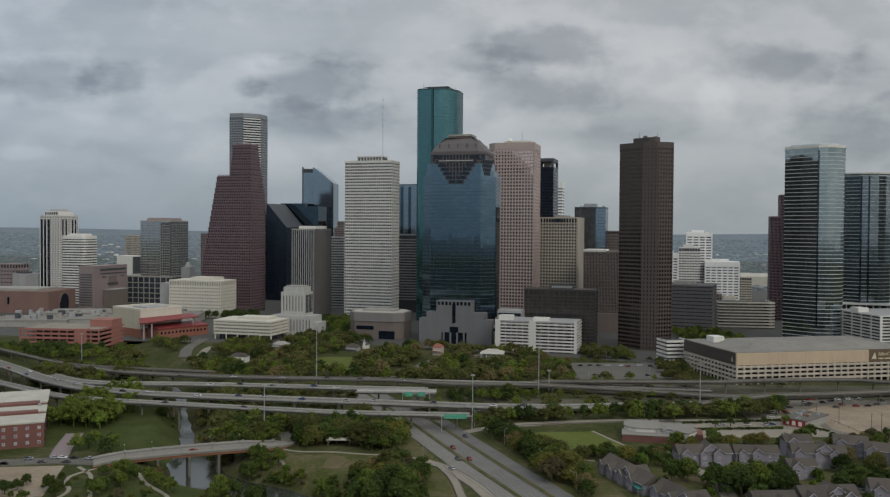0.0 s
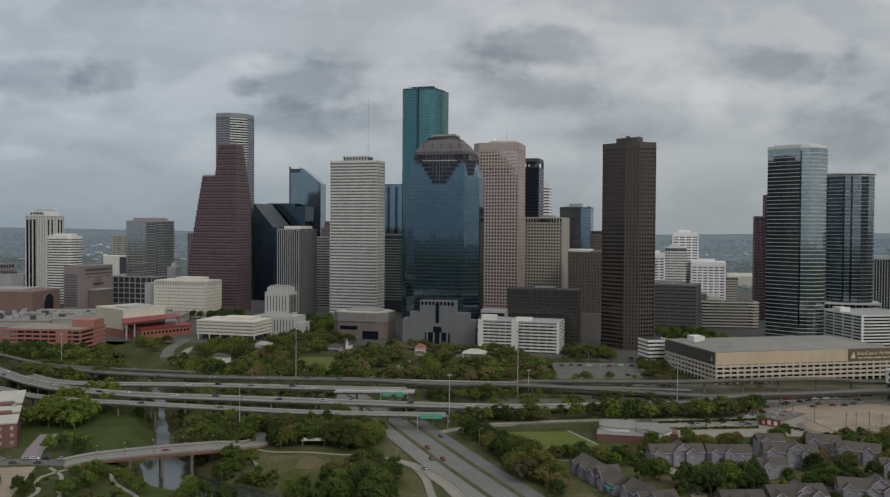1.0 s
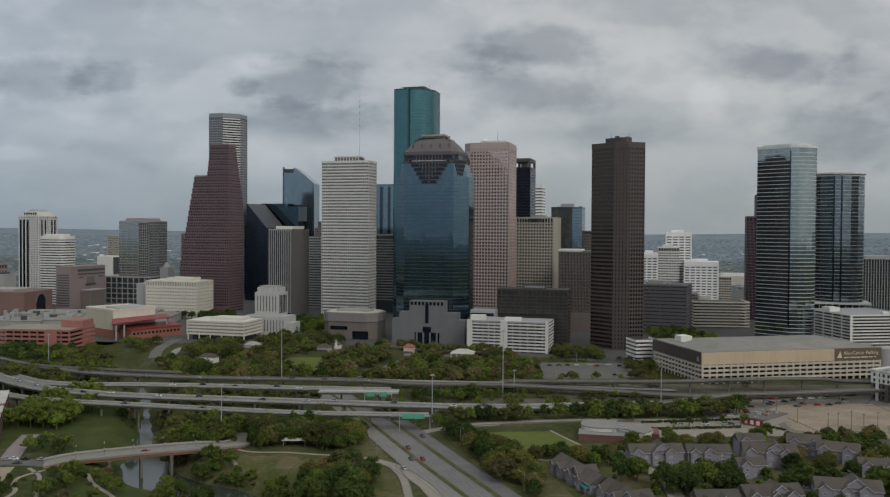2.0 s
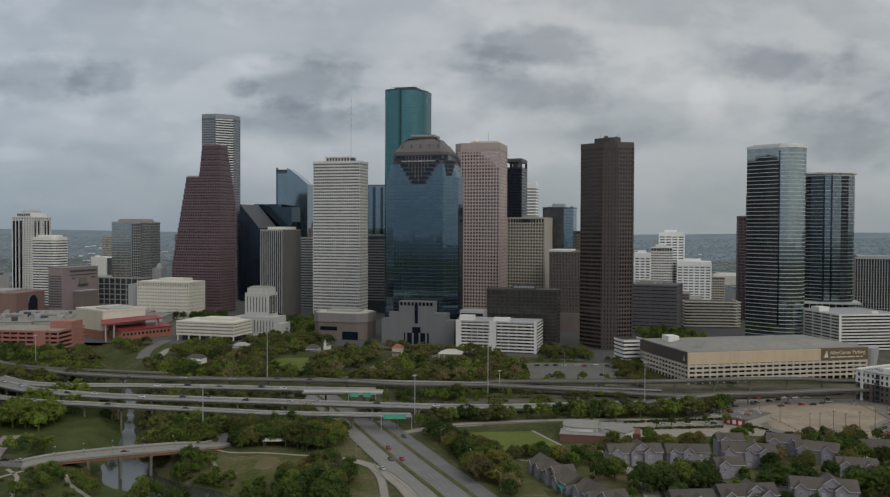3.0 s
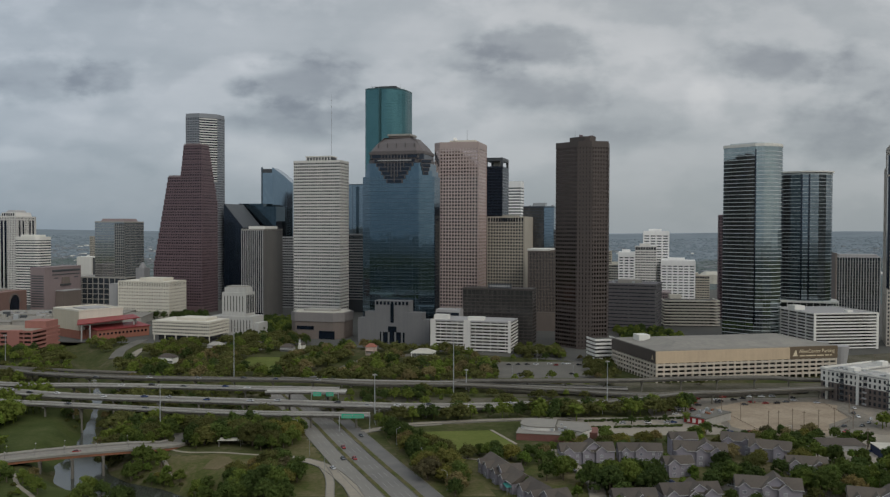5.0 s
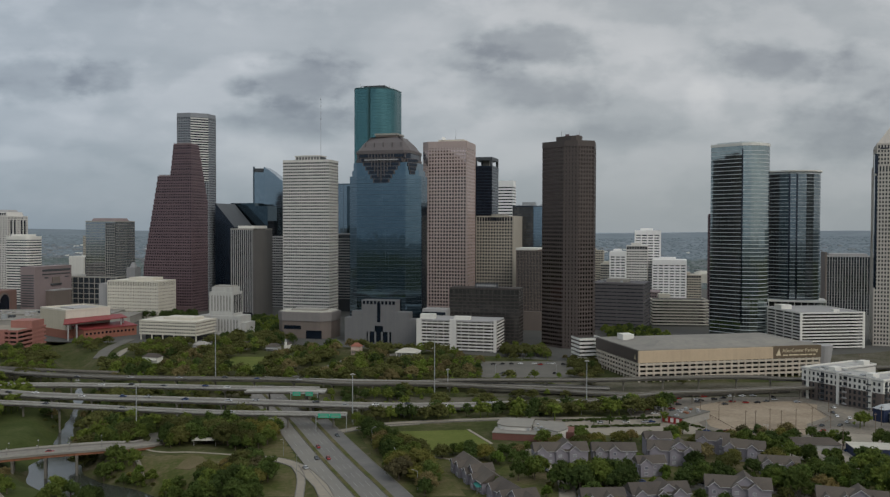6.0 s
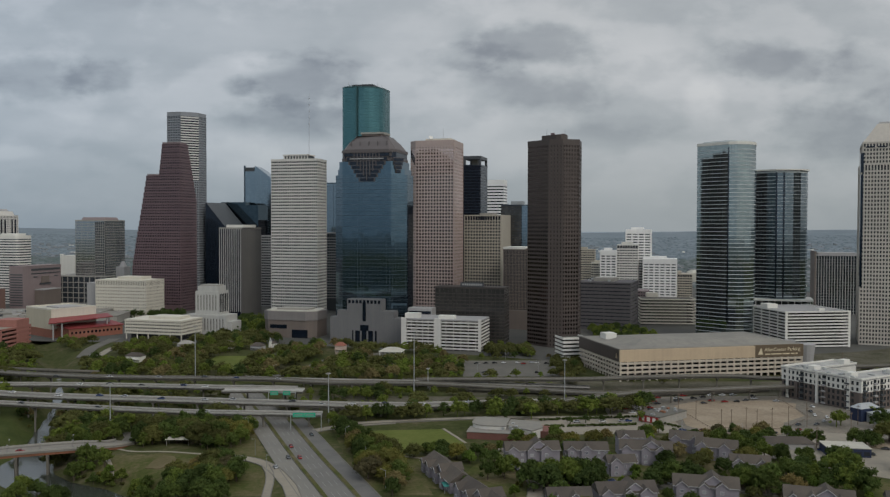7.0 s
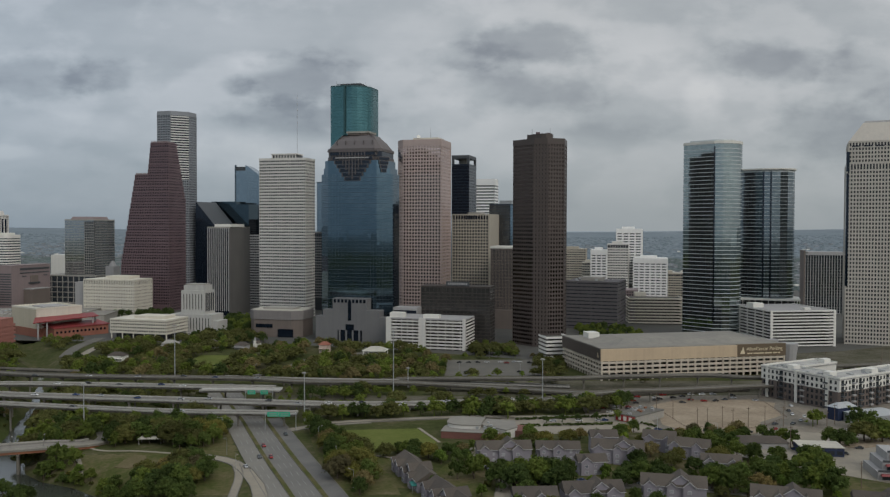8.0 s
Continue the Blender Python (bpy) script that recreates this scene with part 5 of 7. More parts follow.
road("street", "road end by the bridge with parked cars", [(-92, 470), (-87, 480), (-88, 490), (-94, 502)], 7, LOT, 0)
road("street", "town street running in under the trees", [(-44, 690), (-22, 735), (-8, 780), (40, 820)], 9, LOT, 1)
road("street", "street by the bayou bridge", [(-300, 420), (-225, 433), (-196, 438), (-166, 434)], 10, LOT, 1)
road("brick_drive", "red brick paved drive beside the lofts", [(-200, 446), (-206, 466), (-213, 496)], 9, MAUVE, 0)
road("street", "driveway through the houses", [(118, 470), (124, 440), (132, 408), (128, 370)], 7, PAVE, 0)
road("street", "driveway through the houses", [(132, 408), (170, 398), (215, 392), (240, 384)], 7, LOT, 0)
road("ramp_road", "ramp road beside the cream office", [(-238, 790), (-252, 850), (-256, 920)], 10, LOT, 0)
road("ramp_road", "pale curving drive with white kerbs", [(-226, 800), (-232, 850), (-222, 886)], 7, PAVE, 0)
road("street", "boulevard behind the sports field", [(30, 521), (60, 529), (120, 539), (190, 540), (236, 560)], 5, PAVE, 0)
for pts in ([(-150, 420), (-141, 404), (-134, 395), (-123, 382), (-116, 366)], [(-182, 428), (-171, 415), (-166, 403), (-162, 392), (-157, 381), (-156, 366)], [(-172, 426), (-179, 412), (-176, 400), (-170, 388), (-172, 366)], [(-88, 466), (-77, 460), (-59, 459.5), (-40, 455), (-28, 453), (-31, 440), (-32, 424)], [(-90, 452), (-82, 440), (-76, 428)], [(-190, 424), (-188, 408), (-182, 392), (-184, 368)]):
    e = thing("footpath", "pale concrete park path", "path", kind="structure")
    part("path", strip(Shape(), [Vector((p.x, p.y, max(land(p.x, p.y), land(p.x + 2, p.y), land(p.x - 2, p.y)))) for p in spline([(x, y, 0) for x, y in pts], 3)], 1.0, -1.0, -0.8, 0.14), PAVE, e)


for d, half in ((0.0, 1.0), (13.9, 1.1)):
    e = thing("median", "grassy median strip between the parkway lanes", "median", kind="structure")
    line = spline([(x, y, 0) for x, y in beside(PARKWAY if d < 1 else [(-19.5, 531)] + PARKWAY[3:], d)], 5)
    part("kerb", strip(Shape(), line, half + 0.2, -half - 0.2, -0.3, 0.42), DECK, e)
    part("grass", strip(Shape(), line, half, -half, 0.3, 0.56), ROUGH, e)


# ---- elevated freeways ----
RAIL = material("parapet_concrete", (0.35, 0.335, 0.305), 0.9, vary=0.1, streaks=0.1)
def viaduct(label, points, width, posts=26.0, mat=DECK, thick=1.1, lines=3, rail=None, cap=True):
    e = thing("freeway_viaduct", label, "freeway", kind="structure")
    line = spline(points, 9)
    keep_clear(line, width / 2, 1.0)
    part("deck", strip(Shape(), line, width / 2, -width / 2, -0.35, 0), mat, e)
    # girder coloured dark to give the shadow band under the deck
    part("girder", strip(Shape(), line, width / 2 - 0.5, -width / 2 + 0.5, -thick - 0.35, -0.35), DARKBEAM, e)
    for s in (1, -1):
        a, b = s * width / 2, s * (width / 2 - 0.45)
        part("parapet", strip(Shape(), line, max(a, b), min(a, b), -0.4, 0.75), rail or RAIL, e)
    for k in range(lines):
        at = width * ((k + 1) / (lines + 1) - 0.5)
        dashes = Shape()
        for i in range(0, len(line) - 1, 2):
            strip(dashes, line[i:i + 2], at + 0.1, at - 0.1, 0, 0.02)
        part("lane_marking", dashes, LINE, e)
    run, last = 0.0, posts * 0.6
    for i in range(1, len(line)):
        run += (line[i] - line[i - 1]).length
        if run - last < posts:
            continue
        last = run
        p, way = line[i], (line[i] - line[i - 1]).normalized()
        yaw = math.atan2(way.y, way.x)
        floor = land(p.x, p.y) - 0.5
        if p.z - thick - floor < 1.5:
            continue
        if cap:
            part("pier_cap", Shape().turned(p.x, p.y, p.z - thick - 1.5, 1.4, width - 2.5, 1.2, yaw), UNDER, e)
        side = Vector((-way.y, way.x, 0))
        for s in ((-0.32, 0.32) if width > 10 else (0,)):
            q = p + side * s * width
            part("pier", Shape().tube((q.x, q.y, floor), (q.x, q.y, p.z - thick - 0.3), 0.65, 0.65, 8), UNDER, e)
    return e


viaduct("curving concrete freeway with several lanes", [(-480, 835, 9.5), (-400, 735, 9.5), (-329, 661, 10), (-286, 618, 10), (-249, 589, 10), (-214, 574, 10), (-179, 564, 10), (-121, 555, 10), (-65, 547, 10), (8, 541, 9), (40, 545, 7.5), (82, 560, 4.5), (137, 578, 2.2), (196, 590, 1.0)], 11.5, lines=3)
viaduct("upper concrete freeway joining from the north", [(-292, 636, 10), (-262, 612, 10), (-235, 604, 10), (-197, 603, 10), (-183, 603, 10), (-131, 599, 10), (-86, 594, 10), (-54, 591, 10), (-10, 588, 10)], 9.5, lines=2)
viaduct("lower concrete freeway ramp over the bayou", [(-350, 648, 5), (-292, 598, 7), (-256, 568, 8.2), (-230, 556, 8.5), (-209, 550, 8.5), (-192, 547, 8.5), (-134, 534, 8.5), (-62, 520, 8.5), (-10, 516, 8.5), (17, 516, 8.2)], 7.5, 24, lines=1)
viaduct("dark concrete freeway behind the others", [(-300, 700, 6.5), (-250, 668, 7.5), (-195, 646, 8.8), (-139, 637, 9), (-75, 633, 9), (-33, 629, 9), (8, 622, 8), (72, 632, 5.5), (139, 622, 4), (190, 612, 2.5), (230, 610, 2.2), (330, 628, 2.2)], 9.5, lines=2, mat=LOT, rail=UNDER)
viaduct("pale concrete carriageway beyond the freeway", [(-60, 652, 6), (-14, 648, 5.2), (72, 645, 4), (139, 640, 3), (200, 634, 2)], 7, lines=1)
viaduct("elevated ramp running past the tan garage", [(60, 655, 4), (126, 640, 7), (198, 633, 8.5), (241, 638, 9), (306, 643, 9), (341, 633, 9), (430, 640, 9)], 7.5, 22, lines=1, mat=UNDER, rail=UNDER)
viaduct("elevated ramp on the near side of the tan garage", [(150, 566, 3), (187, 572, 6.5), (229, 585, 8), (269, 589, 8.5), (329, 602, 8.5), (420, 612, 9)], 7.5, 22, lines=1, mat=UNDER, rail=UNDER)
viaduct("short elevated link among the ramps", [(-440, 822, 6), (-382, 768, 6.5), (-307, 706, 7), (-229, 682, 7), (-180, 678, 6)], 4.6, 22, lines=1, mat=UNDER, rail=UNDER)
viaduct("dark elevated ramp behind the tan garage", [(410, 700, 6), (520, 712, 8), (640, 742, 9), (780, 800, 9)], 7, 22, lines=1, mat=UNDER, rail=UNDER)
viaduct("pale overpass deck", [(-58, 581, 10.1), (-30, 581, 10.2), (-4, 580, 10)], 11, 20, lines=1, mat=RAIL)

# ---- the bayou bridge ----
e = thing("road_bridge", "old concrete road bridge with rusty girders over the bayou", "bridge", kind="structure")
line = spline([(-176, 431, 1.6), (-164, 435.5, 3.2), (-136, 445, 4.2), (-107, 455.5, 4.2), (-97, 462, 3.2), (-90, 472, 1.4), (-87.5, 480, 0.5)], 5)
keep_clear(line, 7)
part("deck", strip(Shape(), line, 7.2, -7.2, -0.8, 0), material("bridge_concrete", (0.205, 0.187, 0.158), 0.9, vary=0.14, grain=0.4, broad=0.08, streaks=0.05), e)
for s in (1, -1):
    part("girder", strip(Shape(), line, s * 6.2 + 0.5, s * 6.2 - 0.5, -2.1, -0.8), RUST, e)
    part("sidewalk", strip(Shape(), line, s * 5.9 + 1.2, s * 5.9 - 1.2, 0, 0.2), DECK, e)
    part("railing", strip(Shape(), line, s * 7.0 + 0.12, s * 7.0 - 0.12, 0.2, 1.1), GREY, e)
for k, (x, y) in enumerate(((-161, 436.5), (-147, 441.2), (-132.5, 446.2), (-118.5, 451.3))):
    part("pier_cap", Shape().turned(x, y, 0.9, 1.6, 13, 1.2, radians(22)), UNDER, e)
    for s in (-5, 0, 5):
        part("pier", Shape().tube((x - 0.37 * s, y + 0.93 * s, land(x, y) - 3), (x - 0.37 * s, y + 0.93 * s, 1.4), 0.75, 0.75, 10), UNDER, e)


# ---- trees ----
BARK = material("tree_bark", (0.10, 0.075, 0.055), 0.95, vary=0.2, grain=3.0)
LEAF = {
    "green": leaves("green_leaves", (0.062, 0.094, 0.027), (0.088, 0.118, 0.038)),
    "olive": leaves("olive_leaves", (0.086, 0.094, 0.032), (0.112, 0.110, 0.043)),
    "dark": leaves("dark_leaves", (0.050, 0.076, 0.025), (0.072, 0.098, 0.033)),
    "lime": leaves("fresh_leaves", (0.095, 0.145, 0.03), (0.12, 0.17, 0.04)),
    "brown": leaves("budding_brown_leaves", (0.112, 0.100, 0.056), (0.145, 0.125, 0.072)),
}
BALL = [(0, 0, 1)] + [(math.cos(a) * c, math.sin(a) * c, s) for s, c, o in ((0.5, 0.87, 0), (-0.4, 0.92, 0.5)) for a in [2 * math.pi * (k + o) / 6 for k in range(6)]]
BALL_FACES = [(0, 1 + k, 1 + (k + 1) % 6) for k in range(6)] + [(1 + k, 7 + k, 1 + (k + 1) % 6) for k in range(6)] + [(1 + (k + 1) % 6, 7 + k, 7 + (k + 1) % 6) for k in range(6)]


def crown_shape(rng, radius, low, high, clumps, cards):
    """A domed crown: many small uneven clumps spread over it, each with loose leaf sprays."""
    s = Shape()
    tall = high - low
    bulge = [rng.uniform(0.8, 1.12) for k in range(7)]
    for k in range(clumps):
        a, u = 2.4 * k + rng.uniform(-0.5, 0.5), (k + rng.random()) / clumps
        reach = bulge[int(a / (2 * math.pi) * 7) % 7]
        out = radius * math.sqrt(u) * 0.86 * reach
        top = math.sqrt(max(1 - 0.92 * u, 0.05)) * rng.uniform(0.8, 1.06)
        c = Vector((out * math.cos(a), out * math.sin(a), low + tall * top * (rng.uniform(0.8, 0.95) if rng.random() < 0.72 else rng.uniform(0.3, 0.75))))
        size = max(radius * rng.uniform(0.15, 0.27), 0.55)
        s.add([c + Vector((v[0], v[1], v[2] * 0.8)) * size * rng.uniform(0.6, 1.15) for v in BALL], BALL_FACES)
        for j in range(cards):
            way = Vector((rng.gauss(0, 1), rng.gauss(0, 1), rng.gauss(0.3, 0.8))).normalized()
            p = c + way * size * rng.uniform(0.7, 1.5)
            side = way.cross(Vector((rng.gauss(0, 1), rng.gauss(0, 1), rng.gauss(0, 1)))).normalized()
            up = side.cross((way + 0.7 * Vector((rng.gauss(0, 1), rng.gauss(0, 1), rng.gauss(0, 1)))).normalized()).normalized()
            w, l = rng.uniform(0.2, 0.45), rng.uniform(0.32, 0.75)
            s.add([p - side * w - up * l * 0.4, p + side * w - up * l * 0.3, p + side * w * 0.5 + up * l, p - side * w * 0.6 + up * l * 0.8], [(0, 1, 2, 3)])
    for k in range(4):
        c = Vector((rng.uniform(-0.35, 0.35) * radius, rng.uniform(-0.35, 0.35) * radius, low + tall * 0.42))
        s.add([c + Vector((v[0] * radius, v[1] * radius, v[2] * tall)) * rng.uniform(0.26, 0.36) for v in BALL], BALL_FACES)
    return s


def trunk_mesh(rng, tall, radius):
    s = Shape()
    s.tube((0, 0, -1.5), (0.15, 0.1, tall * 0.45), radius, radius * 0.7, 7)
    for k in range(5):
        a = 2 * math.pi * k / 5 + rng.uniform(-0.4, 0.4)
        b = (math.cos(a) * tall * 0.22, math.sin(a) * tall * 0.22, tall * rng.uniform(0.62, 0.78))
        s.tube((0.15, 0.1, tall * rng.uniform(0.33, 0.44)), b, radius * 0.5, radius * 0.2, 5)
    return s.mesh("trunk", BARK)


KINDS = []
# leaf colour, crown radius, its foot and top, clumps
BREEDS = (
    ("green", 5.6, 2.0, 10.5, 34, "broad green park tree in leaf"), ("green", 4.8, 1.8, 11.5, 30, "rounded green tree in leaf"), ("olive", 8.6, 2.4, 10.8, 60, "spreading olive-green live oak"),
    ("olive", 7.2, 2.2, 9.8, 48, "olive live oak with an uneven crown"), ("dark", 4.8, 1.6, 10.5, 30, "dense dark green leafy tree"), ("dark", 5.8, 2.0, 11.2, 36, "broad dark green leafy tree"),
    ("lime", 3.8, 1.4, 8.6, 24, "fresh bright green tree"), ("brown", 6.2, 2.2, 9.8, 40, "brownish tree just coming into leaf"), ("green", 2.0, 0.2, 3.4, 11, "low green bush in grass"), ("olive", 2.2, 0.1, 3.0, 11, "low olive bush in grass"), ("dark", 2.4, 0.9, 5.2, 14, "small clipped dark tree"))
rng = random.Random(21)
for kind, radius, low, high, clumps, words in BREEDS:
    sort = "bush" if radius < 2.3 else "tree"
    e = thing(sort, words, sort, 0, 0, -60, 0, "bushes" if radius < 2.3 else "trees")
    part("trunk", trunk_mesh(rng, high * 0.85, 0.12 + radius * 0.05), BARK, e)
    part("crown", crown_shape(rng, radius, low, high, clumps, 32), LEAF[kind], e)
    KINDS.append(e)
KIND_USED = set()
FAR_TREES = {}
LITE = []
rng = random.Random(22)
for kind, radius, low, high, clumps, words in BREEDS:
    s = crown_shape(rng, radius, low, high, int(clumps * 0.72) + 2, 12)
    s.tube((0, 0, -1), (0, 0, high * 0.5), 0.35, 0.25, 5)
    LITE.append((np.array(s.verts), s.faces))
STANDING = []
KEEP_OUT = np.array(KEEP)


def room_for(kind, x, y, size):
    """True where a tree stands clear of the roads and not too deep in another crown."""
    r, top = BREEDS[kind][1] * size, BREEDS[kind][3] * size
    near = np.hypot(KEEP_OUT[:, 0] - x, KEEP_OUT[:, 1] - y) < KEEP_OUT[:, 2] + np.where(KEEP_OUT[:, 3] > top + 1, -99, 0.5 + 0.28 * r)
    return not near.any() and all(math.hypot(x - a, y - b) > 0.47 * (r + c) for a, b, c in STANDING)


def tree(kind, x, y, size=1.0, spin=0.0, z=None):
    base = land(x, y) if z is None else z
    STANDING.append((x, y, BREEDS[kind][1] * size))
    if y > 505 or (y > 418 and x < -114):
        verts, faces = LITE[kind]
        c, s = math.cos(radians(spin)) * size, math.sin(radians(spin)) * size
        FAR_TREES.setdefault(BREEDS[kind][0], Shape()).add(verts @ np.array([(c, s, 0), (-s, c, 0), (0, 0, size)]) + np.array((x, y, base)), faces)
        return None
    m = pose(x, y, base, 0, 0, spin)
    if kind not in KIND_USED:
        KIND_USED.add(kind)
        KINDS[kind].scale = (size,) * 3
        KINDS[kind].matrix_world = m @ Matrix.Diagonal((size, size, size, 1))
        return KINDS[kind]
    old = KINDS[kind].scale.copy()
    KINDS[kind].scale = (size, size, size * 1.0)
    made = copy_thing(KINDS[kind], m)
    KINDS[kind].scale = old
    return made


def grove(outline, gap, kinds, low=0.8, high=1.25, seed=0, water=17.0, avoid=()):
    """Trees about one gap apart inside an outline."""
    rng = random.Random(seed)
    xs_, ys_ = [p[0] for p in outline], [p[1] for p in outline]
    y = min(ys_)
    while y < max(ys_):
        x = min(xs_)
        while x < max(xs_):
            px, py = x + rng.uniform(-0.42, 0.42) * gap, y + rng.uniform(-0.42, 0.42) * gap
            if inside(px, py, outline) and bayou_distance(px, py) > water and not any(inside(px, py, a) for a in avoid):
                kind, size, spin = rng.choice(kinds), rng.uniform(low, high), rng.uniform(0, 360)
                if room_for(kind, px, py, size):
                    tree(kind, px, py, size, spin)
            x += gap
        y += gap


G, O, D_, L, B, S = (0, 1), (2, 3), (4, 5), (6,), (7,), (8, 9)
# town park between the freeways and the towers
LAWN_GAP = [(-116, 712), (-70, 712), (-76, 800), (-120, 800)]
STREET_GAP = [(-56, 690), (-34, 690), (0, 780), (-20, 780)]
grove([(-215, 668), (-20, 668), (100, 640), (104, 700), (96, 800), (60, 830), (-60, 870), (-150, 880), (-205, 800)], 10.5, O + O + O + G + G + D_ + B + B + L, 0.55, 1.2, 1, avoid=(LAWN_GAP, STREET_GAP, [(-18, 780), (14, 780), (14, 832), (-24, 850)], [(24, 745), (70, 745), (70, 810), (26, 810)], [(-206, 735), (-160, 735), (-160, 785), (-206, 785)], [(-100, 800), (-60, 800), (-60, 870), (-100, 870)], [(-180, 820), (-140, 820), (-140, 860), (-180, 860)], [(-30, 640), (110, 630), (110, 652), (-30, 660)]))
grove([(-60, 880), (-150, 890), (-160, 935), (-100, 930)], 10, O + D_, 0.8, 1.1, 2)
grove([(-330, 770), (-262, 770), (-262, 900), (-300, 895)], 11, G + O, 0.7, 1.0, 3)
grove([(-420, 780), (-320, 760), (-320, 830), (-420, 838)], 10, G + D_, 0.8, 1.1, 4)
grove([(-310, 690), (-220, 655), (-214, 760), (-300, 770)], 12, G + L + O, 0.7, 1.0, 5)
grove([(-222, 810), (-176, 800), (-170, 880), (-216, 880)], 10, G + O, 0.8, 1.1, 6)
# between the carriageways
grove([(-10, 598), (60, 592), (66, 612), (-6, 612)], 8.0, G + D_ + S, 0.6, 0.95, 7)
grove([(66, 600), (200, 600), (196, 622), (80, 618)], 11, G + O + S, 0.45, 0.8, 8)
grove([(-150, 586), (-60, 576), (-50, 584), (-150, 592)], 13, O + D_, 0.7, 1.0, 9)
grove([(-236, 588), (-204, 584), (-206, 602), (-232, 610)], 7, G, 1.2, 1.6, 10)
grove([(-330, 690), (-262, 650), (-240, 690), (-330, 730)], 11, G + O, 0.8, 1.1, 34)
# the big willow clump and the bayou's left bank
grove([(-240, 516), (-204, 508), (-198, 552), (-206, 572), (-242, 568)], 4.5, G + G + L, 1.0, 1.5, 11, 20)
grove([(-216, 462), (-176, 452), (-176, 472), (-210, 480)], 9, D_ + G, 0.7, 1.0, 12)
grove([(-192, 596), (-164, 560), (-150, 530), (-128, 530), (-130, 600)], 12, O + D_, 0.7, 1.0, 13, 18)
# the park on the right bank
grove([(-112, 470), (-84, 468), (-30, 470), (-18, 500), (-36, 540), (-118, 516)], 7.6, O + O + D_ + G, 0.75, 1.15, 14, 15)
grove([(-134, 505), (-110, 500), (-112, 540), (-138, 545)], 8, O + G, 0.7, 1.1, 15, 15)
grove([(-112, 368), (-80, 368), (-84, 386), (-104, 390)], 6.5, G + D_ + S, 0.6, 0.95, 16, 16)
grove([(-60, 372), (-6, 372), (-2, 388), (-56, 400)], 6.5, G + D_, 0.7, 1.1, 17)
grove([(-30, 396), (-4, 392), (-10, 420), (-26, 436)], 6.5, O + G + D_ + B, 0.7, 1.1, 18)
grove([(-110, 456), (-94, 452), (-82, 440), (-70, 428), (-50, 412), (-38, 402), (-30, 388), (-58, 392), (-78, 416), (-98, 430)], 6.0, G + L + S + G, 0.5, 0.9, 19, 14)
grove([(-38, 462), (-18, 466), (-30, 508), (-40, 512)], 6, G + O, 0.7, 1.0, 20)
grove([(-200, 372), (-152, 372), (-156, 420), (-190, 414)], 9, S + D_ + G, 0.4, 0.75, 21, 20)
grove([(-164, 424), (-142, 430), (-134, 414), (-120, 398), (-124, 374), (-158, 372)], 8.5, S + B + S + G, 0.45, 0.8, 53, 14)
grove([(-114, 458), (-96, 450), (-84, 438), (-72, 424), (-82, 416), (-106, 432)], 5.0, G + L + S, 0.5, 0.85, 54, 14)
grove([(-46, 404), (-30, 400), (-26, 424), (-32, 440), (-40, 420)], 6.0, B + O + G, 0.5, 0.8, 55)
# beside the parkway
grove([(56, 376), (68, 374), (70, 404), (60, 448), (34, 500), (26, 506), (44, 448)], 6.8, O + O + D_ + B, 0.8, 1.15, 23)
grove([(18, 520), (60, 526), (100, 530), (112, 552), (40, 548), (16, 540)], 8.2, G + O + D_, 0.75, 1.1, 24)
grove([(104, 524), (130, 530), (196, 548), (238, 550), (234, 584), (150, 572), (108, 556)], 8.4, O + D_ + G, 0.8, 1.2, 25)
grove([(60, 446), (84, 446), (100, 462), (80, 464)], 7, D_ + G + O, 0.5, 0.8, 26)
# at the foot of the towers
grove([(216, 800), (262, 800), (300, 850), (250, 850), (212, 830)], 9, G + D_, 0.7, 1.0, 28)
grove([(255, 880), (330, 900), (330, 1000), (260, 1000)], 11, G + D_, 0.7, 1.1, 29)
grove([(132, 800), (175, 790), (178, 850), (142, 858)], 9, G + O, 0.6, 1.0, 30)
grove([(-160, 960), (-110, 940), (-110, 1100), (-180, 1100)], 11, D_ + G, 0.9, 1.2, 31)
grove([(-330, 1130), (-250, 1110), (-240, 1150), (-330, 1160)], 10, D_, 0.9, 1.2, 32)
grove([(180, 690), (206, 690), (212, 760), (196, 776)], 9, O, 0.5, 0.8, 33)
# banks of the bayou and dark thickets under the freeways
grove([(-186, 548), (-146, 536), (-150, 590), (-176, 640), (-206, 640)], 6.5, O + D_ + B + S, 0.45, 0.75, 51, 6.5)
grove([(-150, 480), (-134, 476), (-138, 520), (-152, 530)], 6, S + B + G, 0.4, 0.7, 52, 7)
grove([(-128, 460), (-104, 466), (-106, 530), (-136, 530)], 7.5, O + B + G + D_, 0.7, 1.15, 36, 13)
grove([(-200, 566), (-170, 556), (-160, 588), (-196, 598)], 9, O + D_, 0.7, 1.0, 39, 13)
grove([(-120, 564), (-70, 556), (-66, 578), (-116, 588)], 9.5, O + D_ + B, 0.5, 0.9, 40, 13)
grove([(-150, 606), (-60, 602), (-56, 624), (-150, 628)], 9.5, O + D_ + G, 0.5, 0.85, 41, 13)
grove([(-30, 552), (60, 556), (130, 584), (60, 588), (-24, 574)], 10, O + G + D_ + S, 0.5, 0.9, 42)
grove([(0, 604), (66, 600), (74, 622), (4, 612)], 9, O + G, 0.5, 0.9, 43)
grove([(-320, 640), (-262, 600), (-236, 590), (-250, 640), (-300, 690)], 10, O + D_ + G, 0.6, 1.0, 44)
grove([(90, 648), (190, 642), (196, 662), (100, 668)], 12, O + S + G, 0.4, 0.8, 45)
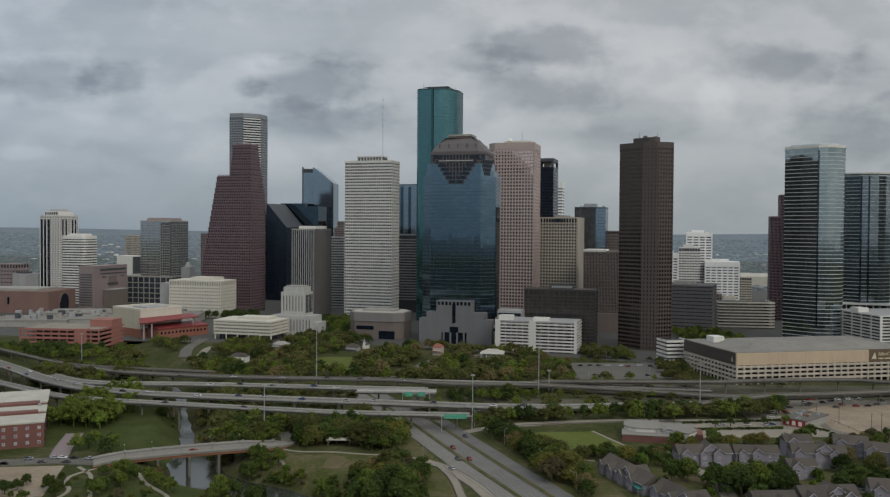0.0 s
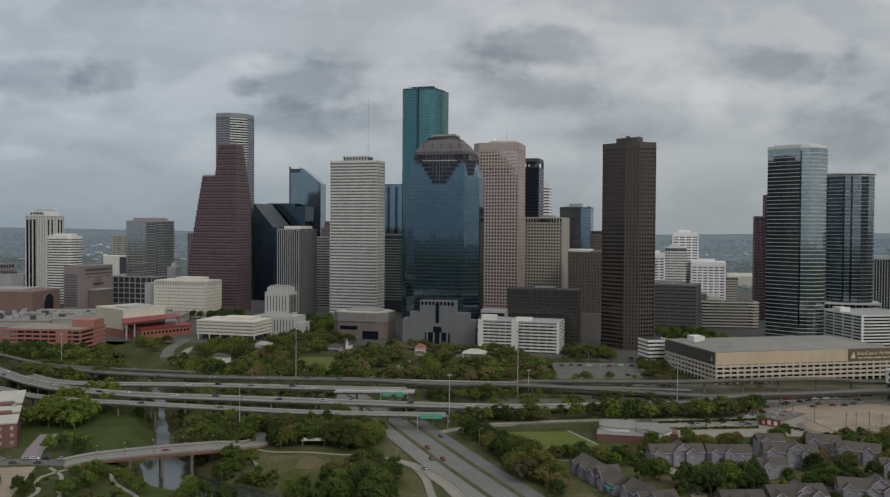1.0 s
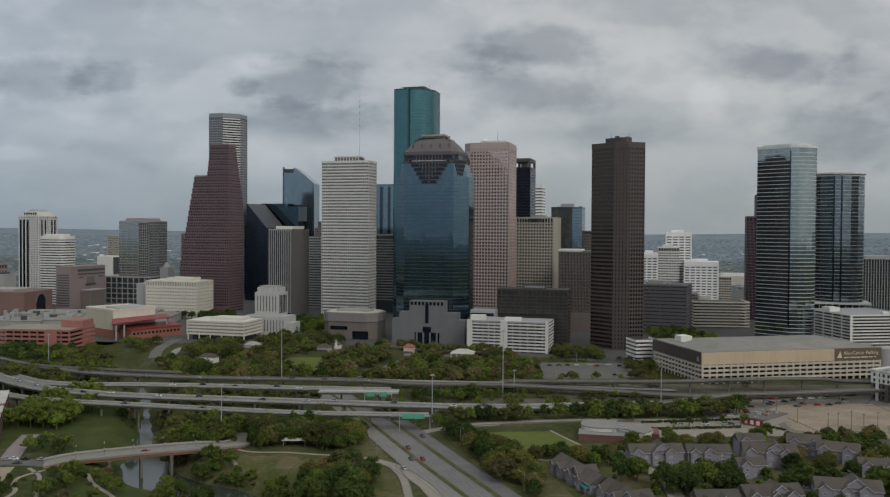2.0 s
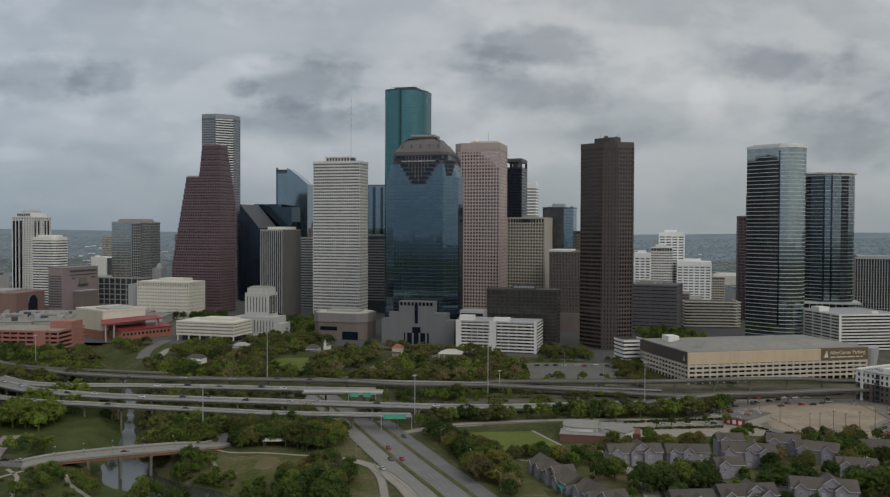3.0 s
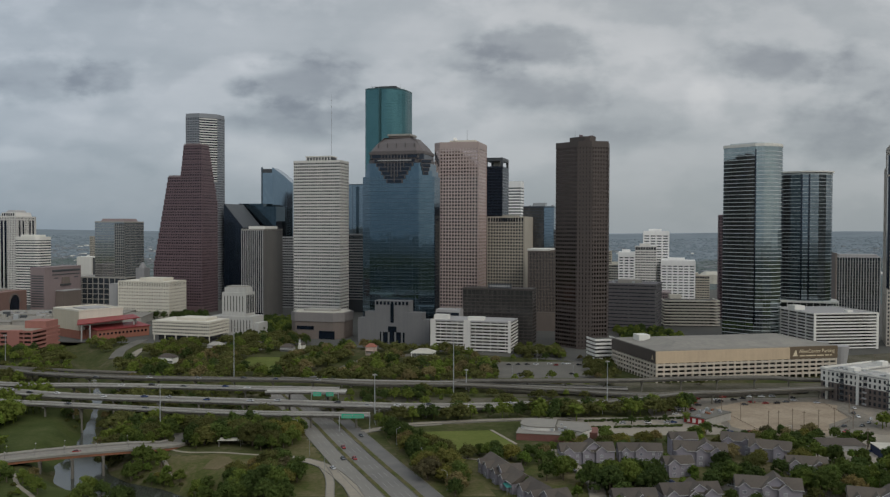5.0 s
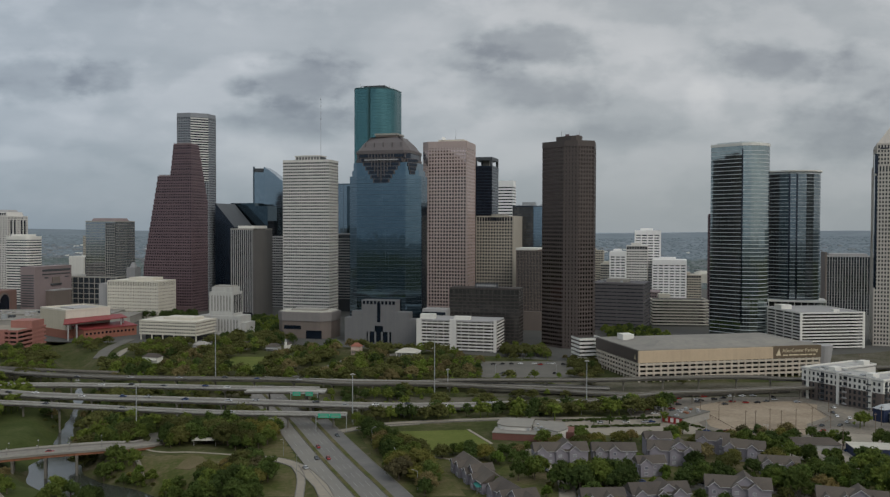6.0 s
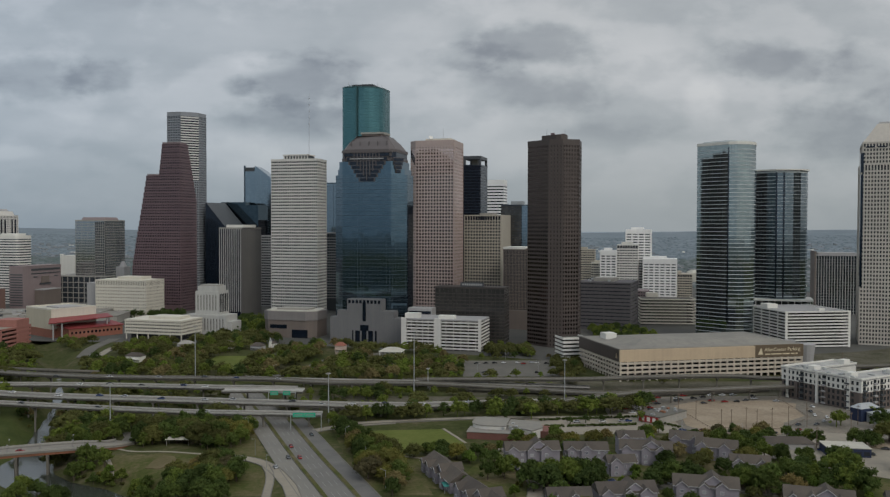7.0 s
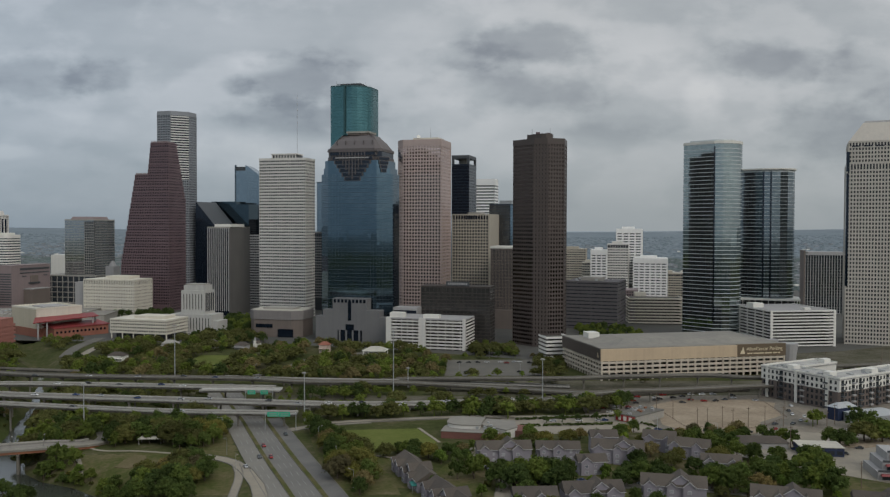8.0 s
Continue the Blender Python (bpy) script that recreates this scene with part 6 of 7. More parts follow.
grove([(430, 690), (700, 690), (720, 760), (440, 730)], 17, O + S + B, 0.4, 0.8, 46)
grove([(250, 480), (300, 478), (300, 492), (240, 500)], 9, O + S + B + D_, 0.5, 0.85, 47)


# ---- the housing estate ----
SIDING = material("lavender_siding", (0.235, 0.215, 0.24), 0.85, vary=0.07, grain=1.0)
SHINGLE = material("grey_brown_shingles", (0.082, 0.068, 0.056), 0.95, vary=0.16, grain=1.2, broad=0.1, each=0.12)
TRIM = material("white_trim", (0.46, 0.45, 0.445), 0.7, vary=0.05)
BLIND = material("pale_window_blind", (0.24, 0.245, 0.26), 0.3, vary=0.12, each=0.5)
ROOMS = material("dark_house_glass", (0.03, 0.034, 0.038), 0.2, vary=0.2)


def gable(parent, x, y, z, w, deep, rise, eave=0.5):
    """A cross gable that faces the front: wall, trim and its own roof."""
    part("gable_wall", Shape().extrude_y([(x - w / 2, z), (x + w / 2, z), (x, z + rise)], y, y + 0.3), SIDING, parent)
    slope = Shape()
    for s in (-1, 1):
        a, b = (x + s * (w / 2 + eave), z - eave * 2 * rise / w), (x, z + rise)
        slope.add([(a[0], y - eave, a[1]), (b[0], y - eave, b[1]), (b[0], y + deep, b[1]), (a[0], y + deep, a[1]), (a[0], y - eave, a[1] + 0.25), (b[0], y - eave, b[1] + 0.25), (b[0], y + deep, b[1] + 0.25), (a[0], y + deep, a[1] + 0.25)],
                  [(0, 1, 2, 3), (7, 6, 5, 4), (0, 4, 5, 1), (1, 5, 6, 2), (2, 6, 7, 3), (3, 7, 4, 0)])
    part("gable_roof", slope, SHINGLE, parent)
    for s in (-1, 1):
        board = Shape()
        a, b = (x + s * (w / 2 + eave), z - eave * 2 * rise / w), (x, z + rise)
        board.extrude_y([(a[0], a[1] - 0.16), (b[0], b[1] - 0.16), (b[0], b[1] + 0.15), (a[0], a[1] + 0.15)][:: 1 if s < 0 else -1], y - eave - 0.12, y - eave)
        part("barge_board", board, TRIM, parent)


def window(parent, x, y, z, w, h):
    f = part("window", Shape().box(x - w / 2, y - 0.12, z, x + w / 2, y, z + h), TRIM, parent)
    part("pane", Shape().box(x - w / 2 + 0.14, y - 0.16, z + 0.14, x + w / 2 - 0.14, y - 0.12, z + h - 0.14), BLIND, f)


def house_row(x, y, yaw, w, d, tall, gables, words="lavender-grey timber apartment house with shingle roofs"):
    e = thing("apartment_house", words, "house", x, y, 0, yaw, "houses of the estate")
    part("wall", Shape().box(-w / 2, 0, -0.6, w / 2, d, tall), SIDING, e)
    rise, eave = d * 0.32, 0.6
    roof = Shape()
    z0, z1 = tall - eave * 0.64, tall + rise
    roof.add([(-w / 2 - eave, -eave, z0), (w / 2 + eave, -eave, z0), (w / 2 + eave, d / 2, z1), (-w / 2 - eave, d / 2, z1), (w / 2 + eave, d + eave, z0), (-w / 2 - eave, d + eave, z0)],
             [(0, 1, 2, 3), (3, 2, 4, 5), (0, 3, 5), (1, 4, 2), (0, 5, 4, 1)])
    part("roof", roof, SHINGLE, e)
    part("gutter", Shape().box(-w / 2 - eave, -eave - 0.12, z0 - 0.2, w / 2 + eave, -eave + 0.02, z0), TRIM, e)
    for gx, gw in gables:
        part("bay", Shape().box(gx - gw / 2, -1.4, -0.6, gx + gw / 2, 0.2, tall), SIDING, e)
        gable(e, gx, -1.4, tall, gw, d / 2 + 1.2, gw * 0.42)
        for k in range(int(tall / 2.9)):
            window(e, gx, -1.4, 0.9 + 2.9 * k, 1.7, 1.5)
    k = -w / 2 + 2
    while k < w / 2 - 1:
        if not any(abs(k - gx) < gw / 2 + 1 for gx, gw in gables):
            for f in range(int(tall / 2.9)):
                window(e, k, 0, 0.9 + 2.9 * f, 1.2, 1.4)
        k += 3.1
    return e


HOMES = []
for x, y, yaw, w, d, tall in (
        (85, 405, -72, 44, 14, 6.6), (101, 364, -68, 40, 14, 6.6), (135, 436, 4, 30, 12, 8.4), (163, 440, -3, 24, 11, 7.4), (176, 414, 5, 15, 10, 8.0),
        (192, 433, -12, 28, 13, 9.4), (189, 451, 0, 15, 10, 11.6), (219, 456, -20, 18, 12, 9.0), (230, 440, -24, 22, 12, 8.8), (239, 415, -14, 20, 11, 7.0),
        (168, 366, 6, 28, 13, 8.0), (142, 360, 3, 20, 12, 7.6), (204, 374, -14, 30, 13, 8.2), (247, 358, -20, 30, 13, 7.4), (286, 351, -18, 26, 12, 7.4)):
    fronts, at, turn = [], -w * 0.46 + 3.4, int(x) % 3
    while at < w * 0.46 - 2.5:
        fronts.append((at, (4.8, 4.0, 5.4)[turn % 3]))
        at += (9.4, 7.6, 11.0)[turn % 3]
        turn += 1
    e = house_row(x, y, yaw, w * 0.92, d * 0.85, tall * 0.84, fronts)
    if w > 25:
        wide, at = 7.0 + int(y) % 3, w * 0.1
        part("tall_bay", Shape().box(at - wide / 2, 0.6, -0.6, at + wide / 2, d * 0.8, tall * 0.84 + 1.4), SIDING, e)
        gable(e, at, 0.6, tall * 0.84 + 1.4, wide, d * 0.78, wide * 0.36)
    HOMES.append((x, y, radians(yaw), w * 0.5 + 2.5, d * 0.85 + 3.0))
e = thing("house", "low house with a long grey hipped roof", "house", 276, 462, 0, -4)
part("wall", Shape().box(-15, 0, 0, 15, 9, 3.4), PALE, e)
part("roof", Shape().prism(rect(-15.8, -0.8, 15.8, 9.8), 3.4, 6.2, 4.8), SHINGLE, e)
patch("estate_ground", "worn grass and drives between the houses", [(84, 376), (300, 340), (300, 440), (250, 478), (120, 470), (104, 430)], ROUGH, "yard", 0.05)
patch("play_yard", "small grassy play yard", [(62, 398), (92, 392), (98, 440), (72, 452)], ROUGH, "yard", 0.08)
e = thing("play_canopy", "teal shade canopy over playground equipment", "canopy", 92, 390, 0, 10)
part("canopy", Shape().prism(rect(-4, -4, 4, 4), 3.4, 4.6, 3.4), material("teal_canvas", (0.03, 0.19, 0.16), 0.7, vary=0.08), e)
for x in (-3.6, 3.6):
    for y in (-3.6, 3.6):
        part("post", Shape().tube((x, y, 0), (x, y, 3.5), 0.12, 0.12, 6), STEEL, e)

# ---- the school ----
e = thing("school", "red brick school with curved white-walled halls", "school", 103, 487, 0, -12)
part("front_block", Shape().box(0, 0, 0, 39, 15, 5.2), BRICK, e)
part("front_roof", Shape().box(-0.3, -0.3, 5.2, 39.3, 15.3, 5.7), GRAVEL, e)
drum = [(1 + 12 * (1 - math.cos(radians(a))), 17 - 9 * math.sin(radians(a))) for a in range(0, 91, 15)] + [(25, 8.6), (25, 31), (5, 31), (1.5, 26)]
part("hall", Shape().prism(drum, 0, 8.2), WHITE, e, "curved white hall")
part("hall_roof", Shape().prism(offset(drum, 0.4), 8.2, 8.9), GRAVEL, e)
part("east_hall", Shape().prism([(26, 15), (44, 4), (50, 14), (46, 30), (26, 32)], 0, 7.0), WHITE, e)
part("east_roof", Shape().prism(offset([(26, 15), (44, 4), (50, 14), (46, 30), (26, 32)], 0.4), 7.0, 7.6), GRAVEL, e)
part("brick_wing", Shape().box(46, 12, 0, 54, 28, 5.0), BRICK, e)
rng = random.Random(9)
for k in range(7):
    x, y = rng.uniform(20, 36), rng.uniform(4, 20)
    part("roof_unit", Shape().box(x, y, 5.6, x + 1.8, y + 1.6, 8.4 + rng.uniform(-0.8, 0.6)), STEEL, e)
e.scale = (0.84, 0.92, 0.74)
HEDGE = leaves("hedge_leaves", (0.04, 0.058, 0.018), (0.06, 0.08, 0.026))
rng = random.Random(88)
for x0, y0, x1, y1 in ((150, 532, 214, 541), (150, 514, 208, 520), (214, 541, 232, 512)):
    hedge, long = Shape(), math.hypot(x1 - x0, y1 - y0)
    for k in range(int(long * 3)):
        t = rng.random()
        c = Vector((x0 + (x1 - x0) * t + rng.uniform(-0.5, 0.5), y0 + (y1 - y0) * t + rng.uniform(-0.5, 0.5), rng.uniform(0.5, 1.2)))
        hedge.add([c + Vector(v) * rng.uniform(0.5, 0.95) for v in BALL], BALL_FACES)
    e = thing("hedge", "clipped dark green hedge along the school drive", "hedge")
    part("foliage", hedge, HEDGE, e)
for a, b in (((43, 488), (61, 452)), ((102, 477), (90, 511)), ((61, 452), (80, 444))):
    line = [Vector((a[0], a[1], 0.1)), Vector((b[0], b[1], 0.1))]
    e = thing("footpath", "pale path along the sports field", "path", kind="structure")
    part("path", strip(Shape(), line, 0.9, -0.9, -0.3, 0.14), PAVE, e)

# ---- the apartment block with the white upper floors ----
ROOFING = material("dusty_roof_felt", (0.36, 0.35, 0.325), 0.92, vary=0.2, grain=0.25, broad=0.08)
BAND_BRICK = material("dark_brown_brick", (0.125, 0.10, 0.088), 0.9, vary=0.1, grain=1.0)
e = thing("apartment_block", "five-storey apartment block, brown brick below white panels", "apartment block", 364, 556, 0, 29)
part("west_wing", Shape().box(0, 0, 0, 18, 62, 12.6), BAND_BRICK, e)
part("west_wing_top", Shape().box(-0.2, -0.2, 12.6, 18.2, 62.2, 20.4), BRIGHT, e)
part("south_wing", Shape().box(18.2, 0, 0, 92, 18, 12.6), BAND_BRICK, e)
part("south_wing_top", Shape().box(18.2, -0.2, 12.6, 92, 18.2, 20.4), BRIGHT, e)
part("north_wing", Shape().box(18.2, 44, 0, 58, 62, 20), BRIGHT, e)
for x0, y0, x1, y1 in ((-0.6, -0.6, 18.4, 62.6), (18.4, -0.6, 92, 18.4), (18.4, 43.6, 58, 62.4)):
    part("roof", Shape().box(x0, y0, 20.4, x1, y1, 21.2), ROOFING, e)
for k in range(17):
    for f in range(5):
        y = 2.6 + 3.55 * k
        if k % 5 == 2:
            part("balcony", Shape().box(-1.6, y - 1.6, 1 + 4 * f, 0, y + 1.6, 2.0 + 4 * f), (SLATE, PALE)[k // 5 % 2], e)
            part("balcony_door", Shape().box(-0.3, y - 1.4, 2.0 + 4 * f, 0.1, y + 1.4, 4.2 + 4 * f), ROOMS, e)
        else:
            part("window", Shape().box(-0.35, y - 0.75, 1.4 + 4 * f, 0.1, y + 0.75, 3.7 + 4 * f), ROOMS, e)
for k in range(24):
    for f in range(5):
        x = 3 + 3.7 * k
        if k % 5 in (0, 3):
            part("balcony", Shape().box(x - 1.6, -1.6, 1 + 4 * f, x + 1.6, 0, 2.0 + 4 * f), (SLATE, PALE)[k % 5 // 3], e)
            part("balcony_door", Shape().box(x - 1.5, -0.3, 2.0 + 4 * f, x + 1.5, 0.1, 4.2 + 4 * f), ROOMS, e)
        else:
            part("window", Shape().box(x - 0.75, -0.35, 1.4 + 4 * f, x + 0.75, 0.1, 3.7 + 4 * f), ROOMS, e)
for y in (0, 24, 48):
    part("white_bay", Shape().box(-0.9, y + 8, 0, 0, y + 10, 22.2), BRIGHT, e)
    part("brick_bay", Shape().box(-0.9, y + 0.4, 0, 0, y + 3.2, 12.6), BAND_BRICK, e)
for x0, y0, x1, y1 in ((-0.6, -0.6, 0, 62.6), (17.8, 18.4, 18.4, 43.6), (0, -0.6, 92, 0), (18.4, 17.8, 92, 18.4), (18.4, 43.6, 58, 44.2), (0, 62, 58, 62.6), (58, 43.6, 58.6, 62.6)):
    part("roof_parapet", Shape().box(x0, y0, 21.2, x1, y1, 22.3), BRIGHT, e)
for x, y in ((4, 10), (6, 40), (40, 4), (66, 5), (50, 48)):
    part("stair_house", Shape().box(x, y, 21.2, x + 7, y + 5, 24), BRIGHT, e)
rng = random.Random(4)
for k in range(34):
    x, y = (rng.uniform(3, 15), rng.uniform(6, 58)) if k % 2 else (rng.uniform(20, 88), rng.uniform(3, 14))
    part("roof_unit", Shape().box(x, y, 21.2, x + rng.uniform(1, 3), y + rng.uniform(1, 3), 21.2 + rng.uniform(0.6, 1.4)), STEEL, e)

# ---- the red brick loft building by the bayou ----
e = thing("loft_building", "red brick loft building with a flat pale roof", "building", -256.7, 451.6, 0, 23)
part("wall", Shape().box(0, 0, 0, 42, 100, 13), BRICK, e)
part("lower_wall", Shape().box(-34, 0, 0, 0, 100, 13), BRICK, e)
for x0, y0, x1, y1 in ((-34.4, -0.4, 42.4, 22), (-34.4, 22, 0, 30), (-34.4, 30, 42.4, 48), (-34.4, 48, 10, 58), (-34.4, 58, 42.4, 100.4)):
    part("roof", Shape().box(x0, y0, 13, x1, y1, 13.8), PALEROOF, e)
part("roof_light", Shape().box(2, 23, 13, 38, 29, 15), BRICK, e)
part("roof_light", Shape().box(12, 49, 13, 38, 57, 15), BRICK, e)
for k in range(13):
    for f in range(3):
        window(e, -30 + 5.8 * k, 0, 1.8 + 4 * f, 1.6, 1.7)
for k in range(15):
    for f in range(3):
        part("side_window", Shape().box(41.9, 4 + 6.4 * k, 1.6 + 4 * f, 42.1, 6.6 + 6.4 * k, 3.8 + 4 * f), ROOMS, e)
rng = random.Random(14)
for k in range(24):
    x, y = rng.uniform(-30, 38), rng.uniform(4, 96)
    part("roof_unit", Shape().box(x, y, 13.8, x + rng.uniform(1, 2.4), y + rng.uniform(1, 2), 13.8 + rng.uniform(0.7, 1.6)), STEEL, e)
e = thing("pavilion", "small grey park pavilion with a flat roof", "pavilion", -212, 386, 0, 10)
part("roof", Shape().box(-8, -5, 4.2, 8, 5, 4.9), GREY, e)
part("wall", Shape().box(-6, -3, 0, 0, 4, 4.2), SLATE, e)
for x in (-7, 0, 7):
    for y in (-4, 4):
        part("column", Shape().tube((x, y, 0), (x, y, 4.2), 0.2, 0.2, 6), STEEL, e)
e = thing("park_shelter", "low white-roofed park shelter among trees", "shelter", -57, 475, 0, 0)
part("roof", Shape().prism(rect(-7, -3, 7, 3), 3.2, 4.2, 1.6), PALEROOF, e)
for x in (-6, 6):
    for y in (-2.4, 2.4):
        part("post", Shape().tube((x, y, -0.5), (x, y, 3.3), 0.15, 0.15, 6), GREY, e)

# ---- small historic houses in the town park ----
for x, y, w, d, h, wall, roof, words in ((-182, 768, 15, 9, 5, BRIGHT, SHINGLE, "white timber house with a porch"), (-4, 816, 9, 7, 8, material("salmon_stucco", (0.46, 0.36, 0.30), 0.9, vary=0.06), material("clay_tiles", (0.27, 0.105, 0.07), 0.9, vary=0.12), "salmon stucco house with a clay tile roof"),
                                         (-160, 850, 14, 10, 5, PALE, GREY, "grey timber house"), (-88, 842, 12, 9, 4, PALE, SHINGLE, "small brown park pavilion"), (-120, 852, 12, 8, 5, BRIGHT, SHINGLE, "white timber cottage")):
    e = thing("historic_house", words + " among park trees", "house", x, y, 0, GRID)
    part("wall", Shape().box(-w / 2, -d / 2, 0, w / 2, d / 2, h), wall, e)
    part("roof", Shape().prism(rect(-w / 2 - 0.6, -d / 2 - 0.6, w / 2 + 0.6, d / 2 + 0.6), h, h + 3, d * 0.45), roof, e)
    part("porch", Shape().box(-w / 2, -d / 2 - 2.4, h * 0.55, w / 2, -d / 2, h * 0.55 + 0.3), wall, e)
    for k in range(4):
        window(e, -w / 2 + 1.5 + (w - 3) * k / 3, -d / 2, h * 0.2, 1.1, 1.5)
e = thing("historic_house", "white porticoed house with a hipped roof in the park", "house", 46, 786, 0, -10)
part("drum", Shape().box(-8, -5, 0, 8, 7, 6.4), PALE, e)
for k in range(6):
    window(e, -6.5 + 2.6 * k, -5, 3.8, 1.1, 1.6)
part("roof", Shape().prism(rect(-10.5, -8, 10.5, 8.6), 7.4, 10.4, 6.5), PALEROOF, e)
part("eave", Shape().box(-10.6, -8.1, 6.8, 10.6, 8.7, 7.4), BRIGHT, e)
for k in range(10):
    x, y = -9.6 + 4.8 * (k % 5), -7.2 + 14.8 * (k // 5)
    part("column", Shape().tube((x, y, 0), (x, y, 6.8), 0.35, 0.35, 6), BRIGHT, e)
e = thing("chapel", "small white chapel with a pointed steeple", "chapel", -78, 856, 0, GRID)
part("nave", Shape().box(-2.4, 0, 0, 2.4, 8, 3.6), BRIGHT, e)
part("nave_roof", Shape().extrude_y([(-2.8, 3.6), (2.8, 3.6), (0, 5.8)], -0.3, 8.3), SHINGLE, e)
part("steeple", Shape().box(-1.0, -1.6, 0, 1.0, 0.2, 6.4), BRIGHT, e)
part("spire", Shape().prism([(-1.1, -1.7), (1.1, -1.7), (1.1, 0.3), (-1.1, 0.3)], 6.4, 10.2, 0.95), PALE, e)

# ---- shops and sheds round the sandy lot ----
e = thing("shop", "low strip shop with a painted red and white end wall", "shop", 222, 519, 0, 42)
part("wall", Shape().box(0, 0, 0, 30, 16, 4.6), GREY, e)
part("roof", Shape().box(-0.3, -0.3, 4.6, 30.3, 16.3, 5.1), LOT, e)
rng = random.Random(61)
for k in range(14):
    x, y = rng.uniform(1, 27), rng.uniform(1, 13)
    part("roof_unit", Shape().box(x, y, 5.1, x + rng.uniform(0.8, 2.4), y + rng.uniform(0.8, 2), 5.1 + rng.uniform(0.4, 1.3)), rng.choice((STEEL, PALE, RUST)), e)
part("painted_wall", Shape().box(-0.15, 1, 0.6, 0, 15, 4.4), material("red_mural", (0.34, 0.03, 0.03), 0.8, vary=0.1), e)
for k in range(3):
    part("mural_panel", Shape().box(-0.25, 3 + 4 * k, 1.2, -0.15, 5.2 + 4 * k, 3.8), BRIGHT, e)
e = thing("shop", "blue-walled shop with a white flat roof", "shop", 292, 448, 0, -8)
part("wall", Shape().box(0, 0, 0, 22, 14, 4.6), material("blue_paint", (0.014, 0.024, 0.06), 0.7, vary=0.08), e)
part("roof", Shape().box(-0.3, -0.3, 4.6, 22.3, 14.3, 5.0), PALEROOF, e)
for k in range(5):
    part("shop_window", Shape().box(1.5 + 4.2 * k, -0.1, 1, 4.4 + 4.2 * k, 0.05, 3), ROOMS, e)
for x, y, w, d, h, yaw, mat in ((360, 512, 30, 18, 6, 20, STEEL), (378, 488, 26, 16, 5, 20, STEEL), (350, 528, 16, 8, 8, 24, bpy.data.materials["blue_paint"])):
    e = thing("shed", "large corrugated metal shed", "shed", x, y, 0, yaw, "sheds")
    part("wall", Shape().box(0, 0, 0, w, d, h), mat, e)
    part("roof", Shape().prism(rect(-0.5, -0.5, w + 0.5, d + 0.5), h, h + 2.5, d * 0.44), STEEL, e)
e = thing("restaurant", "white restaurant with terraces and red awnings", "restaurant", 310, 404, 0, -10)
for k in range(3):
    part("storey", Shape().box(3 * k, 3 * k, 4 * k, 26, 22, 4 * k + 4), PALE, e)
    part("terrace_rail", Shape().box(3 * k, 3 * k - 0.1, 4 * k + 4, 26, 3 * k, 4 * k + 5), SLATE, e)
    part("awning", Shape().prism(rect(3 * k + 1, 3 * k - 2.4, 14, 3 * k), 4 * k + 2.6, 4 * k + 3.4, 0.5), REDROOF, e)
    part("opening", Shape().box(3 * k + 2, 3 * k - 0.15, 4 * k + 0.4, 22, 3 * k + 0.1, 4 * k + 2.5), ROOMS, e)
for x, y in ((256, 508), (277, 507), (273, 514), (288, 512), (300, 517), (293, 463), (296, 392), (249, 535), (262, 508), (310, 514), (244, 556), (330, 560), (440, 740), (470, 705), (500, 760), (530, 730), (560, 780), (600, 740), (330, 500), (344, 520)):
    e = thing("utility_pole", "dark wooden utility pole with a crossarm", "pole", x, y, 0, (x * 7) % 40, "utility poles")
    part("pole", Shape().tube((0, 0, -0.5), (0, 0, 12.5), 0.22, 0.15, 6), TIMBER, e)
    part("crossarm", Shape().box(-1.3, -0.1, 11.4, 1.3, 0.1, 11.6), TIMBER, e)
for pts in ([(246, 562), (250, 510), (292, 506)], [(292, 506), (322, 538), (326, 590)]):
    e = thing("fence", "low dark fence round the sandy lot", "fence")
    line = [Vector((x, y, 0.1)) for x, y in pts]
    part("rail", strip(Shape(), line, 0.05, -0.05, 0.9, 1.1), TIMBER, e)
    for a, b in zip(line, line[1:]):
        for k in range(int((b - a).length / 4)):
            p = a.lerp(b, k * 4 / (b - a).length)
            part("post", Shape().box(p.x - 0.08, p.y - 0.08, 0, p.x + 0.08, p.y + 0.08, 1.3), TIMBER, e)

# ---- masts, lamps and signs along the freeways ----
for x, y, h, kind in ((-95, 646, 46, 1), (70, 620, 47, 1), (19, 531, 30, 1), (-104, 500, 29, 1), (-305, 724, 30, 1), (171, 566, 33, 1), (80, 640, 15, 1)):
    e = thing("high_mast_light", "tall steel high-mast freeway light", "street lamp", x, y, land(x, y), 0, "high-mast lights")
    part("mast", Shape().tube((0, 0, -0.5), (0, 0, h), 0.45, 0.22, 8), STEEL, e)
    part("lamp_ring", Shape().tube((0, 0, h - 0.4), (0, 0, h + 0.2), 1.2, 1.2, 10), GREY, e)
    for k in range(6):
        a = math.pi * k / 3
        part("lamp", Shape().box(1.3 * math.cos(a) - 0.3, 1.3 * math.sin(a) - 0.3, h - 0.5, 1.3 * math.cos(a) + 0.3, 1.3 * math.sin(a) + 0.3, h - 0.2), STEEL, e)
SIGN = material("green_road_sign", (0.01, 0.36, 0.21), 0.5, vary=0.05)
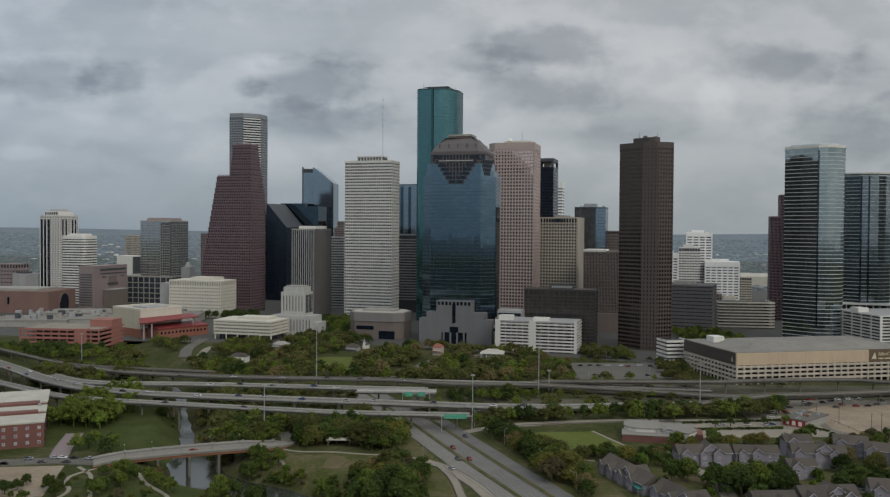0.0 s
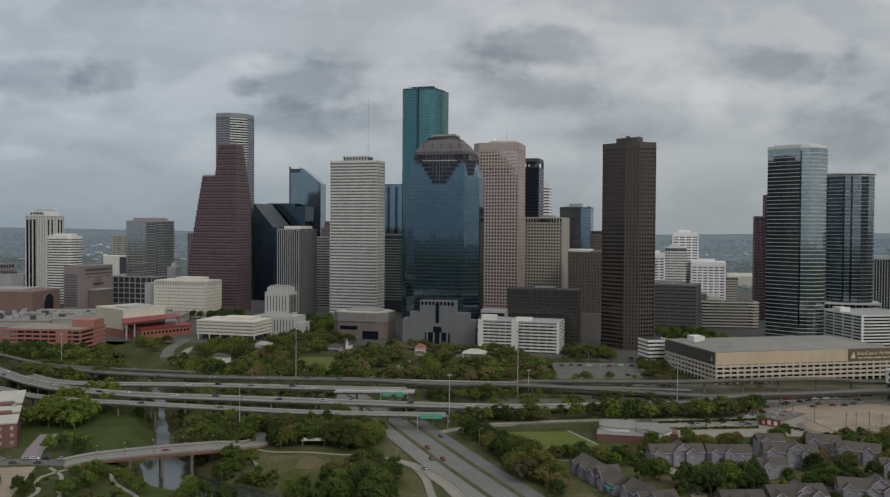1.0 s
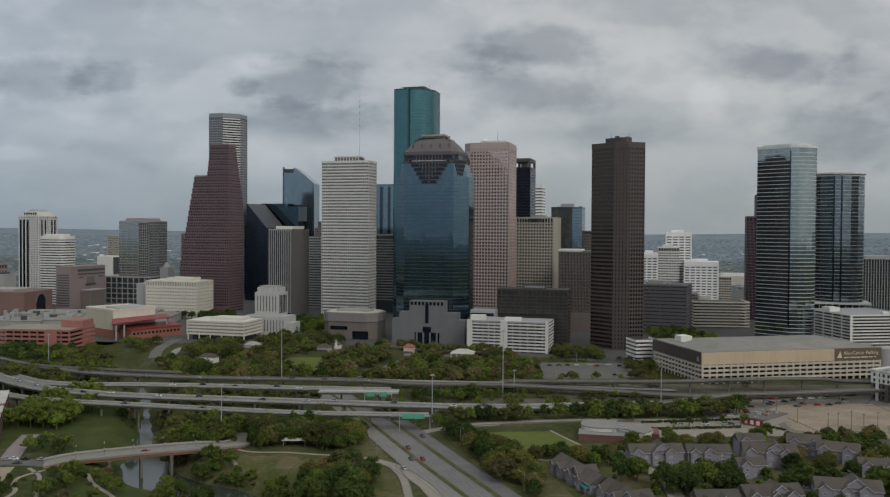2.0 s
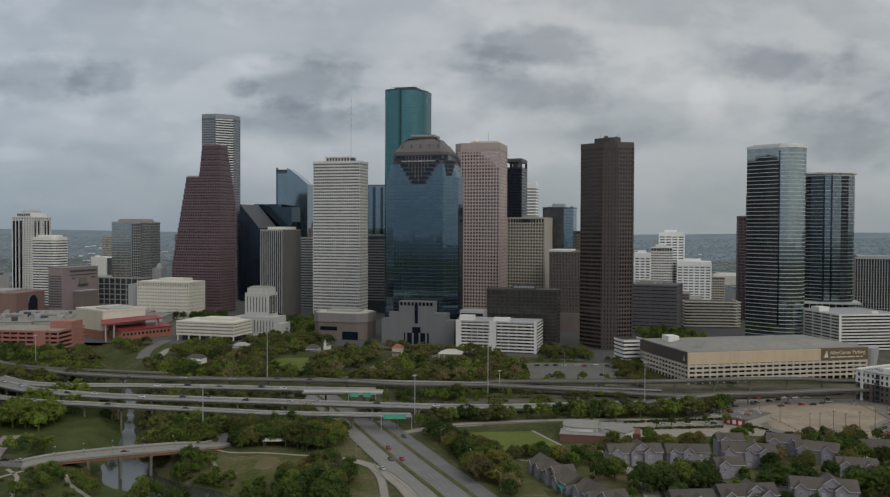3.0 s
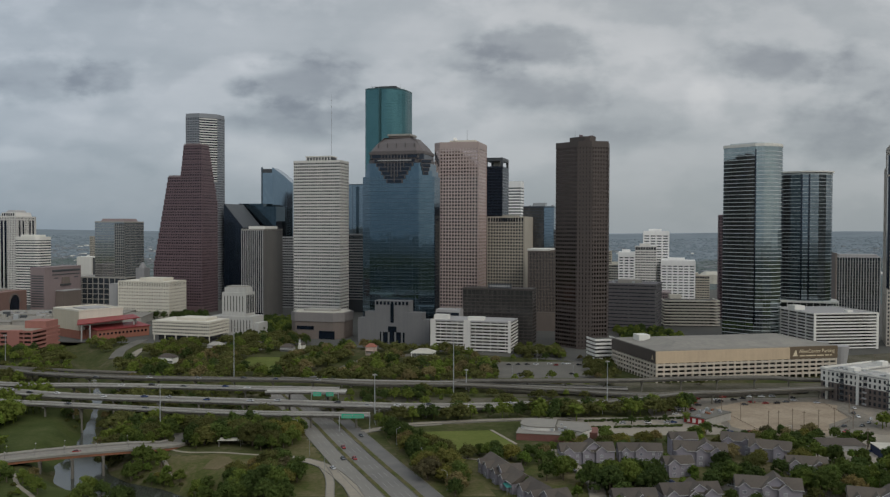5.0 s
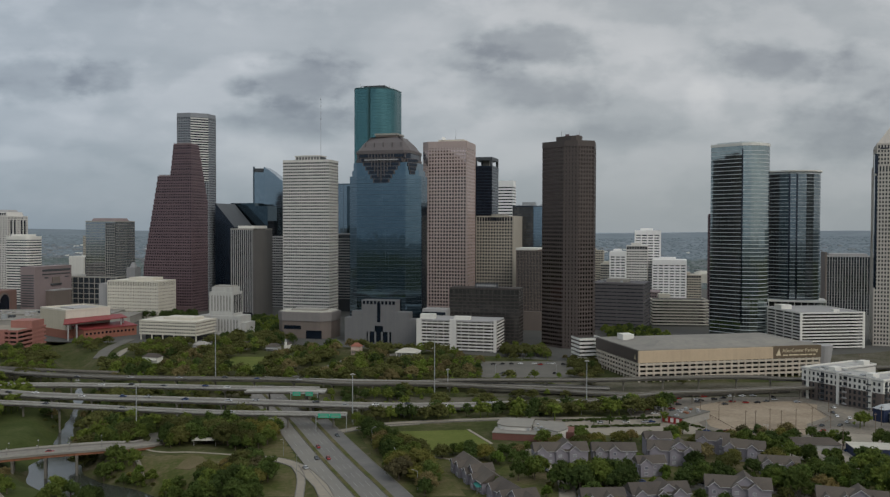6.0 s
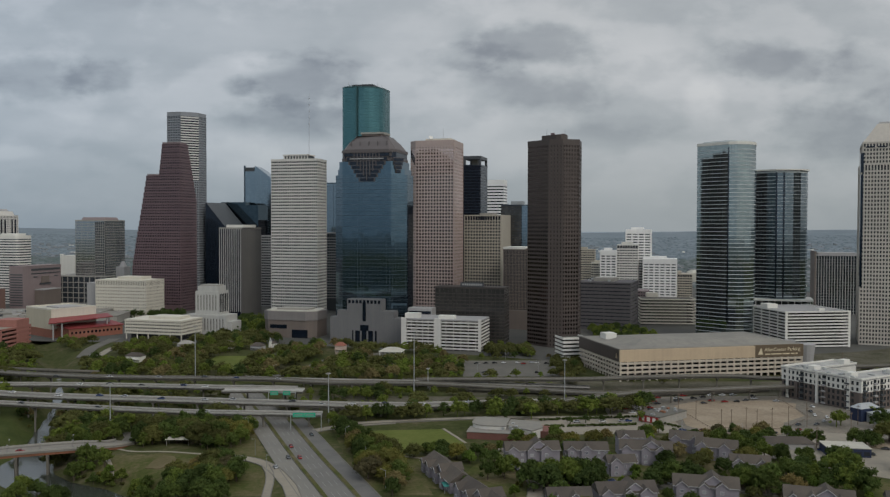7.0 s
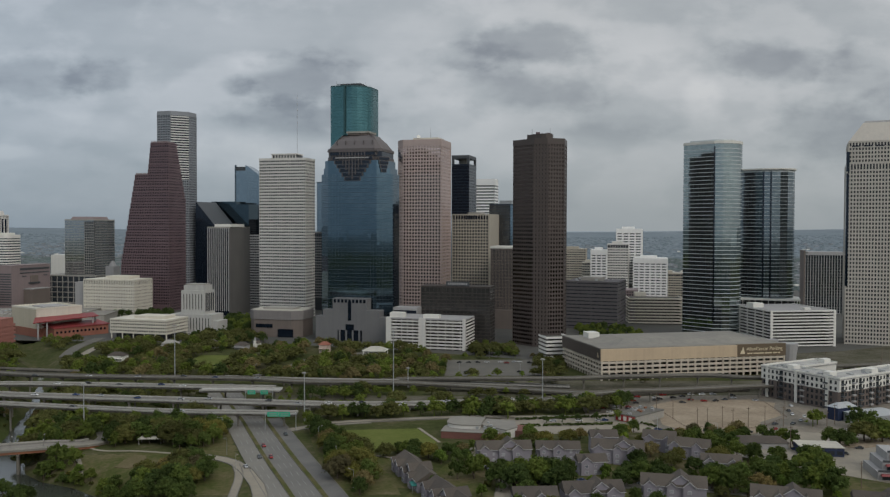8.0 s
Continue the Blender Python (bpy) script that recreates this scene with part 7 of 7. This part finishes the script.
for x0, y, panels, z in ((-25, 573, ((0, 5.2), (8.6, 4.8)), 8.2), (1.2, 505, ((0, 6.4), (6.8, 6.4)), 8.4)):
    e = thing("road_sign_gantry", "green overhead road sign panels on a steel gantry", "road sign", x0, y, 0, 0, "sign gantries")
    part("beam", Shape().box(-1.5, 0.3, z + 1.2, 17, 0.7, z + 1.6), STEEL, e)
    for x in (-1.4, 16.6):
        part("post", Shape().tube((x, 0.5, 0), (x, 0.5, z + 2.4), 0.25, 0.25, 8), STEEL, e)
    for x, w in panels:
        p = part("sign_panel", Shape().box(x, 0, z, x + w, 0.25, z + 2.6), SIGN, e)
        part("sign_edge", Shape().box(x - 0.1, 0.02, z - 0.1, x + w + 0.1, 0.2, z + 2.7), LINE, p)
        for k in range(2):
            part("sign_bar", Shape().box(x + 0.7, -0.04, z + 0.55 + 1.0 * k, x + w - 0.7, 0, z + 0.95 + 1.0 * k), LINE, p)
line = spline([(-162, 436.2, 3.3), (-136, 445, 4.2), (-107, 455.5, 4.2)], 12)
for s in (6.2, -6.2):
    for p in line:
        e = thing("street_lamp", "small white-headed lamp on the bridge", "street lamp", p.x - 0.37 * s, p.y + 0.93 * s, p.z + 0.2, 0, "bridge lamps")
        part("post", Shape().tube((0, 0, 0), (0, 0, 4.2), 0.09, 0.06, 6), SLATE, e)
        part("head", Shape().tube((0, 0, 4.1), (0, 0, 4.6), 0.36, 0.24, 8), PALE, e)
for k in range(16):
    x, y = ((20, 524), (35, 476), (50, 430), (62, 392), (-24, 500), (-10, 452), (2, 420), (130, 548), (165, 552), (200, 556), (230, 500), (260, 484), (150, 780), (170, 700), (120, 700), (-45, 690))[k]
    e = thing("street_lamp", "slim grey street lamp with one arm", "street lamp", x, y, 0, (k * 50) % 360, "street lamps")
    part("post", Shape().tube((0, 0, -0.3), (0, 0, 9), 0.13, 0.08, 6), STEEL, e)
    part("arm", Shape().tube((0, 0, 8.9), (2.4, 0, 9.3), 0.07, 0.05, 6), STEEL, e)
    part("lamp_head", Shape().box(2.2, -0.2, 9.2, 3.1, 0.2, 9.4), GREY, e)

# ---- cars ----
TYRE = material("tyre_rubber", (0.02, 0.02, 0.02), 0.9, vary=0.1)
CARS = []
for name, colour in (("white", (0.72, 0.72, 0.71)), ("silver", (0.42, 0.43, 0.44)), ("black", (0.02, 0.02, 0.022)), ("dark grey", (0.08, 0.085, 0.09)), ("red", (0.28, 0.02, 0.018)), ("blue", (0.03, 0.06, 0.16))):
    paint = material(name.replace(" ", "_") + "_car_paint", colour, 0.25, metal=0.1, vary=0.03, specular=0.6)
    e = thing("car", name + " saloon car on the road", "car", 0, 0, -50, 0, "cars")
    hull = Shape().extrude_y([(-2.2, 0.35), (2.2, 0.35), (2.25, 0.75), (1.2, 0.95), (-2.0, 1.0), (-2.25, 0.8)], -0.88, 0.88)
    part("body", hull, paint, e)
    part("cabin", Shape().extrude_y([(-1.75, 0.95), (1.0, 0.9), (0.35, 1.45), (-1.2, 1.45)], -0.76, 0.76), ROOMS, e)
    part("roof", Shape().box(-1.15, -0.74, 1.45, 0.32, 0.74, 1.5), paint, e)
    for x in (-1.35, 1.4):
        for y in (-0.82, 0.82):
            part("wheel", Shape().tube((x, y - 0.1, 0.33), (x, y + 0.1, 0.33), 0.33, 0.33, 10), TYRE, e)
    CARS.append([e, False])


def car(kind, x, y, z, yaw):
    e, used = CARS[kind]
    if used:
        return copy_thing(e, pose(x, y, z, 0, 0, yaw))
    CARS[kind][1] = True
    e.matrix_world = pose(x, y, z, 0, 0, yaw)
    return e


def traffic(points, lanes, count, seed, z=0.0, start=0.0, stop=1.0):
    rng = random.Random(seed)
    line = spline(points, 4)
    for k in range(count):
        i = int((start + (stop - start) * (k + rng.uniform(0.1, 0.9)) / count) * (len(line) - 2))
        p, way = line[i], line[i + 1] - line[i]
        side = Vector((-way.y, way.x, 0)).normalized() * rng.choice(lanes)
        car(rng.choice((0, 0, 1, 1, 2, 3, 3, 4, 5)), p.x + side.x, p.y + side.y, p.z + z, math.degrees(math.atan2(way.y, way.x)) + (180 if rng.random() < 0.5 else 0))


traffic([(-400, 735, 9.5), (-329, 661, 10), (-286, 618, 10), (-249, 589, 10), (-214, 574, 10), (-179, 564, 10), (-121, 555, 10), (-65, 547, 10), (8, 541, 9), (40, 545, 7.5), (82, 560, 4.5), (137, 578, 2.2), (200, 590, 1.6)], (-3.6, -0.5, 3.2), 26, 1)
traffic([(-183, 604, 10), (-131, 599, 10), (-86, 594, 10), (-54, 591, 10)], (-2, 2), 5, 2)
traffic([(-203, 640, 9), (-139, 637, 9), (-75, 633, 9), (-33, 629, 9), (8, 622, 8)], (-2.4, 2.2), 6, 3)
traffic([(-192, 549, 8.5), (-134, 534, 8.5), (-62, 520, 8.5), (-10, 516, 8.5)], (-1.4, 1.4), 3, 4)
traffic([(-21, 519, 0.16), (7, 441, 0.16), (27, 387, 0.16)], (-2.8, 0, 2.8), 1, 5)
traffic([(-6, 514, 0.2), (19.5, 443, 0.2), (40, 389, 0.2)], (-4, 0, 4), 2, 6)
traffic([(5, 517, 0.24), (31, 448, 0.24)], (0,), 1, 7)
traffic([(2, 430, 0.32), (11, 412, 0.32), (17, 398, 0.32)], (1.5,), 1, 8)
traffic([(-235, 431, 0.4), (-196, 438, 0.4), (-176, 436, 0.4)], (-3.8, 4, 4, 4), 12, 9)
traffic([(-150, 440.2, 3.8), (-107, 455.5, 4.2)], (-3,), 1, 10)
traffic([(124, 440, 0.14), (132, 408, 0.14)], (-2.6,), 5, 11)
traffic([(140, 406, 0.14), (215, 392, 0.14)], (2.6, -2.6), 6, 12)
traffic([(204, 584, 0.14), (330, 590, 0.14)], (-4, 0, 4, 9), 14, 13)
traffic([(290, 498, 0.14), (330, 536, 0.14), (338, 580, 0.14)], (-2, 5), 9, 14)
traffic([(290, 470, 0.14), (360, 440, 0.14)], (-8, 2, 8), 6, 15)
traffic([(122, 752, 0.14), (196, 758, 0.14)], (-3, 3), 9, 16)
traffic([(118, 700, 0.14), (190, 700, 0.14)], (0, 6), 3, 17)
traffic([(-44, 690, 0.14), (-22, 735, 0.14)], (2,), 2, 20)
traffic([(-84, 486, 0.5), (-78, 489, 0.3), (-72, 490, 0.3)], (0,), 2, 21)
traffic([(160, 530, 0.14), (225, 535, 0.14)], (-4, 3), 4, 22)

traffic([(206, 560, 0.14), (246, 552, 0.14)], (-6, 0, 6, 12), 14, 23)
traffic([(214, 600, 0.14), (320, 608, 0.14)], (-4, 0, 5), 12, 24)
traffic([(330, 500, 0.14), (420, 470, 0.14)], (-6, 6), 8, 25)
traffic([(420, 700, 0.14), (620, 730, 0.14)], (-12, -5, 4, 12), 18, 27)
traffic([(232, 508, 0.14), (300, 500, 0.14)], (-3, 3), 5, 28)
traffic([(280, 455, 0.14), (284, 440, 0.14)], (0, 3), 3, 26)

# trees of the estate and round the lot
for k, x, y, s in ((1, 110, 407, 1.0), (6, 126, 404, 0.9), (0, 136, 400, 1.1), (1, 148, 404, 1.2), (0, 156, 398, 1.3), (5, 142, 394, 1.2), (6, 171, 419, 0.8), (0, 198, 409, 1.0), (1, 204, 402, 1.1), (6, 211, 404, 0.9), (0, 236, 393, 1.1),
                   (5, 228, 398, 1.0), (4, 263, 436, 1.1), (5, 256, 442, 1.0), (7, 230, 452, 1.0), (3, 224, 438, 0.8), (1, 272, 384, 1.4), (0, 320, 463, 1.1), (4, 271, 425, 1.2), (0, 251, 452, 0.9), (1, 358, 535, 1.1), (6, 205, 476, 0.8),
                   (3, 215, 470, 0.8), (3, 196, 472, 0.9), (6, 118, 428, 0.8), (0, 122, 420, 0.9), (5, 112, 452, 0.7), (0, 120, 456, 0.7), (6, 128, 462, 0.7), (4, 240, 470, 1.0), (5, 250, 466, 0.9), (0, 262, 466, 0.9), (7, 246, 410, 0.8),
                   (1, 262, 400, 1.0), (5, 244, 402, 0.9), (0, 284, 412, 1.0), (4, 282, 398, 0.9), (0, 100, 384, 0.9), (6, 120, 380, 0.8), (5, 186, 396, 0.9), (6, 180, 404, 0.7), (0, 188, 470, 0.8), (3, 160, 474, 0.8), (3, 174, 478, 0.8), (7, 182, 484, 0.7), (10, 168, 524, 1.0),
                   (10, 178, 526, 1.2), (10, 188, 528, 1.1), (10, 200, 530, 1.2), (1, 213, 528, 0.8), (0, 216, 500, 0.8), (3, 150, 468, 0.8), (5, 290, 430, 1.0), (0, 300, 440, 0.8), (6, 276, 446, 0.7), (4, 306, 412, 0.7), (0, 330, 470, 0.7), (0, 132, 412, 0.9), (5, 152, 410, 1.0), (1, 162, 406, 1.1)):
    if x < 292 or y > 452:
        tree(k, x, y, s * 0.92, (k * 77 + x) % 360)
for k, x, y, s in ((0, 128, 392, 1.7), (5, 136, 386, 1.8), (1, 146, 390, 1.9), (5, 154, 384, 1.7), (0, 140, 402, 1.6), (1, 150, 398, 1.6), (4, 160, 392, 1.6), (1, 118, 408, 1.5), (0, 196, 398, 1.5), (5, 204, 392, 1.5), (4, 190, 402, 1.4), (0, 226, 390, 1.5), (5, 234, 384, 1.6), (1, 240, 392, 1.6),
                   (4, 232, 400, 1.4), (1, 272, 388, 1.9), (0, 278, 380, 1.8), (5, 262, 410, 1.4), (4, 256, 414, 1.3), (0, 268, 404, 1.3), (7, 212, 446, 1.2), (3, 218, 428, 1.1), (9, 226, 470, 1.6), (3, 236, 476, 1.1), (4, 246, 478, 1.2), (1, 284, 470, 1.2), (0, 294, 476, 1.1), (5, 256, 470, 1.2), (7, 238, 482, 1.0), (0, 270, 478, 1.0),
                   (4, 310, 396, 1.2), (6, 182, 412, 1.1), (6, 130, 400, 1.2), (3, 96, 444, 1.2), (5, 88, 440, 1.1), (9, 82, 434, 1.5), (0, 106, 448, 1.0), (8, 140, 470, 1.4), (9, 150, 476, 1.6), (8, 162, 482, 1.3), (9, 200, 486, 1.5), (3, 208, 492, 1.0), (1, 362, 532, 1.2), (0, 372, 530, 1.0), (5, 318, 470, 1.3), (4, 326, 466, 1.2)):
    if x < 292 or y > 452:
        tree(k, x, y, s * 0.7, (k * 61 + x) % 360)
for k in range(26):
    x, y = ((106, 690), (106, 705), (107, 722), (108, 740), (110, 758), (114, 776), (128, 780), (142, 781), (158, 782), (174, 783), (190, 784), (206, 786), (214, 772), (210, 750), (204, 724), (200, 702), (188, 684), (170, 684), (150, 682), (130, 680), (118, 664), (240, 664), (96, 672), (84, 660), (100, 655), (262, 660))[k]
    tree((0, 3, 5, 1, 7, 6)[k % 6], x, y, 0.5 + 0.08 * (k % 5), k * 40)
patch("sand_heap", "pale heap of sand by the street", [(316, 470), (330, 462), (352, 470), (350, 482), (326, 484)], SAND, "sand", 0.6)
for k, x, y, s in ((1, 328, 514, 1.0), (0, 333, 519, 0.9), (5, 352, 508, 1.2), (4, 357, 504, 1.1), (1, 345, 478, 1.5), (5, 349, 474, 1.3), (2, 340, 476, 1.1), (7, 358, 480, 1.0), (4, 282, 420, 1.3), (5, 285, 412, 1.3), (0, 277, 408, 1.2)):
    tree(k, x, y, s, k * 70 + x)
rng = random.Random(303)
for k in range(230):
    x, y = rng.uniform(80, 330), rng.uniform(336, 486)
    if not inside(x, y, [(100, 440), (112, 336), (280, 336), (290, 440), (300, 480), (236, 486), (112, 478)]):
        continue
    clear = True
    for hx, hy, yaw, half, deep in HOMES:
        u = (x - hx) * math.cos(yaw) + (y - hy) * math.sin(yaw)
        v = -(x - hx) * math.sin(yaw) + (y - hy) * math.cos(yaw)
        clear = clear and not (abs(u) < half and -4.5 < v < deep)
    for sx0, sy0, sx1, sy1 in ((288, 440, 318, 466), (258, 455, 295, 475), (84, 382, 100, 398), (306, 400, 340, 430), (118, 398, 220, 412)):
        clear = clear and not (sx0 < x < sx1 and sy0 < y < sy1)
    kind, size, spin = rng.choice((0, 1, 0, 4, 5, 6, 3, 7, 8, 9)), rng.uniform(0.5, 0.95), rng.uniform(0, 360)
    if clear and room_for(kind, x, y, size):
        tree(kind, x, y, size, spin)


# ---- the far suburbs ----
# rim holds the clumps past 2700 m, whose colour has more haze in it
woods, rim, rng = Shape(), Shape(), random.Random(31)
for k in range(26000):
    y = 1250 * (4300 / 1250) ** rng.random()
    x = 50 + rng.uniform(-0.66, 0.66) * y
    if y < 1700 and -700 < x < 780:
        continue
    r, h = rng.uniform(3.5, 9), rng.uniform(1.4, 3.6)
    z = land(x, y)
    turn = rng.uniform(0, 6)
    ring = [(x + 1.3 * r * math.cos(turn + a) * rng.uniform(0.7, 1.2), y + r * math.sin(turn + a), z - 1) for a in (0, 1.26, 2.51, 3.77, 5.03)]
    top = [(x + r * 1.0 * math.cos(turn + a), y + r * 0.75 * math.sin(turn + a), z + h * rng.uniform(0.7, 1.0)) for a in (0.5, 2.6, 4.7)]
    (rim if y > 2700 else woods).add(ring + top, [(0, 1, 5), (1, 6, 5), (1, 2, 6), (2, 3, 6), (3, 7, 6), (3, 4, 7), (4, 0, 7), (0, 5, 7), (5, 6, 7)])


def copse(name, stops):
    m = bpy.data.materials.new(name)
    m.use_nodes = True
    n = Nodes(m.node_tree)
    island = n.add("ShaderNodeNewGeometry").outputs["Random Per Island"]
    n.add("ShaderNodeOutputMaterial", {0: n.add("ShaderNodeBsdfPrincipled", {"Base Color": n.ramp(island, stops), "Roughness": 0.95, "Specular IOR Level": 0.05}).outputs[0]})
    return m


# these leaf colours are greyed and blued to imitate haze
COPSE = copse("hazed_distant_leaves", [(0.0, (0.086, 0.106, 0.104)), (0.6, (0.108, 0.128, 0.128)), (1.0, (0.135, 0.152, 0.152))])
lone("far_woods", rim, copse("hazed_horizon_leaves", [(0.0, (0.135, 0.165, 0.182)), (1.0, (0.175, 0.205, 0.222))]), "woods close to the horizon, haze put into their colour", "woods", kind="stuff")
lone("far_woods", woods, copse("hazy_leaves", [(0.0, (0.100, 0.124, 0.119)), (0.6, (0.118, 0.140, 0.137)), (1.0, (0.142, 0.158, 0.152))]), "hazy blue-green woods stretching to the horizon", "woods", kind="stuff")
# roof colour greyed to include the haze of distance
ROOFS = material("hazed_roofs", (0.2, 0.21, 0.215), 0.9, vary=0.2, grain=0.02, broad=0.004)
rng = random.Random(40)
QUARTERS = []
for k in range(110):
    y = 1700 * (3500 / 1700) ** rng.random()
    QUARTERS.append((50 + rng.uniform(-0.6, 0.6) * y, y, rng.uniform(60, 260), rng.uniform(25, 110)))
for mat, count, seed, words in ((ROOFS, 1500, 41, "pale roofs of distant low buildings"), (COOL, 500, 42, "grey distant houses and sheds"), (BRIGHT, 220, 43, "white distant warehouses and tanks")):
    town, rng = Shape(), random.Random(seed)
    for k in range(count):
        cx, cy, wide, deep = rng.choice(QUARTERS)
        x, y = rng.gauss(cx, wide), rng.gauss(cy, deep)
        if y < 1600 or y > 4400:
            continue
        w, d, h = rng.uniform(6, 17), rng.uniform(8, 22), rng.uniform(3, 6)
        town.turned(x, y, land(x, y) - 1, w, d, h, radians(rng.choice((-16, 74, 0, 30))))
    lone("distant_town", town, mat, words, "distant buildings", kind="stuff")
# added backdrop wall: it glows, with a haze gradient painted into its emission
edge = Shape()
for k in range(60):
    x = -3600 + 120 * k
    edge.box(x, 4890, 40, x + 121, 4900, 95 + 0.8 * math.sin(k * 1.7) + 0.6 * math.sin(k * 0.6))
RIDGE = bpy.data.materials.new("horizon_haze_glow")
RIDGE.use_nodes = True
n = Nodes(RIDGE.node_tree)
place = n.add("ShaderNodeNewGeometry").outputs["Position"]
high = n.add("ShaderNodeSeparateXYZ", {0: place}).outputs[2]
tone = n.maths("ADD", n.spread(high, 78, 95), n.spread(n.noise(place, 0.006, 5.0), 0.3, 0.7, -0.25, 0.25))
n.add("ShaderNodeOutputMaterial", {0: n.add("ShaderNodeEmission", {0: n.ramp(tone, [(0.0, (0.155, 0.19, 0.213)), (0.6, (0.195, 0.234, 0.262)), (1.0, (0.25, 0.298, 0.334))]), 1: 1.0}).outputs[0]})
lone("backdrop", edge, RIDGE, "glowing backdrop strip with the horizon's haze painted in", "backdrop", kind="structure")

# unseen woods added behind the camera to darken what the glass towers mirror
behind, rng = Shape(), random.Random(77)
for k in range(5200):
    x, y = rng.uniform(-900, 1100), rng.uniform(-1500, 352)
    if bayou_distance(x, y) < 24:
        continue
    r, h = rng.uniform(3.5, 7.5), rng.uniform(5, 11)
    turn = rng.uniform(0, 6)
    ring = [(x + r * math.cos(turn + a) * rng.uniform(0.7, 1.2), y + r * math.sin(turn + a), land(x, y) - 1) for a in (0, 1.26, 2.51, 3.77, 5.03)]
    top = [(x + r * 0.6 * math.cos(turn + a), y + r * 0.6 * math.sin(turn + a), land(x, y) + h * rng.uniform(0.7, 1.0)) for a in (0.5, 2.6, 4.7)]
    behind.add(ring + top, [(0, 1, 5), (1, 6, 5), (1, 2, 6), (2, 3, 6), (3, 7, 6), (3, 4, 7), (4, 0, 7), (0, 5, 7), (5, 6, 7)])
lone("woodland", behind, COPSE, "unseen leafy woods added behind the camera for reflections", "trees", kind="stuff")

for kind, shape in FAR_TREES.items():
    lone("woodland", shape, LEAF[kind], {"green": "green park trees seen from afar", "olive": "olive live oaks seen from afar", "dark": "dark green trees seen from afar", "lime": "fresh green trees seen from afar", "brown": "brownish budding trees seen from afar"}[kind], "trees", kind="stuff")
